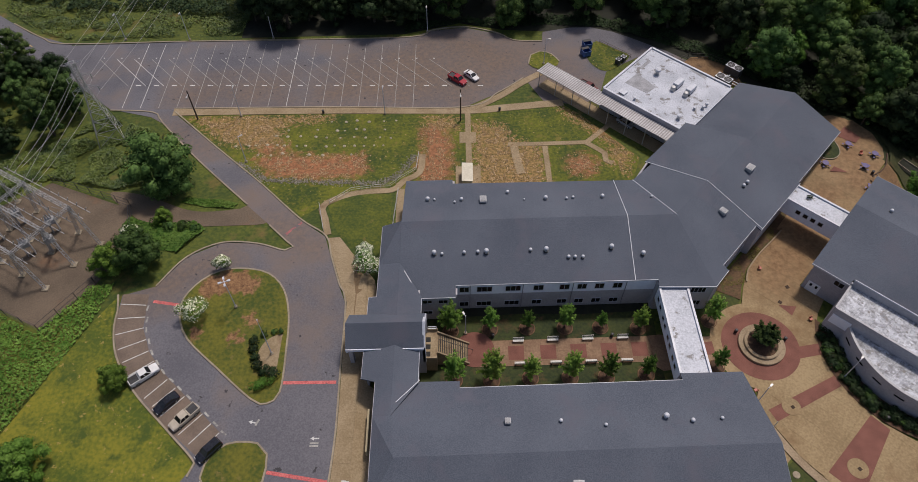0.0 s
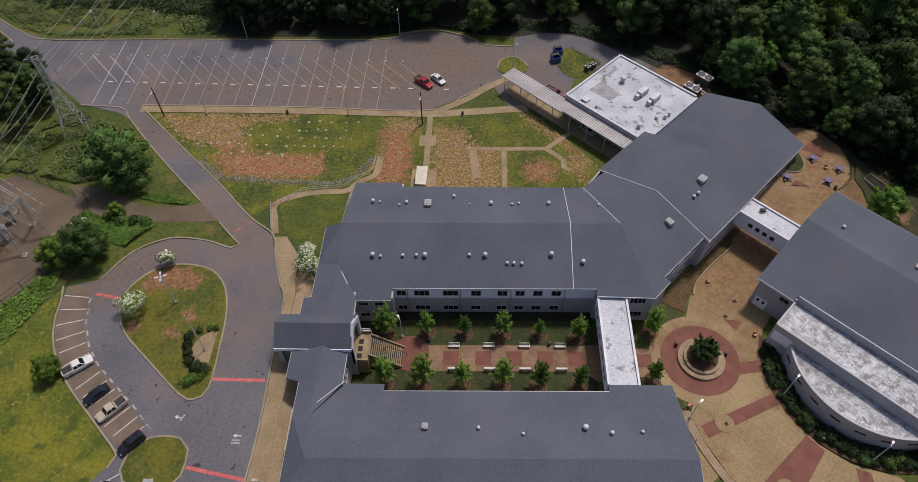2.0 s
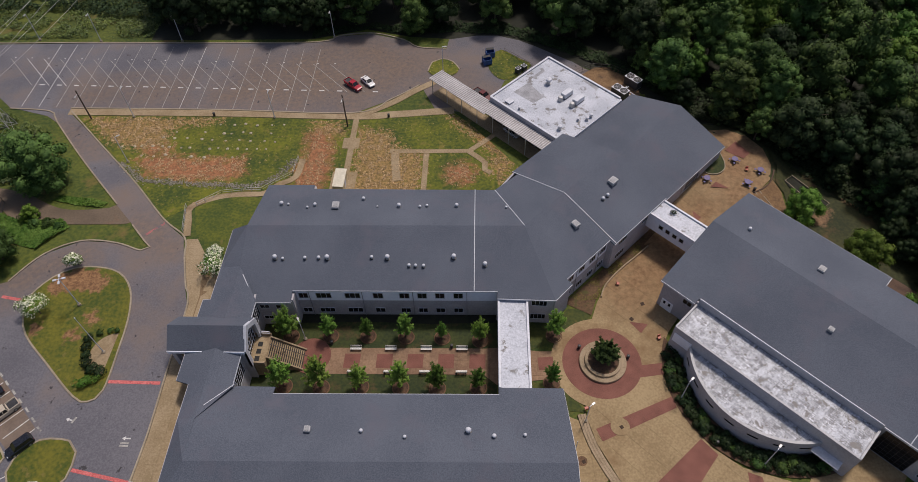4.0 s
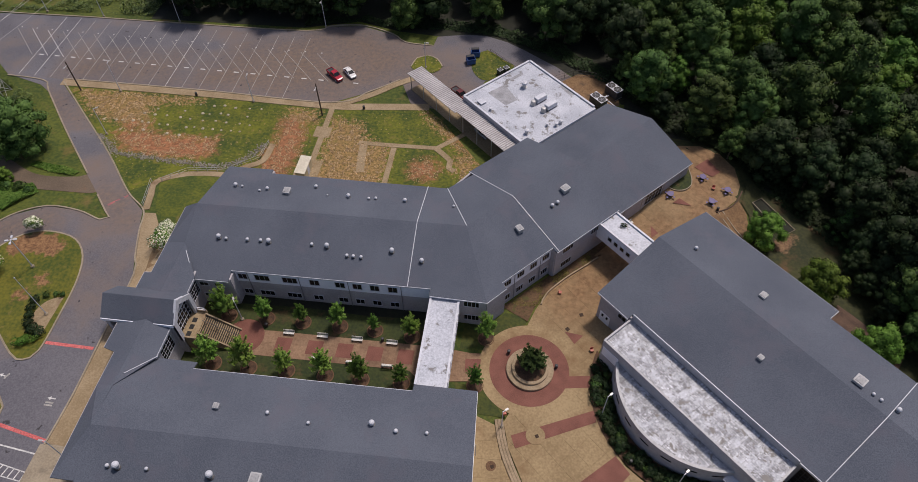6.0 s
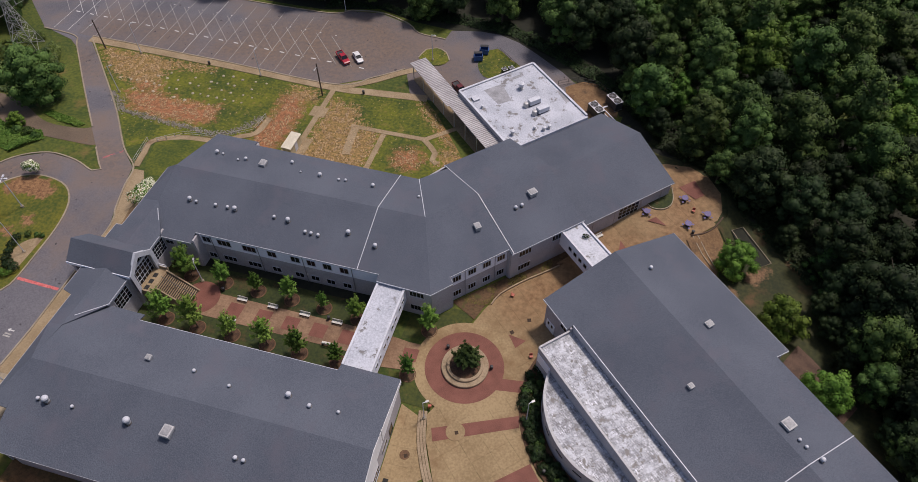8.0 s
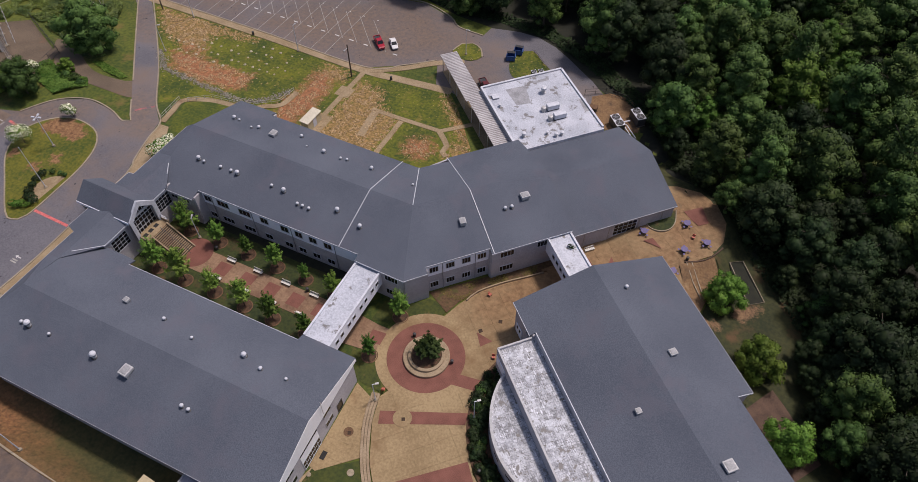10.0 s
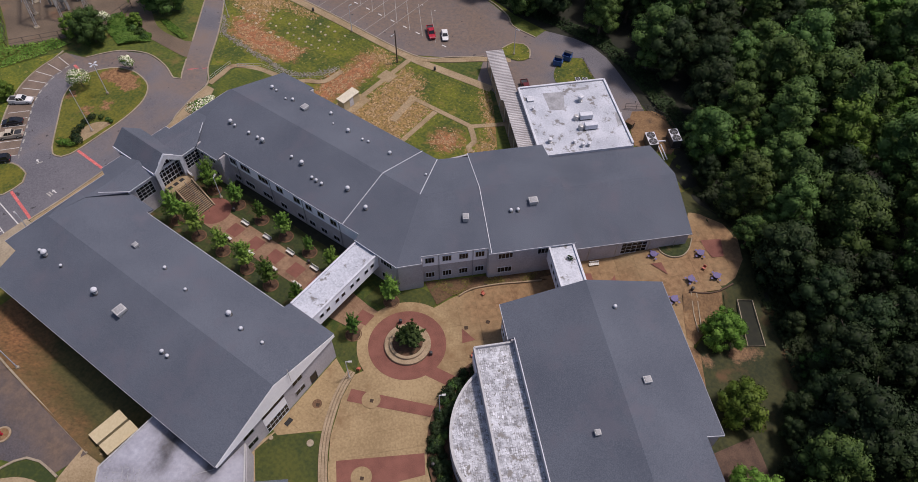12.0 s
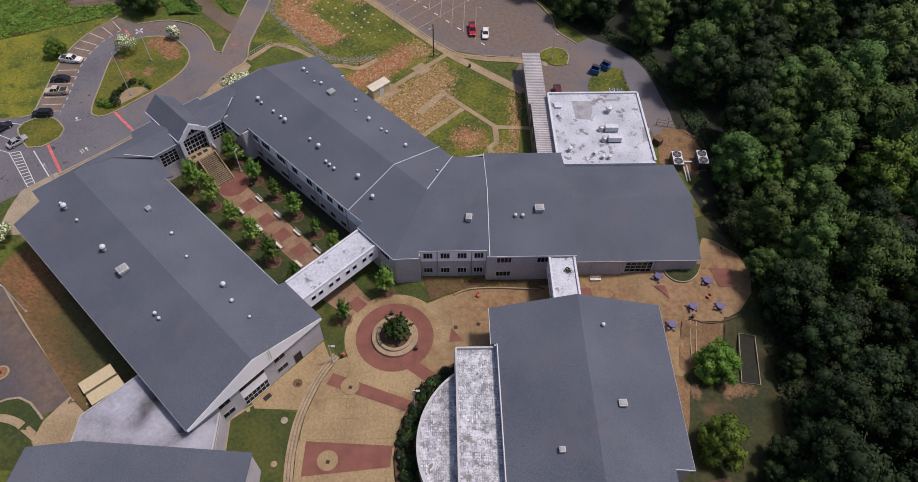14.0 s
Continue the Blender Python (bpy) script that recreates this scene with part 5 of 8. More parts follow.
def leaf_cloud(rng, lobes, count, size, slim=0.36):
    """Leaf quads over a set of lobes (x, y, z, rx, rz), turned mostly outward, none deep inside another lobe.
    Gives corners, faces and, for each corner, the direction in which its clump faces."""
    lobes = np.array(lobes)
    w = lobes[:, 3] ** 2
    pick = rng.choice(len(lobes), count, p=w / w.sum())
    n = rng.normal(size=(count, 3))
    n[:, 2] = np.where(rng.random(count) < 0.75, np.abs(n[:, 2]), n[:, 2])
    n = unit_rows(n)
    L = lobes[pick]
    rad = np.stack([L[:, 3], L[:, 3], L[:, 4]], 1) * (0.80 + 0.34 * rng.random((count, 1)))
    c = L[:, :3] + n * rad
    deep = np.zeros(count, bool)
    for q in lobes:
        d = (c - q[:3]) / np.array([q[3], q[3], q[4]])
        deep |= (d ** 2).sum(1) < 0.42
    c, n = c[~deep], n[~deep]
    k = len(c)
    up = unit_rows(n + rng.normal(scale=0.34, size=(k, 3)))
    a = unit_rows(np.cross(up, rng.normal(size=(k, 3))))
    b = np.cross(up, a)
    sz = size * (0.6 + 0.8 * rng.random((k, 1)))
    v = np.stack([c - a * sz * 0.5, c - b * sz * slim - up * sz * 0.10, c + a * sz * 0.5, c + b * sz * slim - up * sz * 0.10], 1).reshape(-1, 3)
    f = np.arange(4 * k).reshape(-1, 4)
    mid = np.average(lobes[:, :3], axis=0, weights=w) - np.array([0, 0, 0.35 * np.ptp(lobes[:, 2])])
    face = unit_rows(0.62 * n + 0.38 * unit_rows(c - mid) + 0.30 * up)
    return v, f, np.repeat(face, 4, axis=0)


def cloud_mesh(name, v, f, face, material):
    me = bpy.data.meshes.new(name)
    me.from_pydata(v if isinstance(v, list) else v.tolist(), [], f if isinstance(f, list) else f.tolist())
    me.materials.append(material)
    me.polygons.foreach_set("use_smooth", [True] * len(me.polygons))
    me.normals_split_custom_set_from_vertices(face if isinstance(face, list) else face.tolist())
    return me


def with_cores(v, f, face, lobes, seed):
    """Adds a lumpy inner mass of foliage to every lobe behind its leaves."""
    bm = bmesh.new()
    bmesh.ops.create_icosphere(bm, subdivisions=1, radius=1.0)
    unit = [p.co.copy() for p in bm.verts]
    tris = [[p.index for p in q.verts] for q in bm.faces]
    bm.free()
    v, f, face = v.tolist(), f.tolist(), face.tolist()
    for k, (x, y, z, r, h) in enumerate(lobes):
        base = len(v)
        for u in unit:
            g = 0.74 + 0.28 * noise.noise(u * 2.1 + Vector((seed, k, 0)))
            v.append((x + u.x * r * g, y + u.y * r * g, z + u.z * h * g))
            face.append(tuple(u))
        f += [[i + base for i in q] for q in tris]
    return v, f, face


def trunk_mesh(rng, height, r, limbs, spread):
    bm = bmesh.new()
    p, segs = Vector((0, 0, -0.4)), 5
    for k in range(segs):
        q = Vector((rng.normal() * 0.06 * height / 10, rng.normal() * 0.06 * height / 10, height * (k + 1) / segs))
        d = q - p
        tube(bm, 0, 0, 0, d.length, r * (1 - 0.75 * k / segs), r * (1 - 0.75 * (k + 1) / segs), 7, Matrix.Translation(p) @ d.to_track_quat("Z", "Y").to_matrix().to_4x4())
        p = q
    for k in range(limbs):
        a, z = rng.random() * math.tau, height * (0.4 + 0.5 * rng.random())
        d = Vector((math.cos(a) * spread, math.sin(a) * spread, spread * 0.7))
        tube(bm, 0, 0, 0, d.length, r * 0.35, r * 0.1, 5, Matrix.Translation((0, 0, z)) @ d.to_track_quat("Z", "Y").to_matrix().to_4x4())
    return bm


def make_tree(seed, height, radius, leaves, size, material, label, shape="round", name="tree", lobes=14, low=0.3, group="", cores=True):
    """A tree at the origin: tapered trunk with limbs, crown of leaf quads on uneven lobes."""
    rng = np.random.default_rng(seed)
    t = thing(name, label, "tree", group=group)
    part("trunk", trunk_mesh(rng, height * 0.8, max(0.06, height * 0.022), 6, radius * 0.6), M_BARK, t)
    rows = []
    squash = 0.8 + 0.4 * rng.random(2)
    for k in range(lobes):
        u = (k + 0.5) / lobes
        z = height * (low + (0.93 - low) * u)
        if shape == "cone":
            reach = radius * (1.0 - 0.8 * u)
        else:
            reach = radius * math.sqrt(max(0.06, 1 - (2 * u - 0.85) ** 2)) * 0.80
        a = k * 2.4 + rng.random()
        d = reach * (0.62 + 0.45 * rng.random())
        lr = radius * (0.17 + 0.17 * rng.random()) * (1.0 if shape != "cone" else 1.1 - 0.6 * u)
        rows.append((d * math.cos(a) * squash[0], d * math.sin(a) * squash[1], z + rng.normal() * 0.03 * height, lr, lr * (0.7 + 0.35 * rng.random())))
    inner = [(0, 0, height * (low + 0.18), radius * 0.5, height * 0.16), (0, 0, height * 0.58, radius * 0.6, height * 0.22), (0, 0, height * 0.78, radius * 0.34, height * 0.13)]
    v, f, face = leaf_cloud(rng, rows + inner, leaves, size)
    crown = new("crown", cloud_mesh("crown", *with_cores(v, f, face, rows + inner if cores else [], seed), material))
    crown.parent = t
    return t


def young_tree(seed, height, radius, material, label, shoots=46, leaf=0.155):
    """A slim young tree: straight stem, shoots that rise from it, narrow leaves along every shoot."""
    rng = np.random.default_rng(seed)
    t = thing("tree", label, "tree", group="courtyard trees")
    part("trunk", trunk_mesh(rng, height * 0.85, max(0.05, height * 0.016), 7, radius * 0.55), M_BARK, t)
    c, n = [], []
    for k in range(shoots):
        u = (k + 0.5) / shoots
        a = k * 2.4 + rng.normal() * 0.3
        z0 = height * (0.27 + 0.55 * u)
        reach = radius * (0.55 + 0.6 * rng.random()) * math.sqrt(max(0.10, 1 - (1.55 * u - 0.45) ** 2))
        rise = height * (0.10 + 0.20 * rng.random()) * (0.7 + 0.8 * u)
        for j in range(84):
            q = (0.15 + 0.85 * rng.random() ** 0.7)
            wob = rng.normal(size=3) * radius * 0.085 * (1.5 - q)
            c.append((reach * q * math.cos(a) + wob[0], reach * q * math.sin(a) + wob[1], z0 + rise * q ** 1.3 + wob[2]))
            n.append((math.cos(a) * 0.6, math.sin(a) * 0.6, 0.75))
    c, n = np.array(c), unit_rows(np.array(n))
    up = unit_rows(n + rng.normal(scale=0.35, size=n.shape))
    a = unit_rows(np.cross(up, rng.normal(size=n.shape)))
    b = np.cross(up, a)
    sz = leaf * (0.6 + 0.8 * rng.random((len(c), 1)))
    v = np.stack([c - a * sz * 0.6, c - b * sz * 0.34, c + a * sz * 0.6, c + b * sz * 0.34], 1).reshape(-1, 3)
    crown = new("crown", cloud_mesh("crown", v, np.arange(len(v)).reshape(-1, 4), np.repeat(unit_rows(n + up), 4, axis=0), material))
    crown.parent = t
    return t


def plant(proto, x, y, turn=0.0, scale=1.0, lift=0.0, tall=1.0):
    o = copy_thing(proto, pose(x, y, land(x, y) + lift, 0, 0, turn))
    o.matrix_basis = pose(x, y, land(x, y) + lift, 0, 0, turn) @ Matrix.Diagonal((scale, scale, scale * tall, 1))
    return o


def drop(proto):
    for o in (*proto.children_recursive, proto):
        bpy.data.objects.remove(o)


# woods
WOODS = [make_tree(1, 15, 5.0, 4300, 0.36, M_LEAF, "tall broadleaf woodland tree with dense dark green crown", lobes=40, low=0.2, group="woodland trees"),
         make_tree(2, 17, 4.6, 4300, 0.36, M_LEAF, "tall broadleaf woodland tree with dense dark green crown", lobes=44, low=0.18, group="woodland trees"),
         make_tree(3, 13, 5.2, 4300, 0.34, M_LEAFDARK, "spreading woodland tree with shade in its dark foliage colour", lobes=40, low=0.18, group="woodland trees"),
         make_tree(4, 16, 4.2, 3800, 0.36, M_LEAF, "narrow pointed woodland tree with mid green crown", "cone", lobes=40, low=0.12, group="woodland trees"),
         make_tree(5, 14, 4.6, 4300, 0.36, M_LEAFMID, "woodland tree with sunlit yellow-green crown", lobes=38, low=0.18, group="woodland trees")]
rng = random.Random(5)


def inside(p, poly):
    x, y = p
    hit = False
    for (x0, y0), (x1, y1) in zip(poly, poly[1:] + poly[:1]):
        if (y0 > y) != (y1 > y) and x < (x1 - x0) * (y - y0) / (y1 - y0) + x0:
            hit = not hit
    return hit


WOODLAND = [(-47, 131.5), (-12, 133), (0, 137), (10, 135), (20, 136.5), (32, 135.5), (44, 130), (57, 122), (66, 112.5), (73, 106.5), (79, 102.5), (85, 97.5), (90, 92), (95, 87), (99, 79), (100.5, 72), (103, 65), (107, 57), (111, 42), (134, 42), (134, 120), (122, 225), (38, 225), (45, 168), (20, 154), (-47, 152)]
STEMS = []
y = 44.0
while y < 224:
    x = -46.0
    while x < 139:
        px, py = x + rng.uniform(-2.9, 2.9), y + rng.uniform(-2.9, 2.9)
        if inside((px, py), WOODLAND):
            # sunlight and shade picked by leaf colour: brighter trees here, darker elsewhere
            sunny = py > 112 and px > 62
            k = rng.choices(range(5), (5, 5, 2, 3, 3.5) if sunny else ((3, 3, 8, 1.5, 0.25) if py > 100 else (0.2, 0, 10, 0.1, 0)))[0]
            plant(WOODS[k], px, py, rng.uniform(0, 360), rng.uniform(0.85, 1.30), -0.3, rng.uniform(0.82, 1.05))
            STEMS.append((px, py))
        x += 8.6
    y += 8.2
# smaller trees in the gaps between them
for _ in range(2600):
    p = (rng.uniform(-46, 134), rng.uniform(44, 175))
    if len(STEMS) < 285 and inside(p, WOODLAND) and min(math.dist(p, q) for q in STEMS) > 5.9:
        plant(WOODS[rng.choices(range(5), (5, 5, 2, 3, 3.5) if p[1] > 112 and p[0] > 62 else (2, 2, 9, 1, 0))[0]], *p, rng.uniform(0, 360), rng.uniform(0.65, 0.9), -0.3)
        STEMS.append(p)
plant(WOODS[4], 63.2, 115.6, 40, 0.72, -0.2, 0.85)
# more shade-coloured trees where the wood looks nearly black
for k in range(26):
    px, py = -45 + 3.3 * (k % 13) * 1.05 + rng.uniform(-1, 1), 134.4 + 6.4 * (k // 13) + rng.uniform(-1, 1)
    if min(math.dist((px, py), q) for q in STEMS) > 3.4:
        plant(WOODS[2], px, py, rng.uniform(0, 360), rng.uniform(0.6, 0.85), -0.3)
        STEMS.append((px, py))
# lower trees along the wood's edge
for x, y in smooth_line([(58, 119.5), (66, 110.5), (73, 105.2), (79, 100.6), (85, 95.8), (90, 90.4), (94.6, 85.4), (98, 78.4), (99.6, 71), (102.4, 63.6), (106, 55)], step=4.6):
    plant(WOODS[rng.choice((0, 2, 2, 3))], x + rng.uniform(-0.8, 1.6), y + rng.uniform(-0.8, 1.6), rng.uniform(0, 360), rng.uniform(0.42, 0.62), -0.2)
# edge trees in the shade-dark leaf colour
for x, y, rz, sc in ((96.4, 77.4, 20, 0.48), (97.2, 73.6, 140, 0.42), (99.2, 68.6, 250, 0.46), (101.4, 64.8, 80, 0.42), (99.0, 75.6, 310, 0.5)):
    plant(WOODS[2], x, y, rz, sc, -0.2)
# woods on the west side
WESTWOOD = [(-118, 88), (-100, 86), (-86, 90), (-76, 96), (-75, 105), (-83, 115), (-95, 121), (-110, 128), (-122, 122)]
y = 86.0
while y < 130:
    x = -122.0
    while x < -72:
        px, py = x + rng.uniform(-1.8, 1.8), y + rng.uniform(-1.8, 1.8)
        if inside((px, py), WESTWOOD):
            plant(WOODS[rng.choice((0, 1, 2))], px, py, rng.uniform(0, 360), rng.uniform(0.5, 0.72), -0.3)
        x += 6.0
    y += 5.6
big = make_tree(11, 10, 5.2, 7000, 0.32, M_LEAF, "large dense dark green tree standing alone beside the drive", lobes=46, low=0.10)
plant(big, -51.6, 83.0, 20, 1.22)
plant(big, -50.6, 65.0, 130, 0.78)
plant(big, 11.0, 133.0, 200, 0.72, 0, 1.15)
drop(big)
bright = make_tree(12, 6.4, 3.2, 6200, 0.25, M_LEAFBRIGHT, "bright green leafy tree on the grass bank", lobes=36, low=0.10)
for x, y, r, sc in ((-55.4, 64.0, 0, 0.85), (82.6, 82.4, 40, 1.02), (89.8, 72.4, 120, 1.15), (96.4, 61.6, 200, 1.1), (-50.0, 74.4, 20, 0.5), (-48.6, 44.0, 300, 0.68), (-56.6, 31.2, 90, 1.05)):
    plant(bright, x, y, r, sc)
drop(bright)
for p in WOODS:
    drop(p)
# courtyard trees
yard = [young_tree(21 + k, h, r, m, lab, n) for k, (h, r, m, lab, n) in enumerate((
    (5.0, 1.6, M_LEAFYARD, "young courtyard tree in a ring of bark mulch", 60), (4.7, 1.5, M_LEAFYARD, "young light green courtyard tree in mulch ring", 46), (4.2, 1.25, M_LEAFMID, "small young courtyard tree in a ring of bark mulch", 44)))]
COURT = [(-1.3, 54.5, 0, 1.25), (4.8, 54.8, 0, 0.95), (10.6, 55.0, 2, 0.95), (16.5, 55.1, 1, 1.1), (22.05, 55.2, 2, 0.8), (27.9, 55.0, 0, 0.95), (-0.7, 46.1, 0, 1.1), (4.84, 46.1, 1, 1.35), (10.6, 46.5, 0, 0.9), (16.5, 46.6, 1, 1.15),
         (21.9, 46.7, 2, 1.2), (27.9, 47.1, 2, 0.95), (39.2, 56.3, 0, 1.0), (38.6, 48.3, 2, 0.95)]
for x, y, k, sc in COURT:
    plant(yard[k], x, y, rng.uniform(0, 360), sc * (0.96 if 50 < y < 56 else 1.06), 0, 1.12)
    ring = thing("mulch_ring", "round bark mulch bed with a paler earth rim", "mulch", x, y - 0.1, land(x, y) + 0.04, 0, "mulch rings")
    part("mulch", lathe(bmesh.new(), [(1.12, 0.0), (1.10, 0.06), (0.7, 0.10), (0.2, 0.13)], 26), M_MULCH, ring)
    part("earth_rim", lathe(bmesh.new(), [(1.30, 0.0), (1.27, 0.07), (1.14, 0.10), (1.10, 0.0)], 26), M_RIM, ring, "pale clay rim")
for p in yard:
    drop(p)


def shrub_mesh(seed, r, leaves, size, material):
    g = np.random.default_rng(seed)
    rows = [(g.normal() * r * 0.35, g.normal() * r * 0.35, r * (0.45 + 0.3 * g.random()), r * (0.5 + 0.2 * g.random()), r * 0.5) for _ in range(6)]
    return cloud_mesh("foliage", *leaf_cloud(g, rows, leaves, size), material)


# flowering trees
def blossom_tree(x, y, r, h, seed):
    t = thing("flowering_tree", "small tree covered with cream-white blossom", "tree", x, y, land(x, y) + 0.15)
    g = np.random.default_rng(seed)
    part("trunk", trunk_mesh(g, h * 0.6, 0.09, 5, r * 0.5), M_BARK, t)
    rows = [(g.normal() * r * 0.38, g.normal() * r * 0.38, h * (0.45 + 0.4 * g.random()), r * (0.34 + 0.15 * g.random()), r * 0.34) for _ in range(14)]
    o = new("crown", cloud_mesh("crown", *leaf_cloud(g, rows, 1500, 0.28), M_LEAFBRIGHT))
    o.parent = t
    o = new("blossom", cloud_mesh("blossom", *leaf_cloud(g, [(a, b, c + 0.1, d * 1.06, e * 1.08) for a, b, c, d, e in rows], 1300, 0.24), M_BLOSSOM))
    o.parent = t
    o["label"] = "cream-white flower heads"


blossom_tree(-39.6, 54.8, 2.5, 3.6, 31)
blossom_tree(-53.8, 69.8, 1.5, 4.2, 36)
blossom_tree(-37.4, 64.2, 1.5, 3.0, 32)
blossom_tree(-14.6, 63.8, 2.5, 3.4, 33)
blossom_tree(-15.0, 66.4, 1.5, 2.6, 34)
blossom_tree(-11.0, 16.6, 1.9, 3.0, 35)

# a clump of leaves and twigs caught on a bridge roof
clump = tagged(new("weed_clump", shrub_mesh(44, 0.55, 260, 0.16, M_LEAFDARK)), "dark weed clump grown through the white roof", "weeds")
clump.matrix_world = pose(58.6, 76.3, 6.3)
# hedges and bushes
BUSH = shrub_mesh(41, 0.75, 420, 0.22, M_LEAFDARK)
BUSH2 = shrub_mesh(42, 0.75, 420, 0.22, M_LEAF)
BUSHB = shrub_mesh(43, 0.8, 460, 0.20, M_LEAFBRIGHT)


def bush(x, y, k, sc, label, group, lift=0.0):
    o = tagged(new("bush", (BUSH, BUSH2, BUSHB)[k]), label, "bush", group)
    o.matrix_world = pose(x, y, land(x, y) + lift, 0, 0, rng.uniform(0, 360)) @ Matrix.Scale(sc, 4)


for x, y, k, sc in ((-30.3, 50.6, 0, 1.0), (-30.1, 49.2, 0, 1.0), (-29.7, 47.8, 0, 0.9), (-29.0, 46.5, 0, 1.1), (-27.9, 45.7, 0, 1.2), (-26.6, 45.3, 0, 1.2), (-28.9, 51.6, 1, 0.8), (-27.6, 52.0, 1, 0.7), (-26.6, 52.3, 1, 0.7),
                    (-28.6, 43.3, 2, 1.2), (-27.5, 43.8, 2, 1.1), (-26.9, 44.2, 2, 0.9)):
    bush(x, y, k, sc, "clipped round bush beside the flagpole pad" if k < 2 else "low light green groundcover bush", "island bushes", 0.15)
for k in range(64):
    u = (k // 2 + rng.random()) / 32
    a = a0 + (a1 - a0) * (u * 1.12 - 0.06)
    r = ARCR + (1.2 if k % 2 else 2.4) + rng.uniform(-0.4, 0.4)
    bush(ARCC[0] + r * math.cos(radians(a)), ARCC[1] + r * math.sin(radians(a)), rng.choice((0, 0, 0, 1)), rng.uniform(0.8, 1.35), "dark green bush in the bed below the curved wall", "wall bed bushes")
for k in range(9):
    p = E(-6.6 - rng.uniform(0, 1.2), -21.5 - 0.75 * k)
    if k > 7:
        bush(*p, 0, rng.uniform(0.6, 0.9), "dark green bush beside the gymnasium entrance", "gym bushes")
for x, y, sc in ((-51, 74.5, 1.5), (-49, 72.8, 1.4), (-46.5, 72.6, 1.5), (-44.4, 72.0, 1.2)):
    bush(x, y, 1, sc, "wild green bush on the bank beside the track", "bank bushes")


# tangled undergrowth
def undergrowth(name, poly, count, size, hmax, material, label, seed, cut=0.0):
    g = np.random.default_rng(seed)
    xs, ys = [p[0] for p in poly], [p[1] for p in poly]
    pts = []
    while len(pts) < count:
        p = (g.uniform(min(xs), max(xs)), g.uniform(min(ys), max(ys)))
        if inside(p, poly):
            m = 0.5 + 0.5 * noise.noise((p[0] * 0.28, p[1] * 0.28, seed))
            if m < cut:
                continue
            pts.append((*p, land(*p) + 0.05 + hmax * m * m * g.uniform(0.5, 1.0)))
    c = np.array(pts)
    n = g.normal(scale=0.5, size=c.shape) + np.array([0, 0, 1.0])
    n /= np.linalg.norm(n, axis=1)[:, None]
    a = np.cross(n, g.normal(size=c.shape))
    a /= np.linalg.norm(a, axis=1)[:, None]
    b = np.cross(n, a)
    sz = size * (0.6 + 0.8 * g.random((len(c), 1)))
    v = np.stack([c - a * sz * 0.5, c - b * sz * 0.4 - n * sz * 0.1, c + a * sz * 0.5, c + b * sz * 0.4 - n * sz * 0.1], 1).reshape(-1, 3)
    face = np.repeat(unit_rows(n + np.array([0, 0, 0.6])), 4, axis=0)
    tagged(new(name, cloud_mesh(name, v, np.arange(4 * len(c)).reshape(-1, 4), face, material)), label, "undergrowth", kind="stuff")


undergrowth("undergrowth", [(-84, 60), (-74, 57.5), (-63.5, 52), (-57.5, 60.5), (-54, 61), (-55.5, 54), (-59, 44.5), (-62, 37), (-66, 28), (-86, 28)], 16000, 0.34, 1.5, M_LEAFBRIGHT, "tangled bright green vines and weeds on a bank", 3)
undergrowth("undergrowth", [(-100, 86), (-84, 76), (-74, 85.5), (-61, 82.5), (-57, 84), (-55, 90), (-60, 99), (-70, 103.5), (-76, 96), (-86, 90)], 26000, 0.32, 2.4, M_BRAMBLE, "tangled green weeds and brambles under power lines", 4, 0.40)
undergrowth("undergrowth", [(-94, 131), (-86, 127.6), (-62, 129), (-48, 129.5), (-46, 150), (-110, 156), (-104, 139)], 22000, 0.34, 2.0, M_BRAMBLE, "rough green bushes and tall grass behind the lot", 5, 0.42)
undergrowth("undergrowth", [(-104, 143), (-88, 138), (-70, 139), (-58, 136), (-47, 137), (-46, 150), (-110, 156)], 16000, 0.42, 5.0, M_LEAFDARK, "tall dark brush behind the rough grass", 15, 0.36)
undergrowth("undergrowth", [(66, 107), (71, 104.5), (78, 102), (83, 97), (90, 90), (97, 81), (101, 74), (104, 62), (107, 62), (104, 78), (96, 90), (88, 98), (78, 106), (70, 110)], 7000, 0.42, 2.2, M_LEAFDARK, "dark shrubs along the edge of the woods", 6)
undergrowth("undergrowth", [(-12, 130.3), (0, 134), (10, 131.8), (19, 133.5), (31, 132.8), (43, 127.5), (55, 120), (66, 110), (68, 112), (58, 123), (44, 131.5), (30, 137), (10, 136), (-12, 134)], 6500, 0.45, 2.2, M_LEAFDARK, "dark shrubs along the edge of the woods", 7)
undergrowth("undergrowth", [E(-10, -10.2), E(8, -10.9), (54.6, 73.4), (50.8, 69.6), (47.9, 66.0), (46.4, 63.2)], 1100, 0.20, 0.35, M_DRYLEAF, "sparse dry weeds in the bed along the wall", 12, 0.45)
undergrowth("undergrowth", [(58, 118), (66, 109), (72, 104.4), (78, 101), (83, 95), (90, 88), (95, 82), (98, 74), (110, 74), (104, 90), (88, 105), (72, 117), (60, 124)], 9000, 0.5, 2.6, M_LEAFDARK, "dark saplings and shrubs under the woodland trees", 13)
undergrowth("undergrowth", [(-52, 68.6), (-46.0, 67.2), (-42.6, 72.4), (-44.8, 74.4), (-51.2, 73.6), (-56, 75), (-57, 72)], 7000, 0.30, 1.5, M_LEAFMID, "green weeds on the bank above the loop", 8)


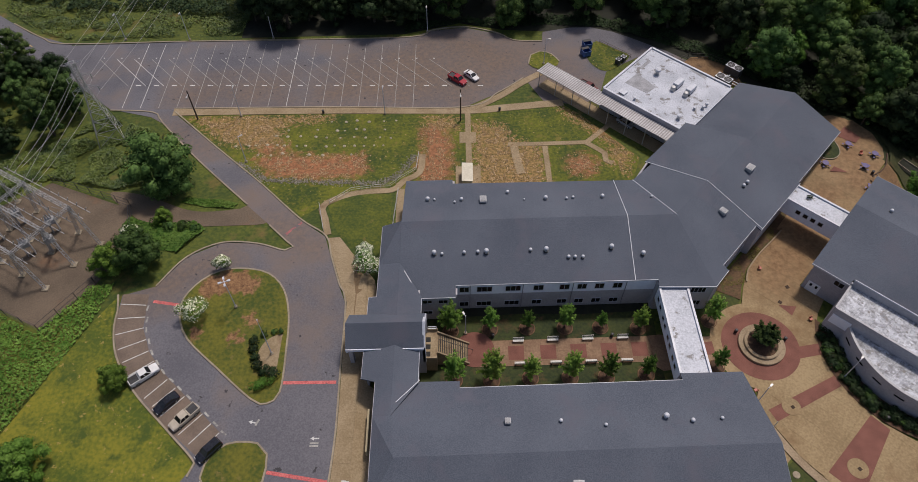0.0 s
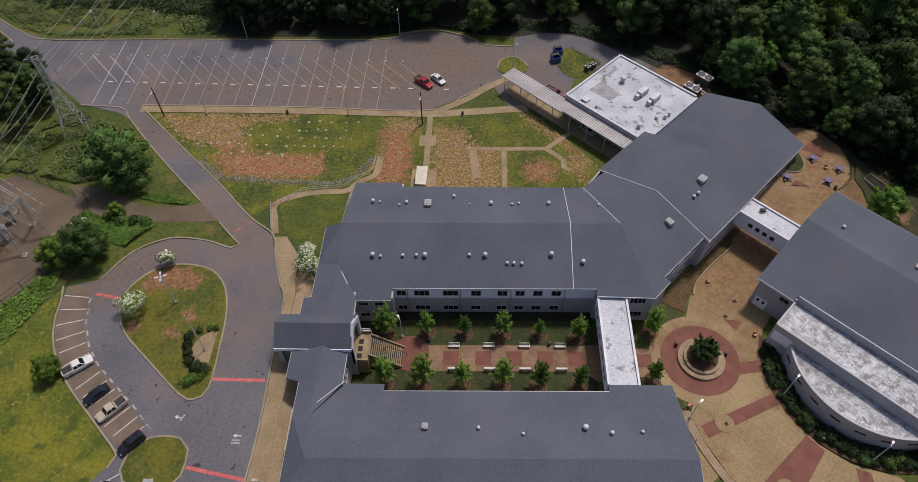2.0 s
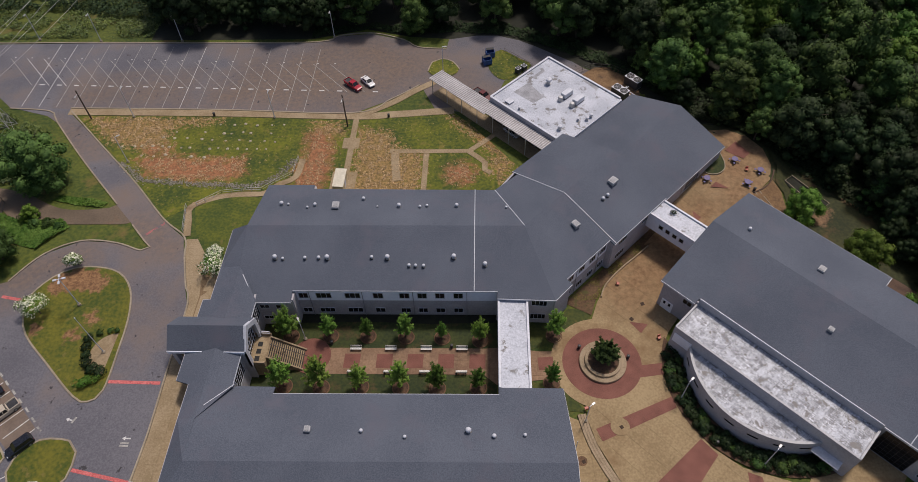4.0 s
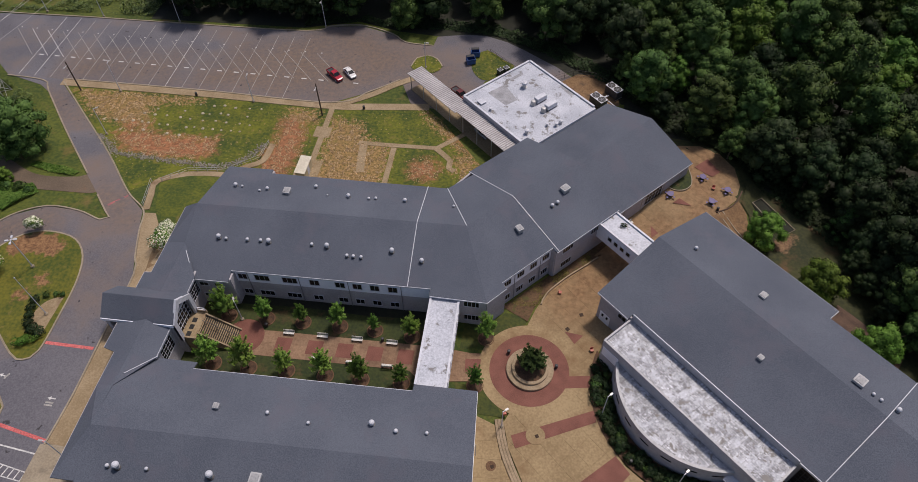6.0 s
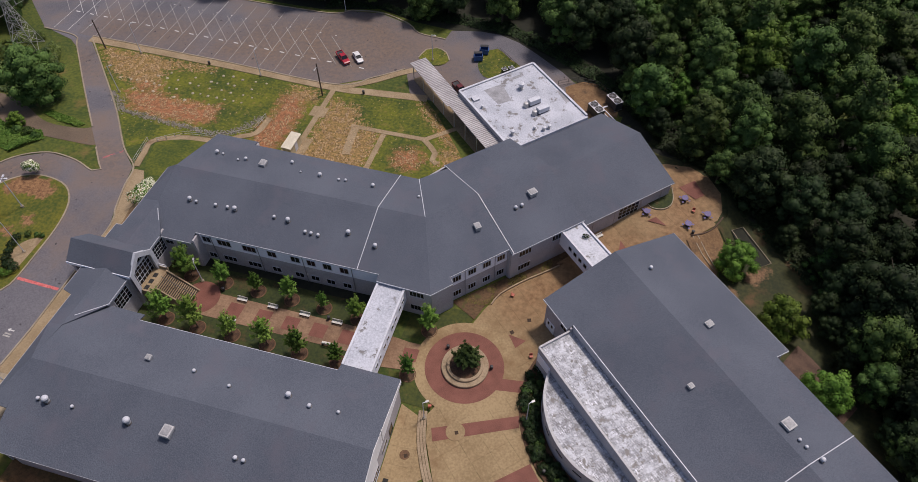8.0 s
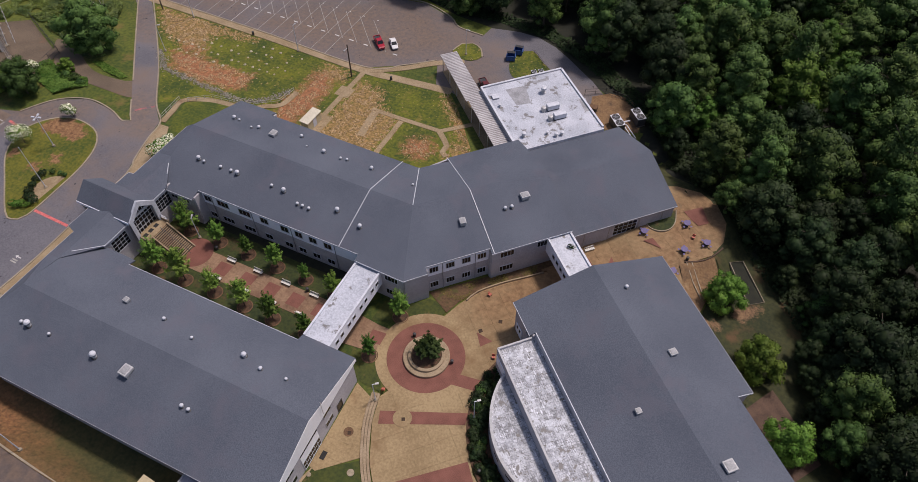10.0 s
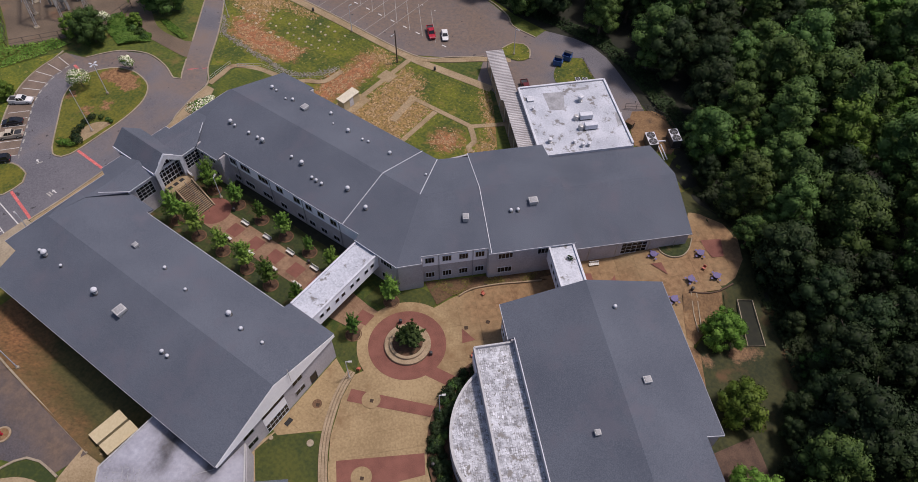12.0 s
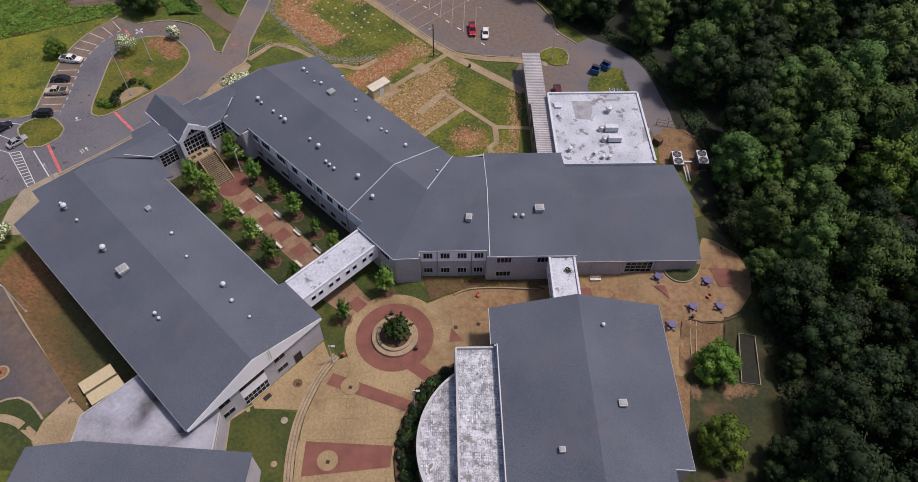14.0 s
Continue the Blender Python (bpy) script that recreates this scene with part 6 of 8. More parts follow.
undergrowth("undergrowth", [(-49, 79.2), (-44, 78.0), (-39.4, 77.6), (-38.6, 78.8), (-43, 79.8), (-48, 80.6)], 1500, 0.28, 1.2, M_LEAFMID, "low green weeds along the gravel track", 16)


# ---- paving ----
def clip(poly, edges):
    for nx_, ny_, c in edges:
        out = []
        for (x0, y0), (x1, y1) in zip(poly, poly[1:] + poly[:1]):
            d0, d1 = nx_ * x0 + ny_ * y0 - c, nx_ * x1 + ny_ * y1 - c
            if d0 >= 0:
                out.append((x0, y0))
            if (d0 >= 0) != (d1 >= 0):
                t = d0 / (d0 - d1)
                out.append((x0 + (x1 - x0) * t, y0 + (y1 - y0) * t))
        poly = out
        if len(poly) < 3:
            return []
    return poly


# clay stain and the passage's shadow, both put into the slab colour here
STAIN_AND_SHADE = [E(-6, -10), E(20, -9.4), E(24, -14), (70, 104), (88, 106), (88, 96), (79, 92), E(27, -27), E(28, -36), E(24, -18), E(9, -21), E(0, -21), E(-6, -16.5)]


def paving(name, pts, label, cell, angle, material, lift=0.05, gap=0.016):
    """A paved area: a joint sheet and one slab after another on it."""
    base = tagged(part(name, sheet(pts, lift - 0.06), M_JOINT), label, "paving", kind="structure")
    ca, sa = math.cos(radians(angle)), math.sin(radians(angle))
    us, vs = [p[0] * ca + p[1] * sa for p in pts], [-p[0] * sa + p[1] * ca for p in pts]
    u = math.floor(min(us) / cell) * cell
    while u < max(us):
        v = math.floor(min(vs) / cell) * cell
        while v < max(vs):
            g = gap / 2
            q = clip(pts, [(ca, sa, u + g), (-ca, -sa, -(u + cell - g)), (-sa, ca, v + g), (sa, -ca, -(v + cell - g))])
            area = abs(sum(a[0] * b[1] - b[0] * a[1] for a, b in zip(q, q[1:] + q[:1]))) / 2 if q else 0
            if area > 0.15:
                bm = bmesh.new()
                r = [p for i, p in enumerate(q) if math.hypot(p[0] - q[i - 1][0], p[1] - q[i - 1][1]) > 0.01]
                if len(r) > 2:
                    dz = rng.uniform(-0.004, 0.004)
                    slab(bm, [(p[0], p[1], land(*p) + lift + 0.035 + dz) for p in r], 0.25)
                    o = part("slab", bm, material, base)
                    if material == M_CONCRETE:
                        field(o, "clay", [STAIN_AND_SHADE], 4.0)
                else:
                    bm.free()
            v += cell
        u += cell
    return base


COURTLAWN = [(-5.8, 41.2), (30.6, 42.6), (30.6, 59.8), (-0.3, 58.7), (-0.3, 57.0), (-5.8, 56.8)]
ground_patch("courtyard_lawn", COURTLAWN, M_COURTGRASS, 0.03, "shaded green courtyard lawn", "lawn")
# mulch, and the shade at the wall's foot, as one near-black strip
ground_patch("planting_bed", [skew(*q) for q in ((-0.2, 59.3), (30.2, 59.3), (30.2, 57.9), (20, 57.6), (10, 58.0), (-0.2, 57.7))], M_FOREST, 0.07, "mulch strip along the courtyard wall with wall shade in its colour", "planting bed")
paving("courtyard_walk", [skew(2.0, 48.9), skew(28.6, 48.9), (30.6, 47.6), (33, 48.0), (38, 48.8), (40.5, 50), (40.0, 53.6), (37, 53.4), (31, 53.8), skew(28.8, 53.3), skew(2.0, 53.3)], "tan concrete courtyard walk with brick panels", 2.4, 2.06, M_COURTWALK)
ring = arc(46.2, 51.9, 7.6, 0, 360, 60)[:-1]
PLAZA = [(44.0, 44.6), (43.4, 43.2), (44.5, 39.5), (47.2, 34.5), (50.5, 30.6), (53.7, 27.8), (60, 23), (70, 24), (74, 31), (70, 35.2), (64, 36.8), (60.4, 39.4), (58.0, 42.3), (56.2, 46), (55.4, 50), (55.5, 54.6), (56.8, 57.6), (58.6, 60.2), E(-0.2, -20.3), E(24.6, -20.3),
         E(24.6, -29), E(27.4, -29), E(28.4, -27.6), E(28.6, -24), (76.2, 86.6), (79.0, 89.7), (80.0, 93.4), (79.4, 97.6), (77, 101), (73.5, 102.6), (69.5, 102), (67.8, 100.8), E(33.2, -9.8), E(13.3, -9.9), E(13.3, -10.8), E(5.5, -11.2), (56.2, 75), (53.3, 71.9), (50.6, 69.3), (47.8, 65.9), (46.2, 62.5), (45.2, 59.4)]
for v in bpy.data.objects["ground"].data.vertices:
    if -30 < v.co.x < 90 and 20 < v.co.y < 110 and inside((v.co.x, v.co.y), PLAZA):
        v.co.z -= 0.3
paving("plaza", PLAZA, "tan concrete plaza between the school buildings", 3.0, 47.5, M_CONCRETE)
WESTPLAZA = [(39.4, 43.6), (40.3, 30.2), (41.4, 30), (45.9, 34.4), (43.2, 39.2), (42.2, 42.6)]
paving("plaza", WESTPLAZA, "tan concrete forecourt before the gable entrance", 2.6, 5, M_CONCRETE, 0.07)
ground_patch("plaza_ring", ring, M_CONCRETE, 0.105, "tan concrete ring round the planter circle", "paving")
def beside(line, d):
    """A line shifted d metres to its right."""
    out = []
    for i, p in enumerate(line):
        a, b = line[max(i - 1, 0)], line[min(i + 1, len(line) - 1)]
        t = Vector((b[0] - a[0], b[1] - a[1])).normalized()
        out.append((p[0] + t.y * d, p[1] - t.x * d))
    return out


STEPLINE = smooth_line([(43.2, 43.6), (44.4, 39.4), (47.1, 34.4), (50.4, 30.5), (53.6, 27.7), (57, 25.2)])
for k in range(3):
    tagged(part("step", ribbon(beside(STEPLINE, 0.1 + 0.42 * k), 0.37, -0.05, 0.15 + 0.07 * k), M_STONE), "long curved concrete step in the plaza", "step", "curved steps", "structure")


def brick_patch(pts, lift=0.112, label="red brick paving panel in the plaza"):
    bm = sheet(pts, lift, 3.0)
    tagged(part("brick_panel", bm, M_BRICK), label, "paving", "brick panels", "structure")


brick_patch(arc(46.2, 51.9, 5.9, 0, 360, 60)[:-1], 0.125, "round red brick paving ring about the planter")
brick_patch([(44.6, 41.4), (45.4, 39.6), (56.3, 45.1), (56.0, 46.9)])
brick_patch([(50.3, 32.4), (53.8, 29.0), (61.0, 38.4), (59.0, 40.6)])
brick_patch([(64, 24.0), (67, 24.3), (66.3, 35.6), (64.5, 36.2)])
brick_patch([(51.4, 49.6), (55.6, 50.4), (55.6, 52.3), (51.6, 51.6)])
brick_patch([(51.0, 59.2), (53.8, 58.9), (52.6, 57.2)])
brick_patch([(36.8, 50.2), (39.0, 50.4), (38.9, 52.6), (36.6, 52.3)])
brick_patch([(68.0, 87.4), (69.2, 88.7), (71.2, 87.2)], 0.20)
brick_patch([(64.4, 79.8), (64.3, 82.5), (65.6, 81.0)])
brick_patch([(72.2, 96.7), (74.7, 99.3), (76.7, 96.2), (75.3, 94.8), (73.8, 95.6)], 0.20)
brick_patch([E(13.6, -11.0), E(16.4, -11.0), E(16.4, -19.8), E(13.6, -19.8)])
for x in (7.5, 12.4, 17.05, 21.7, 26.4):
    brick_patch([skew(*q) for q in ((x, 49.9), (x + 2.4, 49.9), (x + 2.4, 52.3), (x, 52.3))], label="red brick panel in the courtyard walk")
brick_patch(arc(2.4, 51.2, 3.0, 0, 360, 36)[:-1], 0.118, "round red brick landing below the stairs")
for x, y, r, m in ((48.0, 41.9, 1.35, M_CONCRETE), (54.5, 32.9, 1.42, M_CONCRETE), (42.4, 36.7, 0.7, M_RIM)):
    bm = lathe(bmesh.new(), [(r, 0), (r, 0.03)], 30)
    o = tagged(part("paving_disc", bm, m), "round inset paving disc with a small drain", "paving", "paving discs", "structure")
    o.matrix_world = pose(x, y, land(x, y) + 0.125)
    o = tagged(part("drain_cover", boxes((-0.25, -0.25, 0, 0.25, 0.25, 0.03)), M_GRATE), "small square dark drain grate", "drain cover", "drain covers")
    o.matrix_world = pose(x + 0.2, y - 0.1, land(x, y) + 0.155, 0, 0, 30)
ground_patch("lawn", [(40.5, 26.8), (40.8, 29.8), (46.3, 34.2), (49.6, 30.2), (52.4, 26.8), (52, 22), (46, 21.5), (43.9, 23.8)], M_LAWN2, 0.09, "triangular green lawn beside the curved steps", "lawn")
ground_patch("lawn", [(39.4, 43.9), (43.0, 43.9), (42.0, 46.2), (39.6, 48.4), (36, 48.0), (35.8, 44.4)], M_LAWN2, 0.06, "small green lawn beside the gable", "lawn")
ground_patch("lawn", [(35.6, 58.5), (38.9, 58.2), E(-10.9, -11.2), E(-9.6, -12.4), (45.1, 60.0), (44.6, 59.3), (41.5, 57.9), (39, 55.0), (35.4, 53.6)], M_LAWN2, 0.06, "small green lawn round the building's corner", "lawn")
ground_patch("planting_bed", [E(-10.5, -10), E(13.1, -10.7), E(12.6, -11.8), E(8.0, -12.0), (55.6, 74.5), (53.0, 72.0), (50.4, 69.5), (47.6, 66.1), (46.0, 62.8), (45.2, 60.2)], M_WEEDBED, 0.10, "bare brown bed with dry weeds along the wall", "planting bed")
ground_patch("planting_bed", arc(*ARCC, ARCR + 3.3, a0 - 12, a1 + 10, 40) + arc(*ARCC, ARCR - 0.2, a1, a0, 40), M_MULCH, 0.14, "dark mulch bed below the curved wall", "planting bed")
BED = smooth_line([(66.6, 91.9), (67.4, 90.9), (68.5, 90.4), (70.1, 90.7), (71.3, 92.0), (71.5, 94.0), (70.9, 95.9)], step=0.4)
ground_patch("planting_bed", BED, M_COURTGRASS, 0.34, "small weedy bed against the dining hall", "planting bed")
tagged(part("bed_edge", ribbon(BED, 0.16, -0.1, 0.42), M_KERB), "pale concrete edge of a small bed", "bed edge")
part_line = smooth_line([(47.0, 63.6), (47.8, 65.9), (50.6, 69.3), (53.3, 71.9), (55.6, 74.2)])
tagged(part("retaining_wall", ribbon(part_line, 0.22, -0.1, 0.4), M_STONE), "low curved stone retaining wall", "wall", kind="structure")
ground_patch("pavement", [(74.8, 85.4), (76.5, 87.0), (79.4, 89.5), (80.9, 87.6), (81.2, 84.6), (80.6, 81.4), E(28.4, -27.8), E(27.6, -26.5)], M_YARDCLAY, 0.15, "reddish stained concrete apron below the terrace wall", "pavement", 1.0)
for dx in (0.0, 0.75):
    tagged(part("kerb", ribbon([(75.7 + dx, 86.3 + dx * 0.6), (77.8 + dx, 83.8 + dx * 0.6), (79.8 + dx * 0.6, 81.4 + dx * 0.4)], 0.14, 0.0, 0.24), M_KERB), "narrow pale kerb across the apron", "kerb", "kerbs", "structure")
tline = smooth_line([(75.4, 86.3), (77.2, 87.3), (79.0, 89.2), (80.2, 92.0)])
tagged(part("retaining_wall", ribbon(tline, 0.2, -0.9, 0.3), M_DARKSTONE), "low dark curved wall at the terrace edge", "wall", kind="structure")

ground_patch("pavement", [(40.7, 30.1), (39.8, 26.0), (42.4, 22.4), (44.0, 23.7), (40.6, 26.6), (40.9, 30.2)], M_WALK, 0.13, "narrow concrete walk along the gable wall", "pavement")
ground_patch("plaza", [E(-13.5, -52.5), E(-5.6, -50.6), E(-5.4, -54.2), E(0.7, -54.2), E(0.7, -60.2), E(-4.5, -60.6), E(-8, -63), E(-16, -60), (74, 31)], M_CONCRETE, 0.10, "tan concrete forecourt before the glazed entrance", "paving")
for x, y, rz in ((51.4, 59.7, 47), (49.0, 68.0, 47), (53.4, 62.6, 20)):
    o = tagged(part("drain_cover", boxes((-0.3, -0.3, 0, 0.3, 0.3, 0.03)), M_GRATE), "square dark drain grate in the paving", "drain cover", "drain covers")
    o.matrix_world = pose(x, y, land(x, y) + 0.09, 0, 0, rz)
# flat round discs stand for pale bare patches in the lawn
for x, y, k in ((45.8, 32.0, 0), (41.0, 29.2, 1)):
    o = tagged(part("drain_cover", lathe(bmesh.new(), [(0.5 - 0.2 * k, 0), (0.5 - 0.2 * k, 0.1), (0.42 - 0.2 * k, 0.13), (0.1, 0.13)], 20), M_KERB), "round pale disc for a bare patch in the grass", "drain cover", "drain covers")
    o.matrix_world = pose(x, y, 0.1)
for x, y, rz in ((49.9, 27.4, 20),):
    o = tagged(part("straw_patch", lathe(bmesh.new(), [(0.45, 0.0), (0.36, 0.05), (0.1, 0.08)], 11), M_WALK), "small bare tan patch in the lawn", "soil")
    o.matrix_world = pose(x, y, 0.1, 0, 0, rz)

# planter with its tree
pl = thing("round_planter", "round two-tier stone planter in the plaza", "planter", 46.3, 51.9, 0.12)
part("lower_tier", lathe(bmesh.new(), [(3.5, 0.0), (3.5, 0.38), (3.42, 0.42), (2.75, 0.42), (2.75, 0.1)], 48), M_STONE, pl)
part("upper_tier", lathe(bmesh.new(), [(2.75, 0.1), (2.75, 0.72), (2.66, 0.78), (2.3, 0.78), (2.25, 0.6)], 48), M_STONE, pl)
part("soil", lathe(bmesh.new(), [(2.4, 0.3), (2.4, 0.62), (1.2, 0.72), (0.2, 0.76)], 36), M_MULCH, pl)
pt = young_tree(51, 3.3, 2.1, M_LEAFPLANTER, "bushy dark green tree in the round planter", 60, 0.30)
pt.matrix_basis = pose(46.5, 52.4, 0.75)

# walks
WALKS = [([(-57, 104.4), (-26, 105), (0.9, 105), (9, 105.8), (21, 107.4)], 1.9, "pale concrete walk along the parking lot"),
         ([(1.7, 104.6), (1.8, 98), (1.9, 89)], 1.1, "narrow concrete path across the lawn"),
         ([(9.4, 95.4), (16, 95.6), (24.6, 96.0)], 1.0, "narrow concrete path across the lawn"),
         ([(24.4, 95.9), (27, 98.4), (29.6, 101)], 1.0, "narrow concrete path across the lawn"),
         ([(24.4, 95.9), (27.6, 93), (27.6, 91.2), (28.8, 90.4)], 1.1, "short bent concrete path in the lawn"),
         ([(16.4, 95), (16.7, 81.5)], 1.0, "narrow concrete path across the lawn"),
         ([(10.5, 95), (10.8, 92), (11.5, 87.8)], 1.5, "broken concrete path across the lawn"),
         ([(-21.9, 71.2), (-22.9, 75), (-23.6, 78.4), (-19.2, 81.4), (-12.2, 82.9), (-10.1, 85.6), (-7.3, 88.1), (-6.9, 92.7)], 1.2, "bent concrete path with a rail"),
         ([(-10.6, 71), (-10.6, 83.5)], 1.6, "concrete walk beside the school wall"),
         ([(18.6, 117.6), (13.2, 113.6), (8.2, 109.2), (2.5, 105.4)], 1.5, "tan concrete walk along the curved kerb"),
         ([E(11.2, 42), E(11.2, 12)], 3.0, "concrete floor under the walkway roof")]
for k, (pts, w, lab) in enumerate(WALKS):
    line = smooth_line(pts, step=1.0)
    bm = ribbon(line, w, -0.06, 0.10 + 0.004 * k)
    tagged(part("pavement", bm, M_WALK), lab, "pavement", kind="structure")
paving("pavement", [(-21.9, 70.4), (-20.5, 66.3), (-18.5, 60.5), (-17.3, 57.5), (-16.9, 45.3), (-16.6, 36.6), (-16.8, 29.6), (-11.1, 29.6), (-11.1, 43), (-13.0, 44), (-13.0, 56.4), (-12.1, 57), (-13.4, 62), (-16.6, 66), (-19.8, 70.6)], "wide tan concrete pavement before the entrance", 3.6, 0, M_WALK, 0.11)
ground_patch("pavement", [(0.1, 95.8), (3.3, 95.8), (3.3, 98.7), (0.1, 98.7)], M_WALK, 0.13, "square concrete pad on the lawn path", "pavement")
ground_patch("pavement", [(-0.6, 82.8), (4.0, 82.8), (4.0, 89.6), (-0.6, 89.6)], M_WALK, 0.09, "concrete pad round the small shed", "pavement")
ground_patch("pavement", arc(-26.0, 48.5, 3.4, 95, 265, 20), M_WALK, 0.21, "half-round concrete pad of the flagpole", "pavement")
ground_patch("pavement", [(-15.4, 29.6), (-17.6, 29.4), (-17.6, 23.2), (-12, 16), (-10, 20), (-10.9, 29.6)], M_KERB, 0.12, "pale concrete ramp at the kerb", "pavement")
ground_patch("island_lawn", smooth_line([(14.8, 119.5), (15.5, 122.6), (17.5, 123.8), (19.9, 122.9), (21.4, 120.5), (20.0, 118.2), (16.9, 117.8)], True), M_DRYGRASS, 0.17, "small grass island with a lamp post", "lawn")
ground_patch("lawn", smooth_line([(27.6, 121.0), (28.4, 126.3), (30.2, 127.4), (33.8, 124.7), (36.6, 122), (31, 117.2)], True), M_DRYGRASS, 0.12, "small lawn beside the dumpsters", "lawn")
ground_patch("raised_bed_soil", [(82.0, 90.2), (83.9, 92.0), (88.9, 85.6), (86.8, 83.9)], M_FOREST, 0.25, "dark weedy soil inside a timber edged bed", "planting bed")
for pts, lab in (([(82.0, 90.2), (83.9, 92.0), (88.9, 85.6), (86.8, 83.9)], "weathered timber edge of a raised bed"),):
    tagged(part("bed_edge", ribbon(pts, 0.12, -0.2, 0.4, True), M_KERB), lab, "bed edge")

# kerbs
KERBS = [(ISLAND, True), (ISLAND2, True),
         (smooth_line([(-53, 58.9), (-52.2, 56), (-51.9, 53.1), (-50.1, 48.2), (-45.9, 42.6), (-39.4, 36.6), (-35, 32.4), (-35.6, 30.6)]), False),
         (smooth_line([(-47.5, 60.5), (-44.1, 66.3), (-39.1, 69.4), (-33.2, 69.2), (-28.5, 67.7), (-27.2, 68.5), (-28.5, 69.7), (-32.1, 73.5)]), False),
         (smooth_line([(-36.9, 78.6), (-48.7, 90.8), (-58.3, 101.4), (-61, 104.4), (-69.7, 105)]), False),
         (smooth_line([(-56.6, 104.6), (-47.6, 95.9), (-36.5, 85.1), (-27.3, 75.2), (-22.2, 71.0), (-20.7, 66.4), (-18.7, 60.6), (-17.5, 57.6), (-17.1, 45.3), (-16.8, 36.6), (-17.0, 29.4)]), False),
         (smooth_line([(-57, 105.5), (-26, 106.0), (1, 106.0), (7.9, 110.3), (13.4, 115)]), False),
         (smooth_line([(-100, 133.6), (-92, 128.6), (-86, 126.4), (-62, 127.2), (-40, 127.8), (-11, 128.9), (-6, 131.4), (1, 132.6), (8.5, 130.4), (12, 127.8), (18.2, 127.4)]), False),
         (smooth_line([(14.8, 119.5), (15.5, 122.6), (17.5, 123.8), (19.9, 122.9), (21.4, 120.5)]), False),
         ([(-0.5, 13.0), (5, 12.8), (24.9, 12.4)], False)]
for line, closed in KERBS:
    tagged(part("kerb", ribbon(line, 0.26, -0.1, 0.2, closed), M_KERB), "pale concrete kerb along the asphalt", "kerb", "kerbs", "structure")

# road paint
paint = thing("parking_lines", "painted white parking stall lines on asphalt", "road marking", kind="structure")


def stripe(a, b, w, material, lift=0.088, parent=None, name="line"):
    d = Vector((b[0] - a[0], b[1] - a[1])).normalized()
    n = Vector((-d.y, d.x)) * w / 2
    k = max(1, int(math.dist(a, b) / 2))
    bm = bmesh.new()
    rows = []
    for i in range(k + 1):
        x, y = a[0] + (b[0] - a[0]) * i / k, a[1] + (b[1] - a[1]) * i / k
        rows.append([bm.verts.new((x + j * n.x, y + j * n.y, land(x, y) + lift)) for j in (-1, 1)])
    for p, q in zip(rows, rows[1:]):
        bm.faces.new((p[0], q[0], q[1], p[1]))
    return part(name, bm, material, parent or paint)


for a, b in (((-35.1, 33.4), (-32.6, 36.6)), ((-36.4, 35.0), (-34.0, 37.9)), ((-38.1, 36.3), (-35.5, 39.3)), ((-39.6, 37.7), (-37.1, 40.6)), ((-41.2, 39.0), (-38.6, 41.9)), ((-42.7, 40.4), (-40.2, 43.2)), ((-44.2, 41.6), (-41.7, 44.5)),
             ((-46.1, 43.3), (-43.2, 45.9)), ((-47.4, 45.1), (-44.4, 47.4)), ((-48.9, 47.2), (-45.6, 49.1)), ((-50.2, 49.3), (-46.5, 51.0)), ((-51.3, 51.8), (-47.4, 53.0)), ((-51.8, 54.6), (-47.7, 54.9)), ((-52.1, 57.2), (-48.1, 57.0))):
    stripe(a, b, 0.13, M_WHITEPAINT)
    d = Vector((b[0] - a[0], b[1] - a[1])).normalized()
    c = (b[0] + d.x * 0.35 + d.y * 0.5, b[1] + d.y * 0.35 - d.x * 0.5)
    stripe((c[0] - d.y * 0.5, c[1] + d.x * 0.5), (c[0] + d.y * 0.5, c[1] - d.x * 0.5), 0.28, M_FAINTPAINT, name="worn_marking")
# main lot: long cross lines and slanted stalls
for k in range(17):
    x = -67.4 + 3.62 * k
    stripe((x + 0.35 * (x + 40) * 0.02, 105.7), (x + 0.35 * (x + 40) * 0.02 - 0.1, 126.4), 0.10, M_WHITEPAINT if k in (0, 1, 9) else M_FAINTPAINT, 0.066)
for k in range(20):
    x = -77.0 + 3.72 * k
    stripe((x, 121.2), (x + 8.6, 112.4), 0.10, M_WHITEPAINT if k in (1, 2) else M_FAINTPAINT, 0.069)
    stripe((x + 10.2, 112.6), (x + 11.3, 112.6), 0.28, M_WHITEPAINT, 0.072)
    stripe((x + 0.8, 121.5), (x + 1.1, 121.5), 0.25, M_WHITEPAINT, 0.072)
for a, b in (((-25.2, 44.0), (-17.5, 44.1)), ((-25.3, 31.2), (-17.2, 29.9)), ((-47.2, 57.7), (-42.8, 57.0)), ((-29.0, 71.2), (-26.6, 74.2))):
    stripe(a, b, 0.5, M_REDPAINT if a[1] < 60 else M_FADEDRED, 0.08, name="red_line")
stripe((-25.5, 28.7), (-17.6, 28.0), 0.2, M_WHITEPAINT)
for k in range(12):
    u = k / 11
    stripe((-27.9 + 10.2 * u, 25.3 - 1.0 * u), (-27.1 + 9.6 * u, 26.8 - 1.3 * u), 0.16, M_WHITEPAINT, name="hatching")
stripe((-28.0, 25.3), (-17.6, 24.3), 0.14, M_WHITEPAINT)
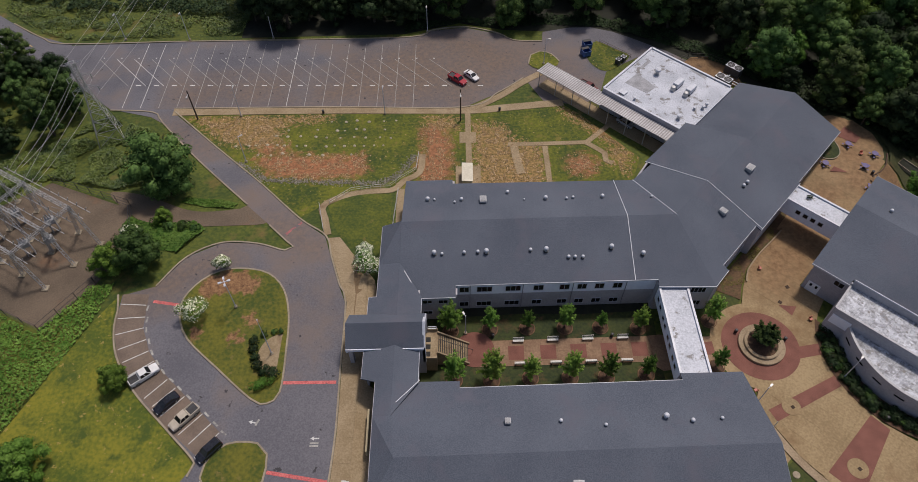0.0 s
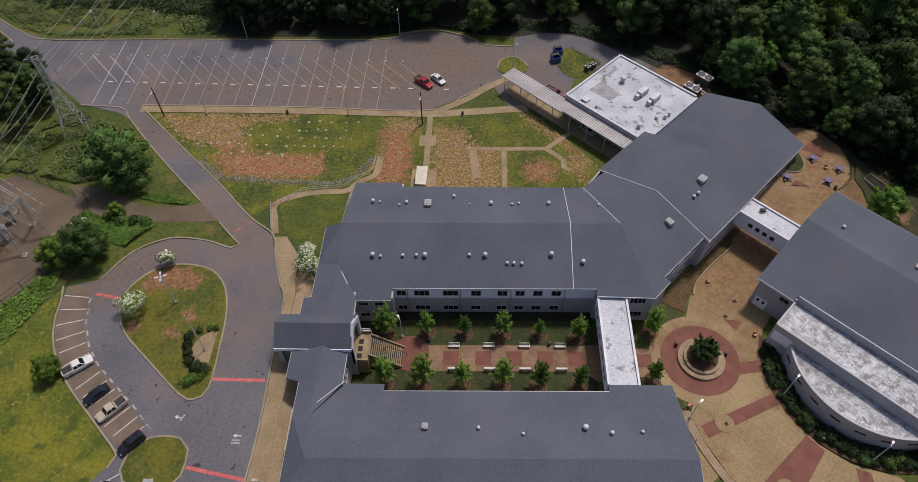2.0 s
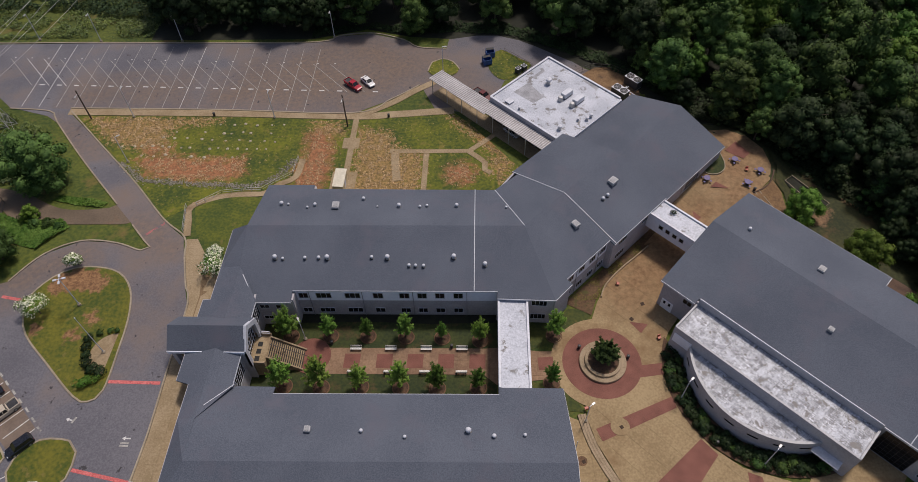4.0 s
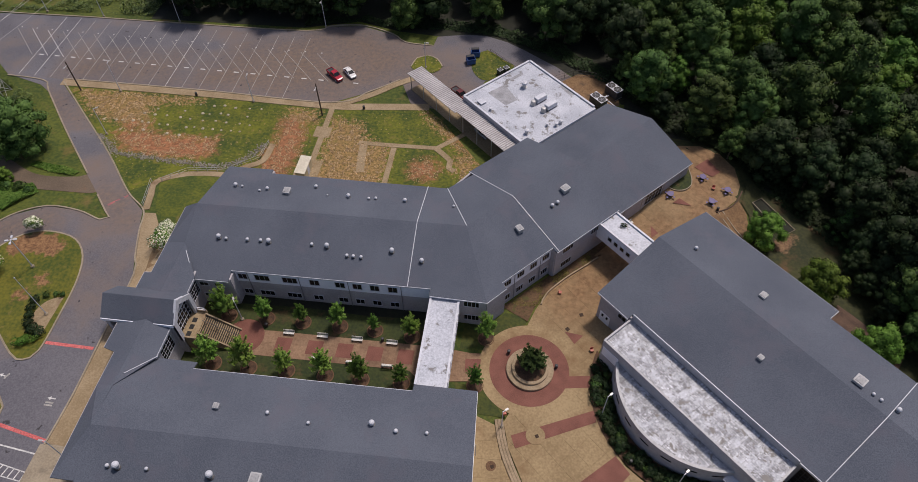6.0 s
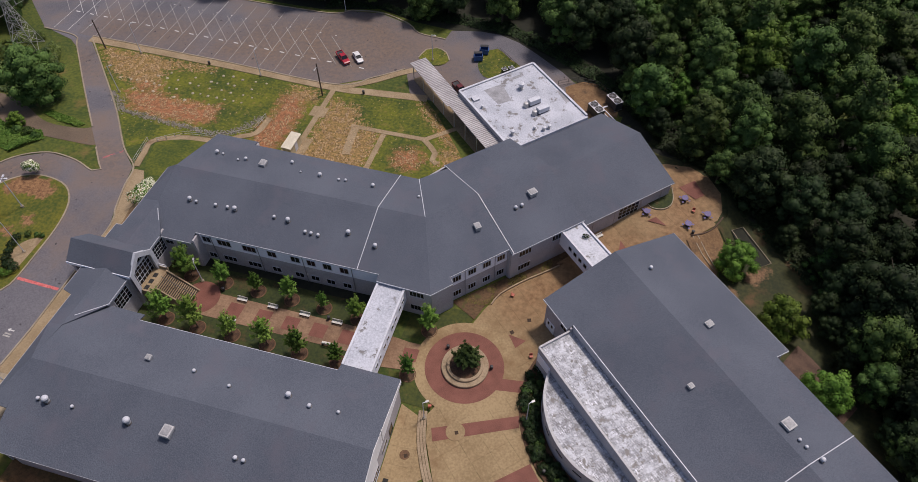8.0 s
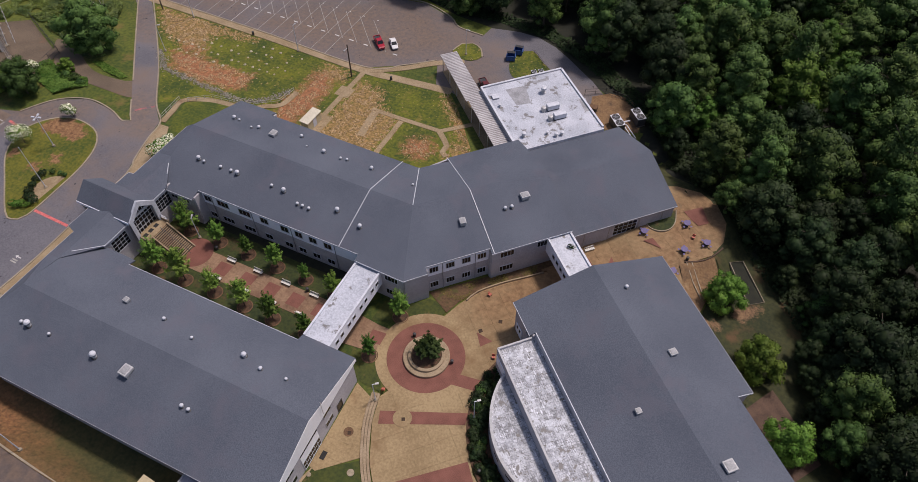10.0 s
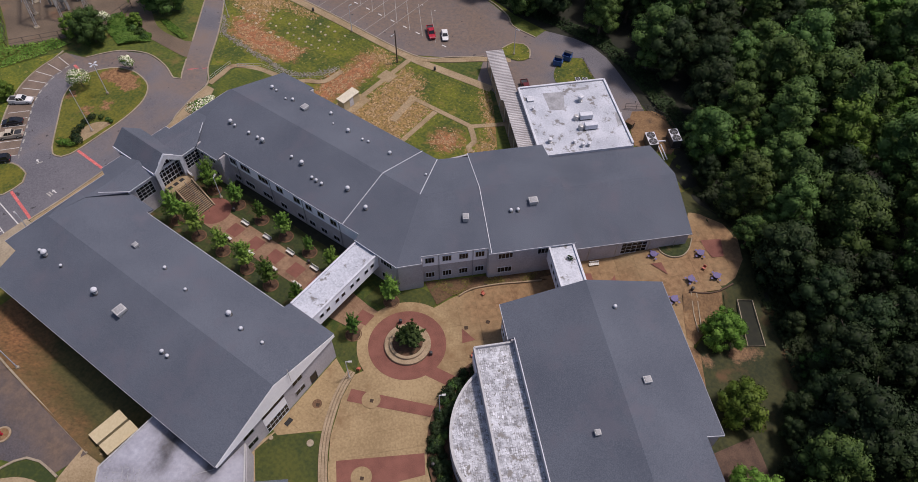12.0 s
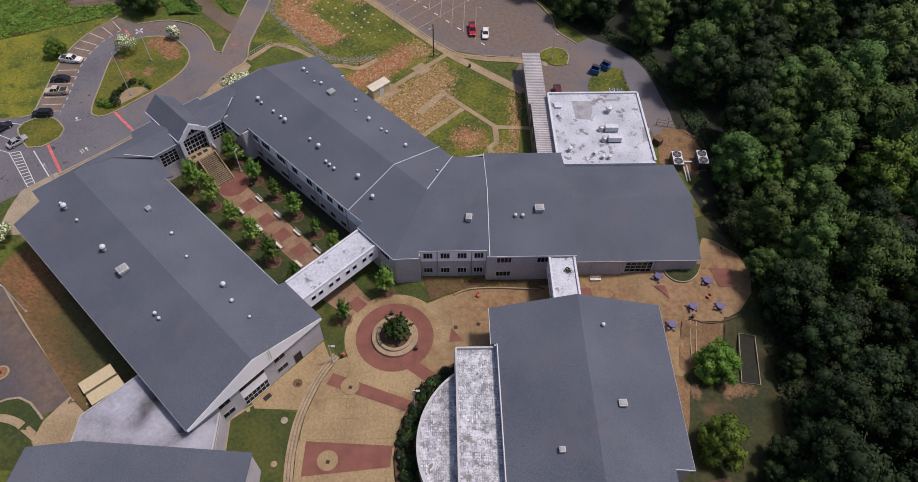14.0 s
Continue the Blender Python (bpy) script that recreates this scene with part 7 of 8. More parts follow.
stripe((-27.1, 26.9), (-17.5, 25.5), 0.14, M_WHITEPAINT)
for a, b in (((-37, 24.5), (-31, 27)), ((-37, 27.6), (-33.4, 30.2)), ((-31.5, 23.5), (-27.5, 25.6))):
    stripe(a, b, 0.13, M_WHITEPAINT)


def arrow(x, y, rz):
    bm = bmesh.new()
    for pts in ([(0, -0.09), (0.7, -0.09), (0.7, 0.09), (0, 0.09)], [(0.0, -0.3), (0.0, 0.3), (-0.5, 0)]):
        f = bm.faces.new([bm.verts.new((*p, 0)) for p in pts])
        f.normal_update()
        if f.normal.z < 0:
            f.normal_flip()
    o = part("arrow", bm, M_WHITEPAINT, paint)
    o.matrix_basis = pose(x, y, land(x, y) + 0.08, 0, 0, rz)


arrow(-28.4, 38.1, -12)
arrow(-19.6, 35.8, 0)
stripe((-27.9, 37.6), (-27.5, 38.5), 0.3, M_FAINTPAINT, name="worn_marking")
for y in (35.15, 34.75):
    stripe((-20.1, y), (-18.9, y), 0.24, M_FAINTPAINT, name="worn_marking")
stripe((-101, 131.6), (-93, 125.4), 0.2, mat("faded_yellow_paint", (0.38, 0.27, 0.08), (0.48, 0.36, 0.14), grain=5, big=1), name="yellow_line")


# ---- roof fittings ----
def roof_z(x, y):
    s, l = (x - 40.7) * UX + (y - 76.8) * UY, -(x - 40.7) * UY + (y - 76.8) * UX
    if y < 46 and x < 42:
        return zb(y - 0.039 * (x - 22))
    if l < -19:
        return zc(s)
    if x < 33.8 and y < 80.5:
        return za(y - 0.036 * (x - 22))
    return ze(l)


def hold_in_view(x, y):
    """A fitting's y, shifted where the skewed roof's height differs, to keep its place in the camera's view."""
    if y < 46 and x < 42:
        return y - 0.8 * (roof_z(x, y) - zb(y))
    if x < 33.8 and 46 < y < 80.5:
        return y - 0.8 * (roof_z(x, y) - za(y))
    return y


def vent(x, y, size, label="round white mushroom vent on the shingle roof"):
    y = hold_in_view(x, y)
    v = thing("roof_vent", label, "roof vent", x, y, roof_z(x, y) - 0.12, rng.uniform(0, 90), "round roof vents")
    size *= 0.80
    r = 0.32 * size
    part("flashing", lathe(bmesh.new(), [(r * 1.15, 0.0), (r * 1.1, 0.16), (r * 0.8, 0.18)], 14), M_DARKMETAL, v, "dark lead flashing")
    part("neck", lathe(bmesh.new(), [(r * 0.74, 0.1), (r * 0.70, 0.46 * size)], 16), M_VENT, v)
    part("louvre_band", lathe(bmesh.new(), [(r * 0.80, 0.44 * size), (r * 0.80, 0.60 * size)], 16), M_DARKMETAL, v, "dark louvre gap")
    part("cap", lathe(bmesh.new(), [(r * 0.7, 0.59 * size), (r * 1.0, 0.58 * size), (r * 1.0, 0.66 * size), (r * 0.80, 0.80 * size), (r * 0.45, 0.88 * size), (r * 0.1, 0.90 * size)], 18), M_TRIM, v, "white domed metal cap")


def box_vent(x, y, w, d, h, rz):
    y = hold_in_view(x, y)
    v = thing("roof_hatch", "boxy white sheet-metal exhaust hood on the roof", "roof vent", x, y, roof_z(x, y) - 0.25, rz, "box roof vents")
    part("curb", boxes((-w * 0.42, -d * 0.42, 0, w * 0.42, d * 0.42, h * 0.6)), M_GALV, v)
    bm = bmesh.new()
    box(bm, -w / 2, -d / 2, h * 0.55, w / 2, d / 2, h)
    bmesh.ops.bevel(bm, geom=bm.edges[:], offset=0.05, segments=1, affect="EDGES")
    part("hood", bm, M_VENT, v)
    part("lid_panel", boxes((-w * 0.36, -d * 0.36, h, w * 0.36, d * 0.36, h + 0.06)), M_GREYLID, v, "raised grey lid panel")
    part("seam_strip", boxes((-0.03, -d / 2 - 0.01, h * 0.56, 0.03, d / 2 + 0.01, h + 0.03)), M_GALV, v)


for x, y, sz in ((-5.1, 73.8, 1.3), (-4.0, 73.8, 0.8), (-0.7, 73.1, 0.8), (0.4, 73.8, 1.1), (8.0, 75.9, 1.1), (10.6, 73.9, 0.6), (14.1, 74.1, 1.3), (17.5, 74.1, 0.9), (18.6, 74.4, 0.9), (23.4, 74.6, 1.2),
                 (-3.8, 63.3, 1.35), (-2.6, 63.2, 0.9), (0.8, 63.4, 1.0), (2.9, 63.5, 1.0), (4.2, 63.5, 1.4), (11.0, 63.8, 1.0), (13.4, 63.8, 1.4), (16.8, 62.7, 1.0), (17.8, 62.7, 1.0), (19.0, 62.7, 1.0), (23.5, 64.2, 1.4), (28.3, 63.2, 1.3), (31.4, 74.6, 0.8),
                 (47.8, 77.6, 1.1), (47.0, 76.8, 1.1), (13.2, 36.0, 1.0), (18.9, 35.4, 0.9), (26.9, 36.7, 1.5), (30.2, 36.1, 1.1), (34.1, 36.5, 0.9), (-4.2, 26.7, 1.0), (-3.0, 26.8, 1.8), (0.8, 27.0, 0.9), (8.9, 27.3, 1.8),
                 (24.3, 27.1, 1.1), (25.4, 27.1, 1.0), (69.1, 71.1, 1.1), (90.2, 49.9, 0.9), (91.0, 49.2, 0.9), (92.9, 48.1, 1.3)):
    vent(x, y, sz)
for x, y, w, d, h, rz in ((3.9, 73.5, 1.1, 1.3, 1.0, 0), (42.3, 71.2, 1.0, 1.2, 1.0, 40), (48.8, 80.3, 1.2, 1.45, 1.0, -42), (6.3, 35.8, 0.8, 0.8, 0.9, 0), (14.6, 27.5, 1.4, 1.6, 1.1, 0), (78.2, 63.9, 1.0, 1.1, 0.8, -42), (76.8, 53.7, 0.8, 0.8, 0.7, -42), (88.8, 51.5, 1.5, 1.5, 1.0, -42)):
    box_vent(x, y, w, d, h, rz)


def fan_unit(x, y, z, rz, w, d, h, fans, label, group):
    u = thing("condenser_unit", label, "air conditioner", x, y, z, rz, group)
    bm = bmesh.new()
    box(bm, -w / 2, -d / 2, 0.1, w / 2, d / 2, h)
    bmesh.ops.bevel(bm, geom=bm.edges[:], offset=0.04, segments=1, affect="EDGES")
    part("casing", bm, M_COIL, u, "dark finned coil sides")
    part("top_panel", boxes((-w / 2 - 0.02, -d / 2 - 0.02, h - 0.03, w / 2 + 0.02, d / 2 + 0.02, h + 0.02)), M_TRIM, u)
    part("base_rail", boxes((-w / 2, -d / 2, 0, w / 2, -d / 2 + 0.1, 0.1), (-w / 2, d / 2 - 0.1, 0, w / 2, d / 2, 0.1)), M_GALV, u)
    for k in range(fans):
        cy = 0 if fans == 1 else (k - (fans - 1) / 2) * d / fans
        r = min(w, d / fans) * 0.47
        part("fan_well", lathe(bmesh.new(), [(r, h - 0.02), (r, h + 0.08), (r * 0.93, h + 0.08), (r * 0.93, h + 0.03), (0.02, h + 0.03)], 22, 0, cy), M_DARKMETAL, u)
        bm = bmesh.new()
        for j in range(5):
            a = j * math.tau / 5
            bar(bm, (0, cy, h + 0.06), (r * 0.85 * math.cos(a), cy + r * 0.85 * math.sin(a), h + 0.055), 0.10, 0.015)
        part("fan_blades", bm, M_PIPE, u)


for x, y in ((54.3, 112.8), (57.3, 116.3)):
    fan_unit(x, y, 0.1, 45, 1.75, 3.3, 1.9, 2, "large condenser with two round fans on a concrete pad", "ground condensers")
rp = thing("refrigerant_pipes", "white insulated pipe run between the condensers", "pipes", 0, 0, 0)
for a, b in (((55.3, 113.9, 0.9), (56.3, 114.9, 0.9)), ((55.0, 114.2, 0.6), (56.0, 115.2, 0.6)), ((55.7, 113.3, 0.5), (58.4, 110.6, 0.5)), ((56.0, 113.6, 0.8), (58.8, 110.8, 0.8))):
    bm = bmesh.new()
    bar(bm, a, b, 0.16)
    part("pipe", bm, M_TRIM, rp)
    bm = bmesh.new()
    bar(bm, (*b[:2], 0), (b[0], b[1], b[2] - 0.07), 0.08)
    part("support", bm, M_DARKMETAL, rp)
for x, y in ((33.8, 119.7), (35.0, 120.6)):
    fan_unit(x, y, 0.1, 45, 1.0, 1.0, 1.2, 1, "small condenser with one fan behind the kitchen", "small condensers")
for x, y in ((42.3, 106.2), (44.4, 104.5)):
    u = thing("rooftop_unit", "long white rooftop exhaust unit with round fan", "air conditioner", x, y, 4.76, 47, "rooftop units")
    bm = bmesh.new()
    box(bm, -0.3, -0.55, 0.2, 2.1, 0.55, 1.2)
    bmesh.ops.bevel(bm, geom=bm.edges[:], offset=0.05, segments=1, affect="EDGES")
    part("casing", bm, M_TRIM, u)
    part("leg_rail", boxes((-0.3, -0.5, 0, 2.1, -0.4, 0.2), (-0.3, 0.4, 0, 2.1, 0.5, 0.2)), M_DARKMETAL, u)
    part("fan_housing", lathe(bmesh.new(), [(0.5, 0.0), (0.5, 0.6), (0.42, 0.95), (0.3, 1.0)], 18, -0.95, 0), M_GALV, u)
for x, y, sz in ((33.8, 102.8, 0.7), (39.5, 110.4, 1.5), (41.2, 97.4, 1.1), (44.7, 100.0, 0.7), (46.4, 100.2, 0.9), (47.2, 101.0, 0.9)):
    v = thing("roof_vent", "galvanised vent standing on the white membrane roof", "roof vent", x, y, 4.76, 0, "kitchen vents")
    r = 0.34 * sz
    part("neck", lathe(bmesh.new(), [(r, 0), (r, 0.15), (r * 0.7, 0.2), (r * 0.7, 0.7 * sz)], 14), M_GALV, v)
    part("cap", lathe(bmesh.new(), [(r * 0.8, 0.6 * sz), (r * 1.15, 0.62 * sz), (r * 1.1, 0.85 * sz), (r * 0.4, 0.95 * sz)], 16), M_TRIM, v)
o = thing("roof_skylight", "small square white roof hatch on the membrane", "roof hatch", 31.9, 104.8, 4.76, 45)
part("curb", boxes((-0.6, -0.6, 0, 0.6, 0.6, 0.25)), M_GALV, o)
part("lid", boxes((-0.66, -0.66, 0.25, 0.66, 0.66, 0.34)), M_TRIM, o)


# ---- street furniture ----
def lamp_post(x, y, h, rz=0.0, heads=1, material=None, label="tall pale street lamp with a small head", lift=0.0, cat="street lamp"):
    p = thing("street_lamp", label, cat, x, y, land(x, y) + lift, rz, "street lamps")
    part("base", lathe(bmesh.new(), [(0.28, 0), (0.28, 0.35), (0.2, 0.4)], 14), M_KERB, p)
    part("pole", tube(bmesh.new(), 0, 0, 0.3, h, 0.085, 0.055, 10), material or M_TRIM, p)
    for k in range(heads):
        m = Matrix.Rotation(k * math.tau / max(heads, 1), 4, "Z")
        bm = bmesh.new()
        box(bm, -0.04, -0.04, h - 0.1, 0.6, 0.04, h - 0.02, m)
        part("arm", bm, material or M_TRIM, p)
        bm = bmesh.new()
        box(bm, 0.4, -0.14, h - 0.12, 0.9, 0.14, h + 0.03, m)
        part("lamp_head", bm, M_TRIM if heads > 1 else M_GALV, p)


for x, y, h, rz, n in ((-73.3, 127.9, 6.8, -90, 1), (-59.2, 127.8, 7.2, -90, 1), (-40.9, 128.4, 7.0, -90, 1), (-7.0, 130.8, 6.8, -90, 1), (-43.2, 103.3, 7.2, 90, 1), (-39.7, 90.4, 6.5, 40, 1), (-14.7, 104.0, 6.5, 90, 1), (18.0, 119.6, 6.4, 0, 1),
                       (57.0, 46.4, 5.8, 45, 1), (43.2, 42.5, 5.0, 40, 1), (66.7, 37.1, 6.0, 50, 1), (1.0, 54.0, 5.2, 120, 1), (6.1, 13.6, 7.0, 200, 1), (-13.5, 28.2, 6.0, 180, 1)):
    lamp_post(x, y, h, rz, n)
lamp_post(-34.2, 56.6, 7.0, 20, 4, label="tall light mast with four white floodlights", lift=0.15)
fp = thing("flagpole", "tall white flagpole without a flag", "flagpole", -27.4, 48.6, 3.6)
part("base", lathe(bmesh.new(), [(0.3, 0), (0.3, 0.15), (0.12, 0.3)], 14), M_KERB, fp)
part("pole", tube(bmesh.new(), 0, 0, 0.2, 9.4, 0.075, 0.035, 10), M_TRIM, fp)
part("ball", lathe(bmesh.new(), [(0.03, 9.4), (0.1, 9.47), (0.1, 9.53), (0.03, 9.6)], 10), M_TRIM, fp)
for x, y, h in ((-51.6, 102.4, 7.3), (0.3, 102.0, 8.0)):
    p = thing("utility_pole", "dark creosoted wooden utility pole", "utility pole", x, y, land(x, y), 0, "utility poles")
    part("pole", tube(bmesh.new(), 0, 0, -0.3, h, 0.16, 0.11, 10), M_WOOD, p)
    part("lamp_arm", boxes((-0.05, -0.9, h - 0.8, 0.05, 0, h - 0.72), (-0.13, -1.3, h - 0.85, 0.13, -0.8, h - 0.68)), M_GALV, p)


def bench(x, y, rz):
    b = thing("bench", "white slatted park bench on the courtyard walk", "bench", x, y, 0.1, rz, "courtyard benches")
    for k in range(4):
        part("seat_slat", boxes((-0.85, -0.24 + k * 0.12, 0.43, 0.85, -0.15 + k * 0.12, 0.47)), M_BENCH, b)
    for k in range(3):
        part("back_slat", boxes((-0.85, 0.24, 0.56 + k * 0.13, 0.85, 0.28, 0.65 + k * 0.13)), M_BENCH, b)
    for s in (-0.7, 0.7):
        part("leg", boxes((s - 0.05, -0.22, 0, s + 0.05, -0.14, 0.43), (s - 0.05, 0.2, 0, s + 0.05, 0.28, 0.9), (s - 0.05, -0.22, 0.39, s + 0.05, 0.28, 0.43)), M_DARKMETAL, b)


for x in (9.1, 14.4, 19.8, 25.2):
    bench(*skew(x, 53.0), 2)
for x in (9.2, 14.6, 19.9, 25.3):
    bench(*skew(x, 49.1), 182)
bench(60.6, 82.0, 47)


def bin_(x, y, z=0.1):
    b = thing("litter_bin", "dark metal litter bin on the paving", "litter bin", x, y, z, 0, "litter bins")
    b.scale = (0.8, 0.8, 0.8)
    part("body", lathe(bmesh.new(), [(0.27, 0), (0.3, 0.08), (0.3, 0.82), (0.27, 0.85)], 16), M_DARKMETAL, b)
    part("lid", lathe(bmesh.new(), [(0.32, 0.85), (0.32, 0.92), (0.2, 1.0), (0.1, 1.02)], 16), M_DARKMETAL, b)


for x, y, z in ((50.1, 52.8, 0.12), (42.9, 54.2, 0.12), (61.0, 40.0, 0.1), (23.6, 53.5, 0.1), (5.2, 53.4, 0.1), (75.6, 86.9, 0.95), (8.1, 105.0, 0.1), (-27.0, 104.2, 0.1)):
    bin_(x, y, z)
for x, y, rz in ((55.2, 56.4, 20), (43.4, 44.3, 200), (49.8, 66.2, 80), (75.2, 91.8, 0)):
    c = thing("plastic_chair", "small faded red plastic seat on the plaza", "chair", x, y, land(x, y) + 0.09, rz, "red seats")
    part("seat", boxes((-0.25, -0.25, 0.36, 0.25, 0.25, 0.42)), M_ORANGE, c)
    part("backrest", boxes((-0.25, 0.2, 0.42, 0.25, 0.26, 0.85)), M_ORANGE, c)
    for a, b in ((-0.2, -0.2), (0.2, -0.2), (-0.2, 0.2), (0.2, 0.2)):
        part("leg", boxes((a - 0.03, b - 0.03, 0, a + 0.03, b + 0.03, 0.36)), M_ORANGE, c)


def picnic(x, y, rz):
    t = thing("picnic_table", "round purple steel picnic table with attached seats", "table", x, y, land(x, y) + 0.09, rz, "terrace tables")
    part("tabletop", lathe(bmesh.new(), [(0.56, 0.71), (0.6, 0.73), (0.6, 0.76), (0.56, 0.78)], 26), M_PURPLE, t)
    part("pedestal", lathe(bmesh.new(), [(0.35, 0), (0.3, 0.05), (0.07, 0.1), (0.07, 0.71)], 12), M_DARKMETAL, t)
    for k in range(4):
        a = radians(90 * k + 45)
        cx, cy = 0.86 * math.cos(a), 0.86 * math.sin(a)
        part("seat", lathe(bmesh.new(), [(0.17, 0.42), (0.19, 0.44), (0.19, 0.47), (0.16, 0.48)], 16, cx, cy), M_PURPLE, t)
        bm = bmesh.new()
        bar(bm, (0, 0, 0.22), (cx, cy, 0.42), 0.06)
        part("seat_arm", bm, M_DARKMETAL, t)


for x, y, rz in ((67.5, 89.0, 10), (73.4, 94.0, 30), (74.6, 88.3, 60), (77.5, 91.4, 20), (74.2, 83.6, 45)):
    picnic(x, y, rz)

hy = thing("fire_hydrant", "red fire hydrant in a round bed of bare orange soil", "fire hydrant", 13.9, 6.9, land(13.9, 6.9) + 0.05)
part("pad", lathe(bmesh.new(), [(1.15, 0), (1.15, 0.14), (1.1, 0.17), (0.9, 0.17), (0.88, 0.12)], 28), M_STONE, hy)
part("soil", lathe(bmesh.new(), [(0.9, 0.02), (0.9, 0.13), (0.5, 0.155), (0.1, 0.16)], 24), M_YARDCLAY, hy, "bare orange soil inside the kerb ring")
part("barrel", lathe(bmesh.new(), [(0.2, 0.15), (0.2, 0.22), (0.14, 0.24), (0.14, 0.7), (0.19, 0.74), (0.19, 0.8), (0.1, 0.92), (0.03, 0.96)], 14), M_CARRED, hy)
part("nozzle", boxes((-0.26, -0.06, 0.5, 0.26, 0.06, 0.62)), M_CARRED, hy)
dm = tagged(part("door_mat", boxes((-0.35, -0.6, 0, 0.35, 0.6, 0.03)), M_RUBBER), "black rubber mat before the gable doors", "mat")
dm.matrix_world = pose(41.2, 32.3, 0.115, 0, 0, 4)
# small shed
sh = thing("utility_shed", "small cream metal shed with a shallow roof", "shed", 1.5, 86.1, 0.12)
part("body", boxes((-0.85, -2.1, 0, 0.85, 2.1, 2.2)), M_CREAM, sh)
bm = bmesh.new()
slab(bm, [(-1.0, -2.25, 2.3), (1.0, -2.25, 2.2), (1.0, 2.25, 2.2), (-1.0, 2.25, 2.3)], 0.1)
part("roof", bm, M_SHEDROOF, sh, "cream metal roof panel")
part("door", boxes((0.85, -0.5, 0.05, 0.89, 0.5, 2.0)), M_TRIM, sh)
for x in (24.2, 26.6):
    c = thing("storage_container", "long cream storage container with ribbed sides", "container", x, 16.3, 1.0, -2, "storage containers")
    part("body", boxes((-0.95, -2.3, 0, 0.95, 2.3, 2.3)), M_CREAM, c)
    part("roof", boxes((-1.0, -2.35, 2.3, 1.0, 2.35, 2.4)), M_CREAM, c)
    for k in range(9):
        part("rib", boxes((-0.99, -2.2 + k * 0.53, 0.1, 0.99, -2.1 + k * 0.53, 2.25)), M_CREAM, c)

# dumpsters
for x, y, rz in ((27.2, 122.6, 20), (27.8, 125.2, 12)):
    d = thing("dumpster", "blue steel dumpster with open dark top", "dumpster", x, y, 0.08, rz, "dumpsters")
    bm = bmesh.new()
    for r in ((-0.9, -0.8, 0.15, 0.9, -0.72, 1.3), (-0.9, 0.72, 0.15, 0.9, 0.8, 1.5), (-0.9, -0.72, 0.15, -0.82, 0.72, 1.4), (0.82, -0.72, 0.15, 0.9, 0.72, 1.4), (-0.82, -0.72, 0.15, 0.82, 0.72, 0.25)):
        box(bm, *r)
    part("body", bm, M_BLUE, d)
    part("side_pocket", boxes((-1.02, -0.5, 0.7, -0.9, 0.5, 0.95)), M_BLUE, d)
    part("side_pocket", boxes((0.9, -0.5, 0.7, 1.02, 0.5, 0.95)), M_BLUE, d)
    part("lid", boxes((-0.85, 0.1, 1.46, 0.85, 0.82, 1.52)), M_DARKMETAL, d)
gen = thing("grease_bin", "dark green steel grease bin on a pad", "bin", 48.6, 115.0, 0.1, 0)
part("body", boxes((-0.75, -0.6, 0.1, 0.75, 0.6, 1.2)), M_DARKMETAL, gen)
part("lid", boxes((-0.8, -0.65, 1.2, 0.8, 0.65, 1.3)), M_RIM, gen)


def fence(pts, h, label, material, gap=2.4):
    f = thing("fence", label, "fence", 0, 0, 0)
    for a, b in zip(pts, pts[1:]):
        n = max(1, round(math.dist(a, b) / gap))
        for k in range(n + 1):
            x, y = a[0] + (b[0] - a[0]) * k / n, a[1] + (b[1] - a[1]) * k / n
            bm = bmesh.new()
            bar(bm, (x, y, land(x, y)), (x, y, land(x, y) + h), 0.07)
            part("post", bm, material, f)
        for z in (0.5, 1.0) if h < 1.3 else (0.15, 0.55, 1.0):
            bm = bmesh.new()
            for k in range(n):
                p, q = [(a[0] + (b[0] - a[0]) * j / n, a[1] + (b[1] - a[1]) * j / n) for j in (k, k + 1)]
                bar(bm, (*p, land(*p) + h * z), (*q, land(*q) + h * z), 0.045)
            part("rail", bm, material, f)


fence([(-22.6, 78.8), (-19.2, 82.2), (-12.4, 83.6), (-10.6, 86.0), (-7.9, 88.6), (-7.6, 92.7)], 1.0, "low pale metal handrail along a bent path", M_GALV, 1.6)
fence([(-24.3, 78.4), (-22.7, 72.0)], 1.0, "low pale metal handrail along a bent path", M_GALV, 1.6)
fence([(-10.9, 83.0), (-11.4, 72)], 1.0, "low pale metal handrail beside the wall", M_GALV, 1.6)
fence([(-73.5, 84.8), (-57, 78.0), (-53.6, 68.6), (-57.1, 60.9), (-62.7, 52.3), (-72, 56.6), (-82, 60.6)], 2.0, "chain-link fence posts and rails round the substation", M_DARKMETAL, 3.0)
fence([(45.4, 119.0), (49, 121.4), (53.4, 121.0), (57, 118.4)], 1.5, "dark chain-link fence behind the kitchen yard", M_DARKMETAL, 2.4)
fence([(30.8, 127.0), (36.8, 121.8)], 0.8, "low timber rail beside the small lawn", M_WOOD, 2.0)

# rocks on the lawn
ROCKS = []
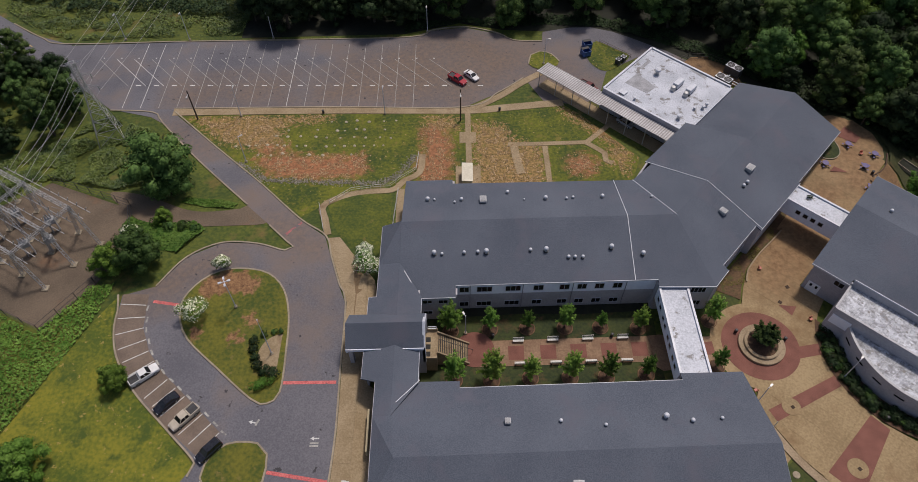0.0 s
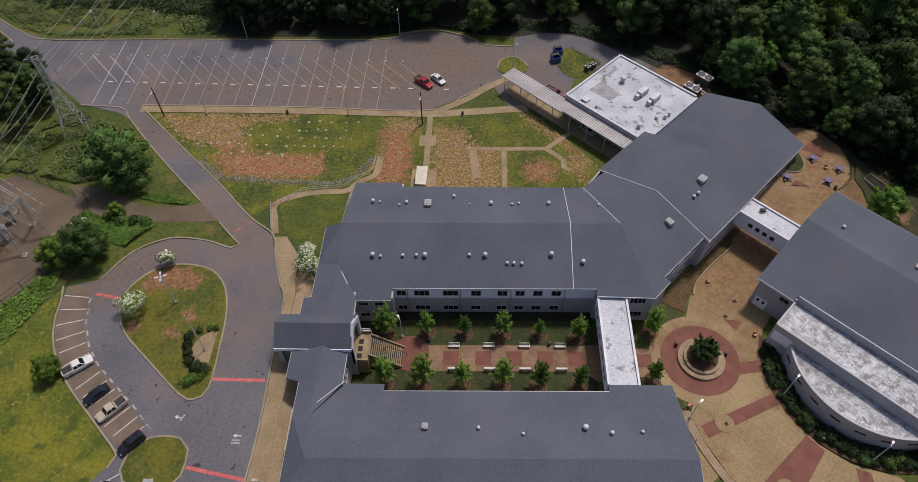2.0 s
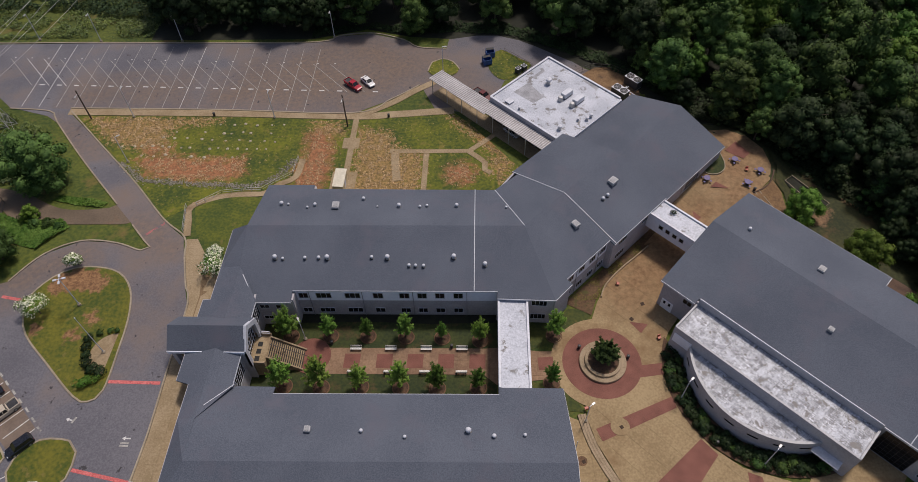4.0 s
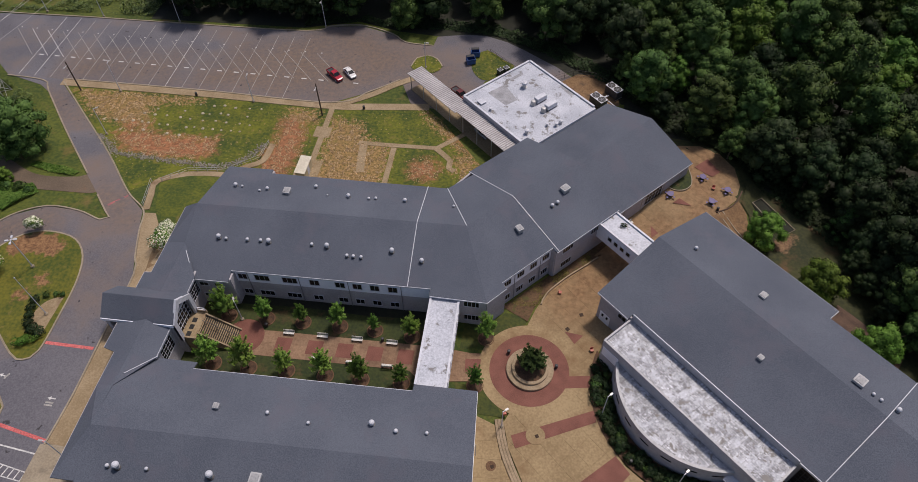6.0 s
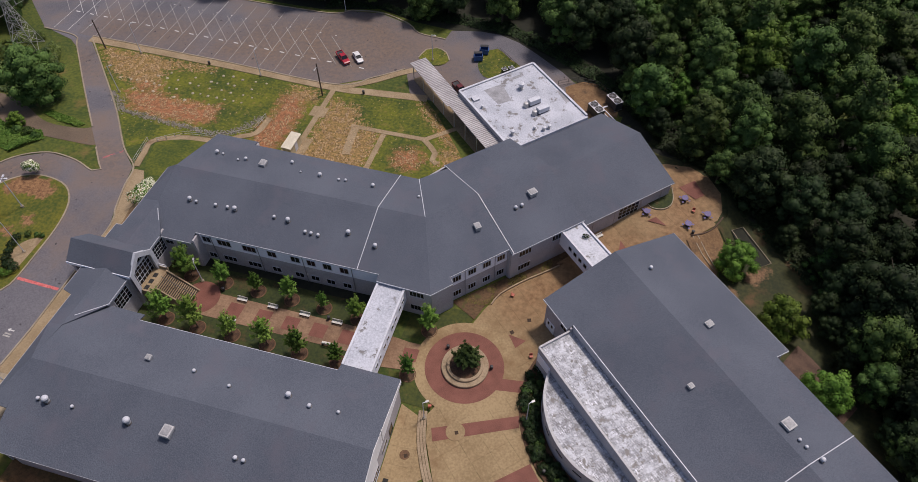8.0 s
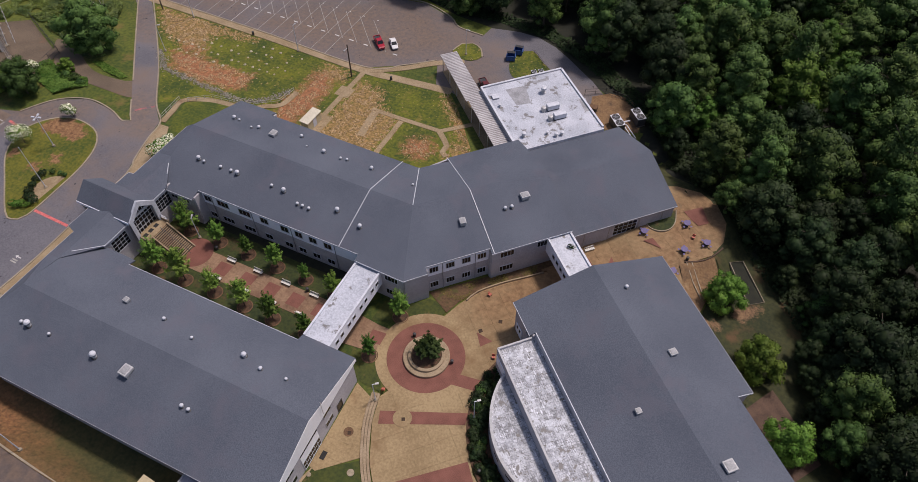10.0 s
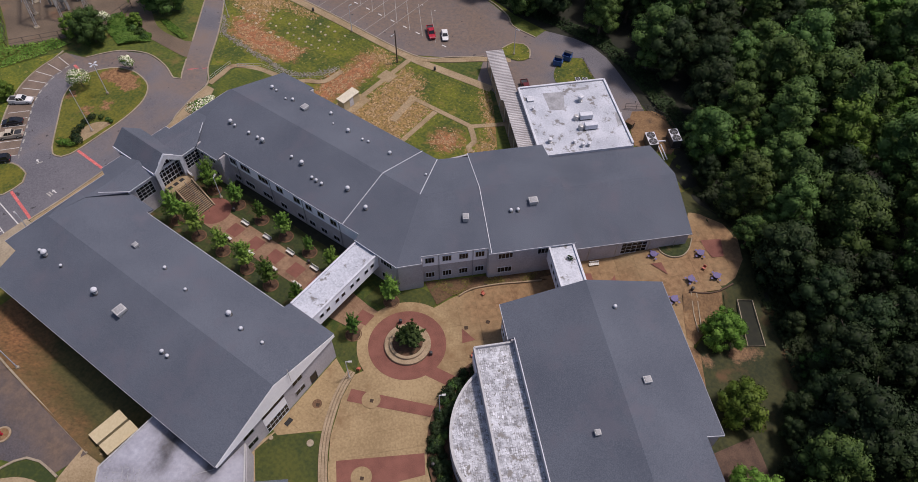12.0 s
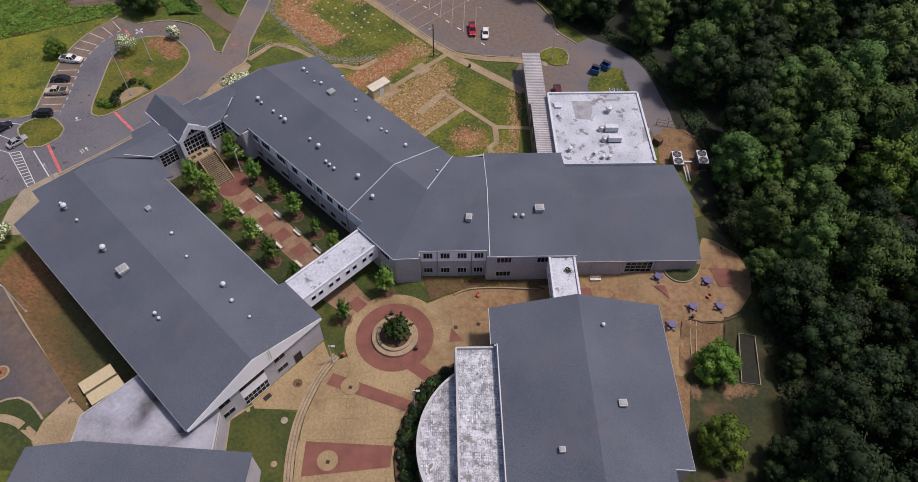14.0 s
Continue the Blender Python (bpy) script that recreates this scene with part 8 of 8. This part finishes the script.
for k in range(3):
    bm = bmesh.new()
    bmesh.ops.create_icosphere(bm, subdivisions=2, radius=0.42)
    for v in bm.verts:
        v.co *= 1 + 0.35 * noise.noise(v.co * 2.2 + Vector((k * 7, 0, 0)))
        v.co.z *= 0.5
    ROCKS.append(part("rock", bm, M_ROCK))
r2 = random.Random(9)
count = 0
for row, (y, x0, x1) in enumerate(((101.9, -25, -10), (99.4, -33, -11), (97.4, -38, -11), (95.0, -46, -14), (92.5, -38, -18))):
    x = x0
    while x < x1:
        if r2.random() < 0.86:
            o = tagged(new("rock", ROCKS[count % 3].data), "pale flat boulder set in the lawn", "rock", "lawn rocks")
            px, py = x + r2.uniform(-0.35, 0.35), y + r2.uniform(-0.3, 0.3)
            o.matrix_world = pose(px, py, land(px, py) + 0.08, 0, 0, r2.uniform(0, 360)) @ Matrix.Scale(r2.uniform(0.5, 0.85), 4)
            count += 1
        x += 1.85 if row % 2 else 2.5
for o in ROCKS:
    bpy.data.objects.remove(o)


def scatter_stones(name, pts, width, count, size, label, seed, material):
    g = random.Random(seed)
    bm = bmesh.new()
    line = smooth_line(pts, step=0.5)
    for _ in range(count):
        p = g.choice(line)
        x, y = p[0] + g.gauss(0, width / 2), p[1] + g.gauss(0, width / 2)
        r = size * g.uniform(0.5, 1.2)
        vs = [bm.verts.new((x + r * math.cos(a + g.uniform(-0.2, 0.2)) * q, y + r * math.sin(a) * q, land(x, y) + z)) for a, q, z in
              [(j * math.tau / 5, 1.0, 0.03) for j in range(5)] + [(j * math.tau / 5, 0.6, 0.1 + r * 0.5) for j in range(5)]]
        bm.faces.new(vs[5:])
        for j in range(5):
            i = (j + 1) % 5
            bm.faces.new((vs[j], vs[i], vs[5 + i], vs[5 + j]))
    tagged(part(name, bm, material), label, "stones", kind="stuff")


scatter_stones("riprap", [(-41, 89.9), (-38.5, 88.2), (-35.2, 85.5), (-30, 85.0), (-20, 84.6), (-13.8, 84.9), (-10.4, 88.2), (-8.6, 92.2)], 0.8, 1000, 0.15, "grey broken stone lining a drainage swale", 3, M_RIPRAP)
def clods_in(outlines, count, size, label, seed):
    """Small clods and straw wisps strewn over the outlines, thinning out past their edges."""
    g = random.Random(seed)
    bm = bmesh.new()
    xs, ys = [p[0] for o in outlines for p in o], [p[1] for o in outlines for p in o]
    made = 0
    while made < count:
        x, y = g.uniform(min(xs) - 2, max(xs) + 2), g.uniform(min(ys) - 2, max(ys) + 2)
        d = max(away(x, y, o) for o in outlines)
        if d < -1.6 or g.random() > 0.5 + 0.35 * d or 0.5 + 0.5 * noise.noise((x * 0.7, y * 0.7, seed)) < 0.46 or away(x, y, LAWNN) < 0.3:
            continue
        r = size * g.uniform(0.5, 1.3)
        turn = g.uniform(0, 6.28)
        vs = [bm.verts.new((x + r * math.cos(turn + a) * q * g.uniform(0.7, 1.2), y + r * math.sin(turn + a) * q, land(x, y) + z)) for a, q, z in
              [(j * math.tau / 5, 1.0, 0.03) for j in range(5)] + [(j * math.tau / 5, 0.55, 0.07 + r * 0.45) for j in range(5)]]
        bm.faces.new(vs[5:])
        for j in range(5):
            i = (j + 1) % 5
            bm.faces.new((vs[j], vs[i], vs[5 + i], vs[5 + j]))
        made += 1
    tagged(part("straw_clods", bm, M_CLOD), label, "clods", kind="stuff")


clods_in(STRAWS, 3600, 0.15, "scattered pale straw and clods on thin grass", 4)
clods_in(CLAYS, 2600, 0.13, "scattered clay clods on bare red soil", 7)

# ---- vehicles ----
def car(x, y, rz, kind, paint_mat, label):
    c = thing("car" if kind != "pickup" else "pickup_truck", label, "car" if kind != "pickup" else "pickup truck", x, y, land(x, y) + 0.075, rz, "parked cars")
    c.scale = (0.83, 0.83, 0.83)
    ln, w = {"sedan": (4.5, 1.75), "suv": (4.5, 1.8), "pickup": (5.3, 1.85)}[kind]
    hood = {"sedan": 0.92, "suv": 1.05, "pickup": 1.08}[kind]
    top = {"sedan": 1.42, "suv": 1.75, "pickup": 1.78}[kind]
    h = ln / 2
    # stations along the length: x, half width, sill, shoulder
    st = [(-h, 0.80, 0.42, hood - 0.16), (-h + 0.12, 0.94, 0.30, hood - 0.04), (-h * 0.55, 1.0, 0.26, hood), (0, 1.0, 0.24, hood), (h * 0.5, 1.0, 0.26, hood - 0.02), (h - 0.35, 0.95, 0.30, hood - 0.12), (h - 0.05, 0.82, 0.40, hood - 0.26)]
    bm = bmesh.new()
    rings = []
    for sx, sw, z0, z1 in st:
        ww = w / 2 * sw
        rings.append([bm.verts.new((sx, a * ww, z)) for a, z in ((-0.94, z0), (-1.0, z0 + 0.18), (-0.98, z1 - 0.10), (-0.88, z1), (0.88, z1), (0.98, z1 - 0.10), (1.0, z0 + 0.18), (0.94, z0))])
    for a, b in zip(rings, rings[1:]):
        for k in range(8):
            j = (k + 1) % 8
            bm.faces.new((a[k], b[k], b[j], a[j]))
    bm.faces.new(rings[0])
    bm.faces.new(rings[-1][::-1])
    bmesh.ops.recalc_face_normals(bm, faces=bm.faces[:])
    body = part("body", bm, paint_mat, c)
    # cabin
    x0, x1, t0, t1 = {"sedan": (-1.75, 1.05, -0.95, 0.25), "suv": (-2.2, 1.05, -1.95, 0.35), "pickup": (-0.75, 1.25, -0.60, 0.65)}[kind]
    lo = ((x0, -w * 0.44, hood - 0.03), (x1, -w * 0.44, hood - 0.03), (x1, w * 0.44, hood - 0.03), (x0, w * 0.44, hood - 0.03))
    hi = ((t0, -w * 0.36, top - 0.06), (t1, -w * 0.36, top - 0.06), (t1, w * 0.36, top - 0.06), (t0, w * 0.36, top - 0.06))
    for k, name in enumerate(("side_window", "windscreen", "side_window", "rear_window")):
        j = (k + 1) % 4
        pane = bmesh.new()
        mid = Vector(((x0 + x1) / 2, 0, hood))
        outer = [Vector(v) for v in (lo[k], lo[j], hi[j], hi[k])]
        push = [(q - mid) * 0.97 + mid for q in outer]
        a, b = [pane.verts.new(q) for q in outer], [pane.verts.new(q) for q in push]
        pane.faces.new(a)
        pane.faces.new(b[::-1])
        for i in range(4):
            pane.faces.new((a[(i + 1) % 4], a[i], b[i], b[(i + 1) % 4]))
        bmesh.ops.recalc_face_normals(pane, faces=pane.faces[:])
        part(name, pane, M_CARGLASS, c)
    bm = bmesh.new()
    box(bm, t0 - 0.03, -w * 0.37, top - 0.07, t1 + 0.03, w * 0.37, top)
    bmesh.ops.bevel(bm, geom=bm.edges[:], offset=0.03, segments=1, affect="EDGES")
    part("roof", bm, paint_mat, c)
    for sy in (-1, 1):
        for fx, gx in ((x0, t0), (x1, t1), ((x0 + x1) / 2 - 0.1, (t0 + t1) / 2 - 0.05)):
            bm = bmesh.new()
            bar(bm, (fx, sy * w * 0.435, hood - 0.04), (gx, sy * w * 0.365, top - 0.04), 0.08)
            part("pillar", bm, paint_mat, c)
    if kind == "pickup":
        part("bed_liner", boxes((-h + 0.15, -w * 0.40, hood - 0.02, -0.95, w * 0.40, hood + 0.012)), M_DARKMETAL, c, "dark open load bed")
        part("bed_side", boxes((-h + 0.05, -w * 0.49, hood - 0.1, -0.8, -w * 0.43, hood + 0.16)), paint_mat, c)
        part("bed_side", boxes((-h + 0.05, w * 0.43, hood - 0.1, -0.8, w * 0.49, hood + 0.16)), paint_mat, c)
        part("tailgate", boxes((-h + 0.02, -w * 0.43, hood - 0.2, -h + 0.1, w * 0.43, hood + 0.16)), paint_mat, c)
    for sx in (-h * 0.58, h * 0.60):
        for sy in (-1, 1):
            m = Matrix.Translation((sx, sy * (w / 2 - 0.1), 0.33)) @ Matrix.Rotation(math.pi / 2, 4, "X")
            wheel = part("wheel", tube(bmesh.new(), 0, 0, -0.12, 0.12, 0.33, 0.33, 16, m), M_RUBBER, c)
            part("rim", tube(bmesh.new(), 0, 0, -0.13, 0.13, 0.19, 0.19, 12, m), M_GALV, wheel)
    for sy in (-1, 1):
        part("headlight", boxes((h - 0.22, sy * w * 0.33 - 0.16, hood - 0.36, h - 0.06, sy * w * 0.33 + 0.16, hood - 0.22)), M_TRIM, c)
        part("taillight", boxes((-h - 0.01, sy * w * 0.34 - 0.12, hood - 0.34, -h + 0.1, sy * w * 0.34 + 0.12, hood - 0.16)), M_CARRED, c)
        part("mirror", boxes((x1 - 0.35, sy * w * 0.53 - 0.08, hood - 0.02, x1 - 0.22, sy * w * 0.53 + 0.08, hood + 0.12)), paint_mat, c)


car(-45.0, 45.0, 40, "pickup", M_CARWHITE, "white pickup truck parked under a tree")
car(-40.7, 40.7, -131, "sedan", M_CARBLACK, "black sedan parked in a marked stall")
car(-37.7, 38.6, -131, "pickup", M_CARBEIGE, "beige pickup truck with an open bed")
car(-33.3, 33.9, -131, "suv", M_CARBLACK, "black estate car with roof rails in a stall")
car(-0.3, 114.0, -41, "pickup", M_CARRED, "red pickup truck parked in the main lot")
car(2.6, 115.2, -47, "sedan", M_CARWHITE, "white sedan parked beside a red pickup")
car(-29.3, 27.5, 95, "sedan", M_CARSILVER, "silver sedan parked beside hatched markings")
car(-34.8, 27.0, 95, "sedan", M_CARBLACK, "dark sedan parked at the lot's edge")
car(32.6, 101.0, -45, "sedan", M_CARSILVER, "silver car parked beneath the walkway roof")
car(26.6, 111.6, -42, "pickup", M_MAROON, "dark red pickup parked behind the walkway")

# ---- entrance stairs ----
stairs = thing("entrance_stairs", "wide concrete stairs from lobby down to courtyard", "stairs", 0, 0, 0)
part("landing", boxes((-5.9, 47.7, 0, -3.2, 52.6, 3.45)), M_WALK, stairs)
for y in (48.6, 49.8, 51.0):
    part("floor_grate", boxes((-4.9, y - 0.4, 3.44, -4.2, y + 0.4, 3.47)), M_RUBBER, stairs, "dark entrance mat")
for k in range(17):
    z = 3.45 - (k + 1) * 3.35 / 18
    x = -3.2 + k * 0.27
    step = part("tread", boxes((x, 48.9, 0, x + 0.27, 52.0, z)), M_WALK, stairs)
    # black strip draws the riser shade that the sunlit steps lack
    part("nosing", boxes((x + 0.15, 48.9, z - 0.02, x + 0.275, 52.0, z + 0.012)), M_RUBBER, step, "dark strip standing in for riser shade")
for y in (48.78, 52.15):
    bm = bmesh.new()
    vs = [(-3.2, 0), (1.6, 0), (1.6, 0.35), (-3.2, 3.85)]
    f = [bm.verts.new((x, y - 0.11, z)) for x, z in vs]
    k = [bm.verts.new((x, y + 0.11, z)) for x, z in vs]
    bm.faces.new(f)
    bm.faces.new(k[::-1])
    for i in range(4):
        j = (i + 1) % 4
        bm.faces.new((f[j], f[i], k[i], k[j]))
    bmesh.ops.recalc_face_normals(bm, faces=bm.faces[:])
    part("side_wall", bm, M_STONE, stairs)
for y in (47.82, 52.6):
    part("parapet", boxes((-5.9, y - 0.12, 3.45, -3.2, y + 0.12, 3.9)), M_STONE, stairs)
part("guard_rail", boxes((-4.7, 52.55, 3.9, -3.3, 52.65, 3.98), (-4.7, 52.55, 4.4, -3.3, 52.65, 4.48), (-4.7, 52.55, 3.9, -4.62, 52.65, 4.48), (-3.38, 52.55, 3.9, -3.3, 52.65, 4.48)), M_TRIM, stairs, "white steel guard rail")
bm = bmesh.new()
bar(bm, (-3.0, 50.6, 4.35), (2.1, 50.6, 1.1), 0.06)
for k in range(4):
    bar(bm, (-2.8 + k * 1.6, 50.6, 3.0 - k * 1.0), (-2.8 + k * 1.6, 50.6, 4.22 - k * 1.02), 0.05)
part("handrail", bm, M_DARKMETAL, stairs)

# ---- power lines ----
def lattice(bm, a, b, w, n, rod=0.05):
    """A square lattice beam or mast from a to b."""
    a, b = Vector(a), Vector(b)
    d = b - a
    m = Matrix.Translation(a) @ d.to_track_quat("Z", "Y").to_matrix().to_4x4()
    c = [(-w / 2, -w / 2), (w / 2, -w / 2), (w / 2, w / 2), (-w / 2, w / 2)]
    for x, y in c:
        bar(bm, m @ Vector((x, y, 0)), m @ Vector((x, y, d.length)), rod)
    for k in range(n):
        z0, z1 = d.length * k / n, d.length * (k + 1) / n
        for i in range(4):
            p, q = c[i], c[(i + 1) % 4]
            if k % 2:
                p, q = q, p
            bar(bm, m @ Vector((*p, z0)), m @ Vector((*q, z1)), rod * 0.7)
    return bm


sub = thing("substation_frame", "grey lattice steel gantries of a power substation", "substation", 0, 0, 0)
COLS = [[(-61.4, 70.4), (-64.1, 66.0), (-67.0, 61.4)], [(-70.6, 75.6), (-73.2, 71.2), (-75.8, 66.6)], [(-79.6, 80.6), (-82.0, 76.2), (-84.6, 71.6)]]
TOP = 11.2
for row in COLS:
    for x, y in row:
        for sg in (-1, 1):
            bm = bmesh.new()
            fx, fy = x + sg * 2.3, y - sg * 1.3
            lattice(bm, (fx, fy, land(fx, fy)), (x, y, TOP), 0.38, 12, 0.05)
            part("gantry_leg", bm, M_STEEL, sub)
            part("footing", boxes((fx - 0.5, fy - 0.5, land(fx, fy) - 0.2, fx + 0.5, fy + 0.5, land(fx, fy) + 0.25)), M_KERB, sub)
    for a, b in zip(row, row[1:]):
        bm = bmesh.new()
        lattice(bm, (*a, TOP - 0.3), (*b, TOP - 0.3), 0.4, 9, 0.05)
        part("gantry_beam", bm, M_STEEL, sub)
for r0, r1 in zip(COLS, COLS[1:]):
    for a, b in zip(r0, r1):
        bm = bmesh.new()
        lattice(bm, (*a, TOP - 0.3), (*b, TOP - 0.3), 0.4, 18, 0.05)
        part("gantry_beam", bm, M_STEEL, sub)
        for z, k in ((7.2, 0.9), (8.2, -0.9), (7.2, 2.4)):
            bm = bmesh.new()
            off = Vector((k * 0.5, k * 0.86, 0))
            bar(bm, Vector((*a, z)) + off, Vector((*b, z)) + off, 0.11)
            for j in range(5):
                p = Vector((*a, z)).lerp(Vector((*b, z)), (j + 0.5) / 5) + off
                bar(bm, p, p + Vector((0.7, -0.4, 1.2)), 0.10)
            part("busbar", bm, M_STEEL, sub)
for x, y in ((-66, 68), (-69.5, 67), (-67.5, 72.2), (-74, 74), (-76, 70)):
    eq = thing("switchgear", "grey steel switchgear cabinet on posts", "switchgear", x, y, land(x, y), 30, "switchgear units")
    part("stand", boxes((-0.6, -0.4, 0, -0.5, 0.4, 2.2), (0.5, -0.4, 0, 0.6, 0.4, 2.2)), M_STEEL, eq)
    part("cabinet", boxes((-0.7, -0.5, 2.2, 0.7, 0.5, 3.2)), M_STEEL, eq)
    for k in (-0.4, 0, 0.4):
        part("insulator", lathe(bmesh.new(), [(0.1, 3.2), (0.16, 3.4), (0.08, 3.5), (0.16, 3.7), (0.08, 3.8), (0.14, 4.0), (0.05, 4.2)], 10, k, 0), M_STEEL, eq)

pyl = thing("power_pylon", "tall grey lattice steel power pylon among weeds", "pylon", -67.2, 97.4, 0.1, 25)
PH = 17.6
bm = bmesh.new()
q = [(-2.4, -2.4), (2.4, -2.4), (2.4, 2.4), (-2.4, 2.4)]
lev = [0, 3.0, 5.6, 7.8, 9.8, 11.6, 13.2, 14.6, 16.0, PH]
wid = lambda z: 1 - 0.80 * min(1.0, z / 11.0)
for i in range(4):
    for z0, z1 in zip(lev, lev[1:]):
        a, b = q[i], q[(i + 1) % 4]
        bar(bm, (a[0] * wid(z0), a[1] * wid(z0), z0), (a[0] * wid(z1), a[1] * wid(z1), z1), 0.11)
        bar(bm, (a[0] * wid(z0), a[1] * wid(z0), z0), (b[0] * wid(z1), b[1] * wid(z1), z1), 0.06)
        bar(bm, (b[0] * wid(z0), b[1] * wid(z0), z0), (a[0] * wid(z1), a[1] * wid(z1), z1), 0.06)
        bar(bm, (a[0] * wid(z1), a[1] * wid(z1), z1), (b[0] * wid(z1), b[1] * wid(z1), z1), 0.06)
part("mast", bm, M_GALV, pyl)
for z, r in ((11.8, 2.2), (14.6, 2.0), (PH, 1.8)):
    for sg in (-1, 1):
        bm = bmesh.new()
        tip = bm.verts.new((sg * r, 0, z + 0.1))
        for o in (-0.42, 0.42):
            for zz in (z, z + 0.9 if z < PH else z - 0.8):
                foot = [bm.verts.new((0, o + a, zz + b)) for a, b in ((-0.05, -0.05), (0.05, -0.05), (0, 0.05))]
                for k in range(3):
                    bm.faces.new((foot[k], foot[(k + 1) % 3], tip))
        part("cross_arm", bm, M_GALV, pyl)
    for sg in (-1, 1):
        if z < PH:
            part("insulator", lathe(bmesh.new(), [(0.05, z - 1.0), (0.12, z - 0.8), (0.06, z - 0.6), (0.12, z - 0.4), (0.06, z - 0.2), (0.05, z + 0.1)], 8, sg * r, 0), M_GALV, pyl)


def wire(a, b, sag, name="power_line"):
    a, b = Vector(a), Vector(b)
    bm = bmesh.new()
    pts = [a.lerp(b, k / 12) - Vector((0, 0, sag * 4 * (k / 12) * (1 - k / 12))) for k in range(13)]
    side = Vector((b.y - a.y, a.x - b.x, 0)).normalized() * 0.025
    rows = [[bm.verts.new(p + side * u + Vector((0, 0, w))) for u, w in ((1, 0.0), (0, 0.025), (-1, 0.0), (0, -0.025))] for p in pts]
    for p, q_ in zip(rows, rows[1:]):
        for k in range(4):
            bm.faces.new((p[k], q_[k], q_[(k + 1) % 4], p[(k + 1) % 4]))
    bm.faces.new(rows[0][::-1])
    bm.faces.new(rows[-1])
    tagged(part(name, bm, M_WIRE), "thin pale overhead power cable", "cable", "power cables")


ca, sa = math.cos(radians(25)), math.sin(radians(25))
for z, r in ((10.9, 2.2), (13.7, 2.0), (PH, 1.8)):
    for sg in (-1, 1):
        p = (-67.2 + sg * r * ca, 97.4 + sg * r * sa, z)
        wire(p, (-70.6 + sg * 1.6 - (z - 12) * 0.3, 75.6 - sg * 2.6 - (z - 12) * 0.5, TOP), 0.8)
        wire(p, (-58 + sg * 5.5, 175, z + 3), 2.0)
for k, (x, y) in enumerate(COLS[2]):
    wire((x, y, TOP), (-120, 96 - k * 8, 17), 1.0)
for x, y in COLS[0]:
    for k in range(2):
        wire((x + 0.4, y + 0.6 * k, TOP - 0.4), (x - 5.5, y + 3.2, 7.4), 0.6, "jumper_cable")
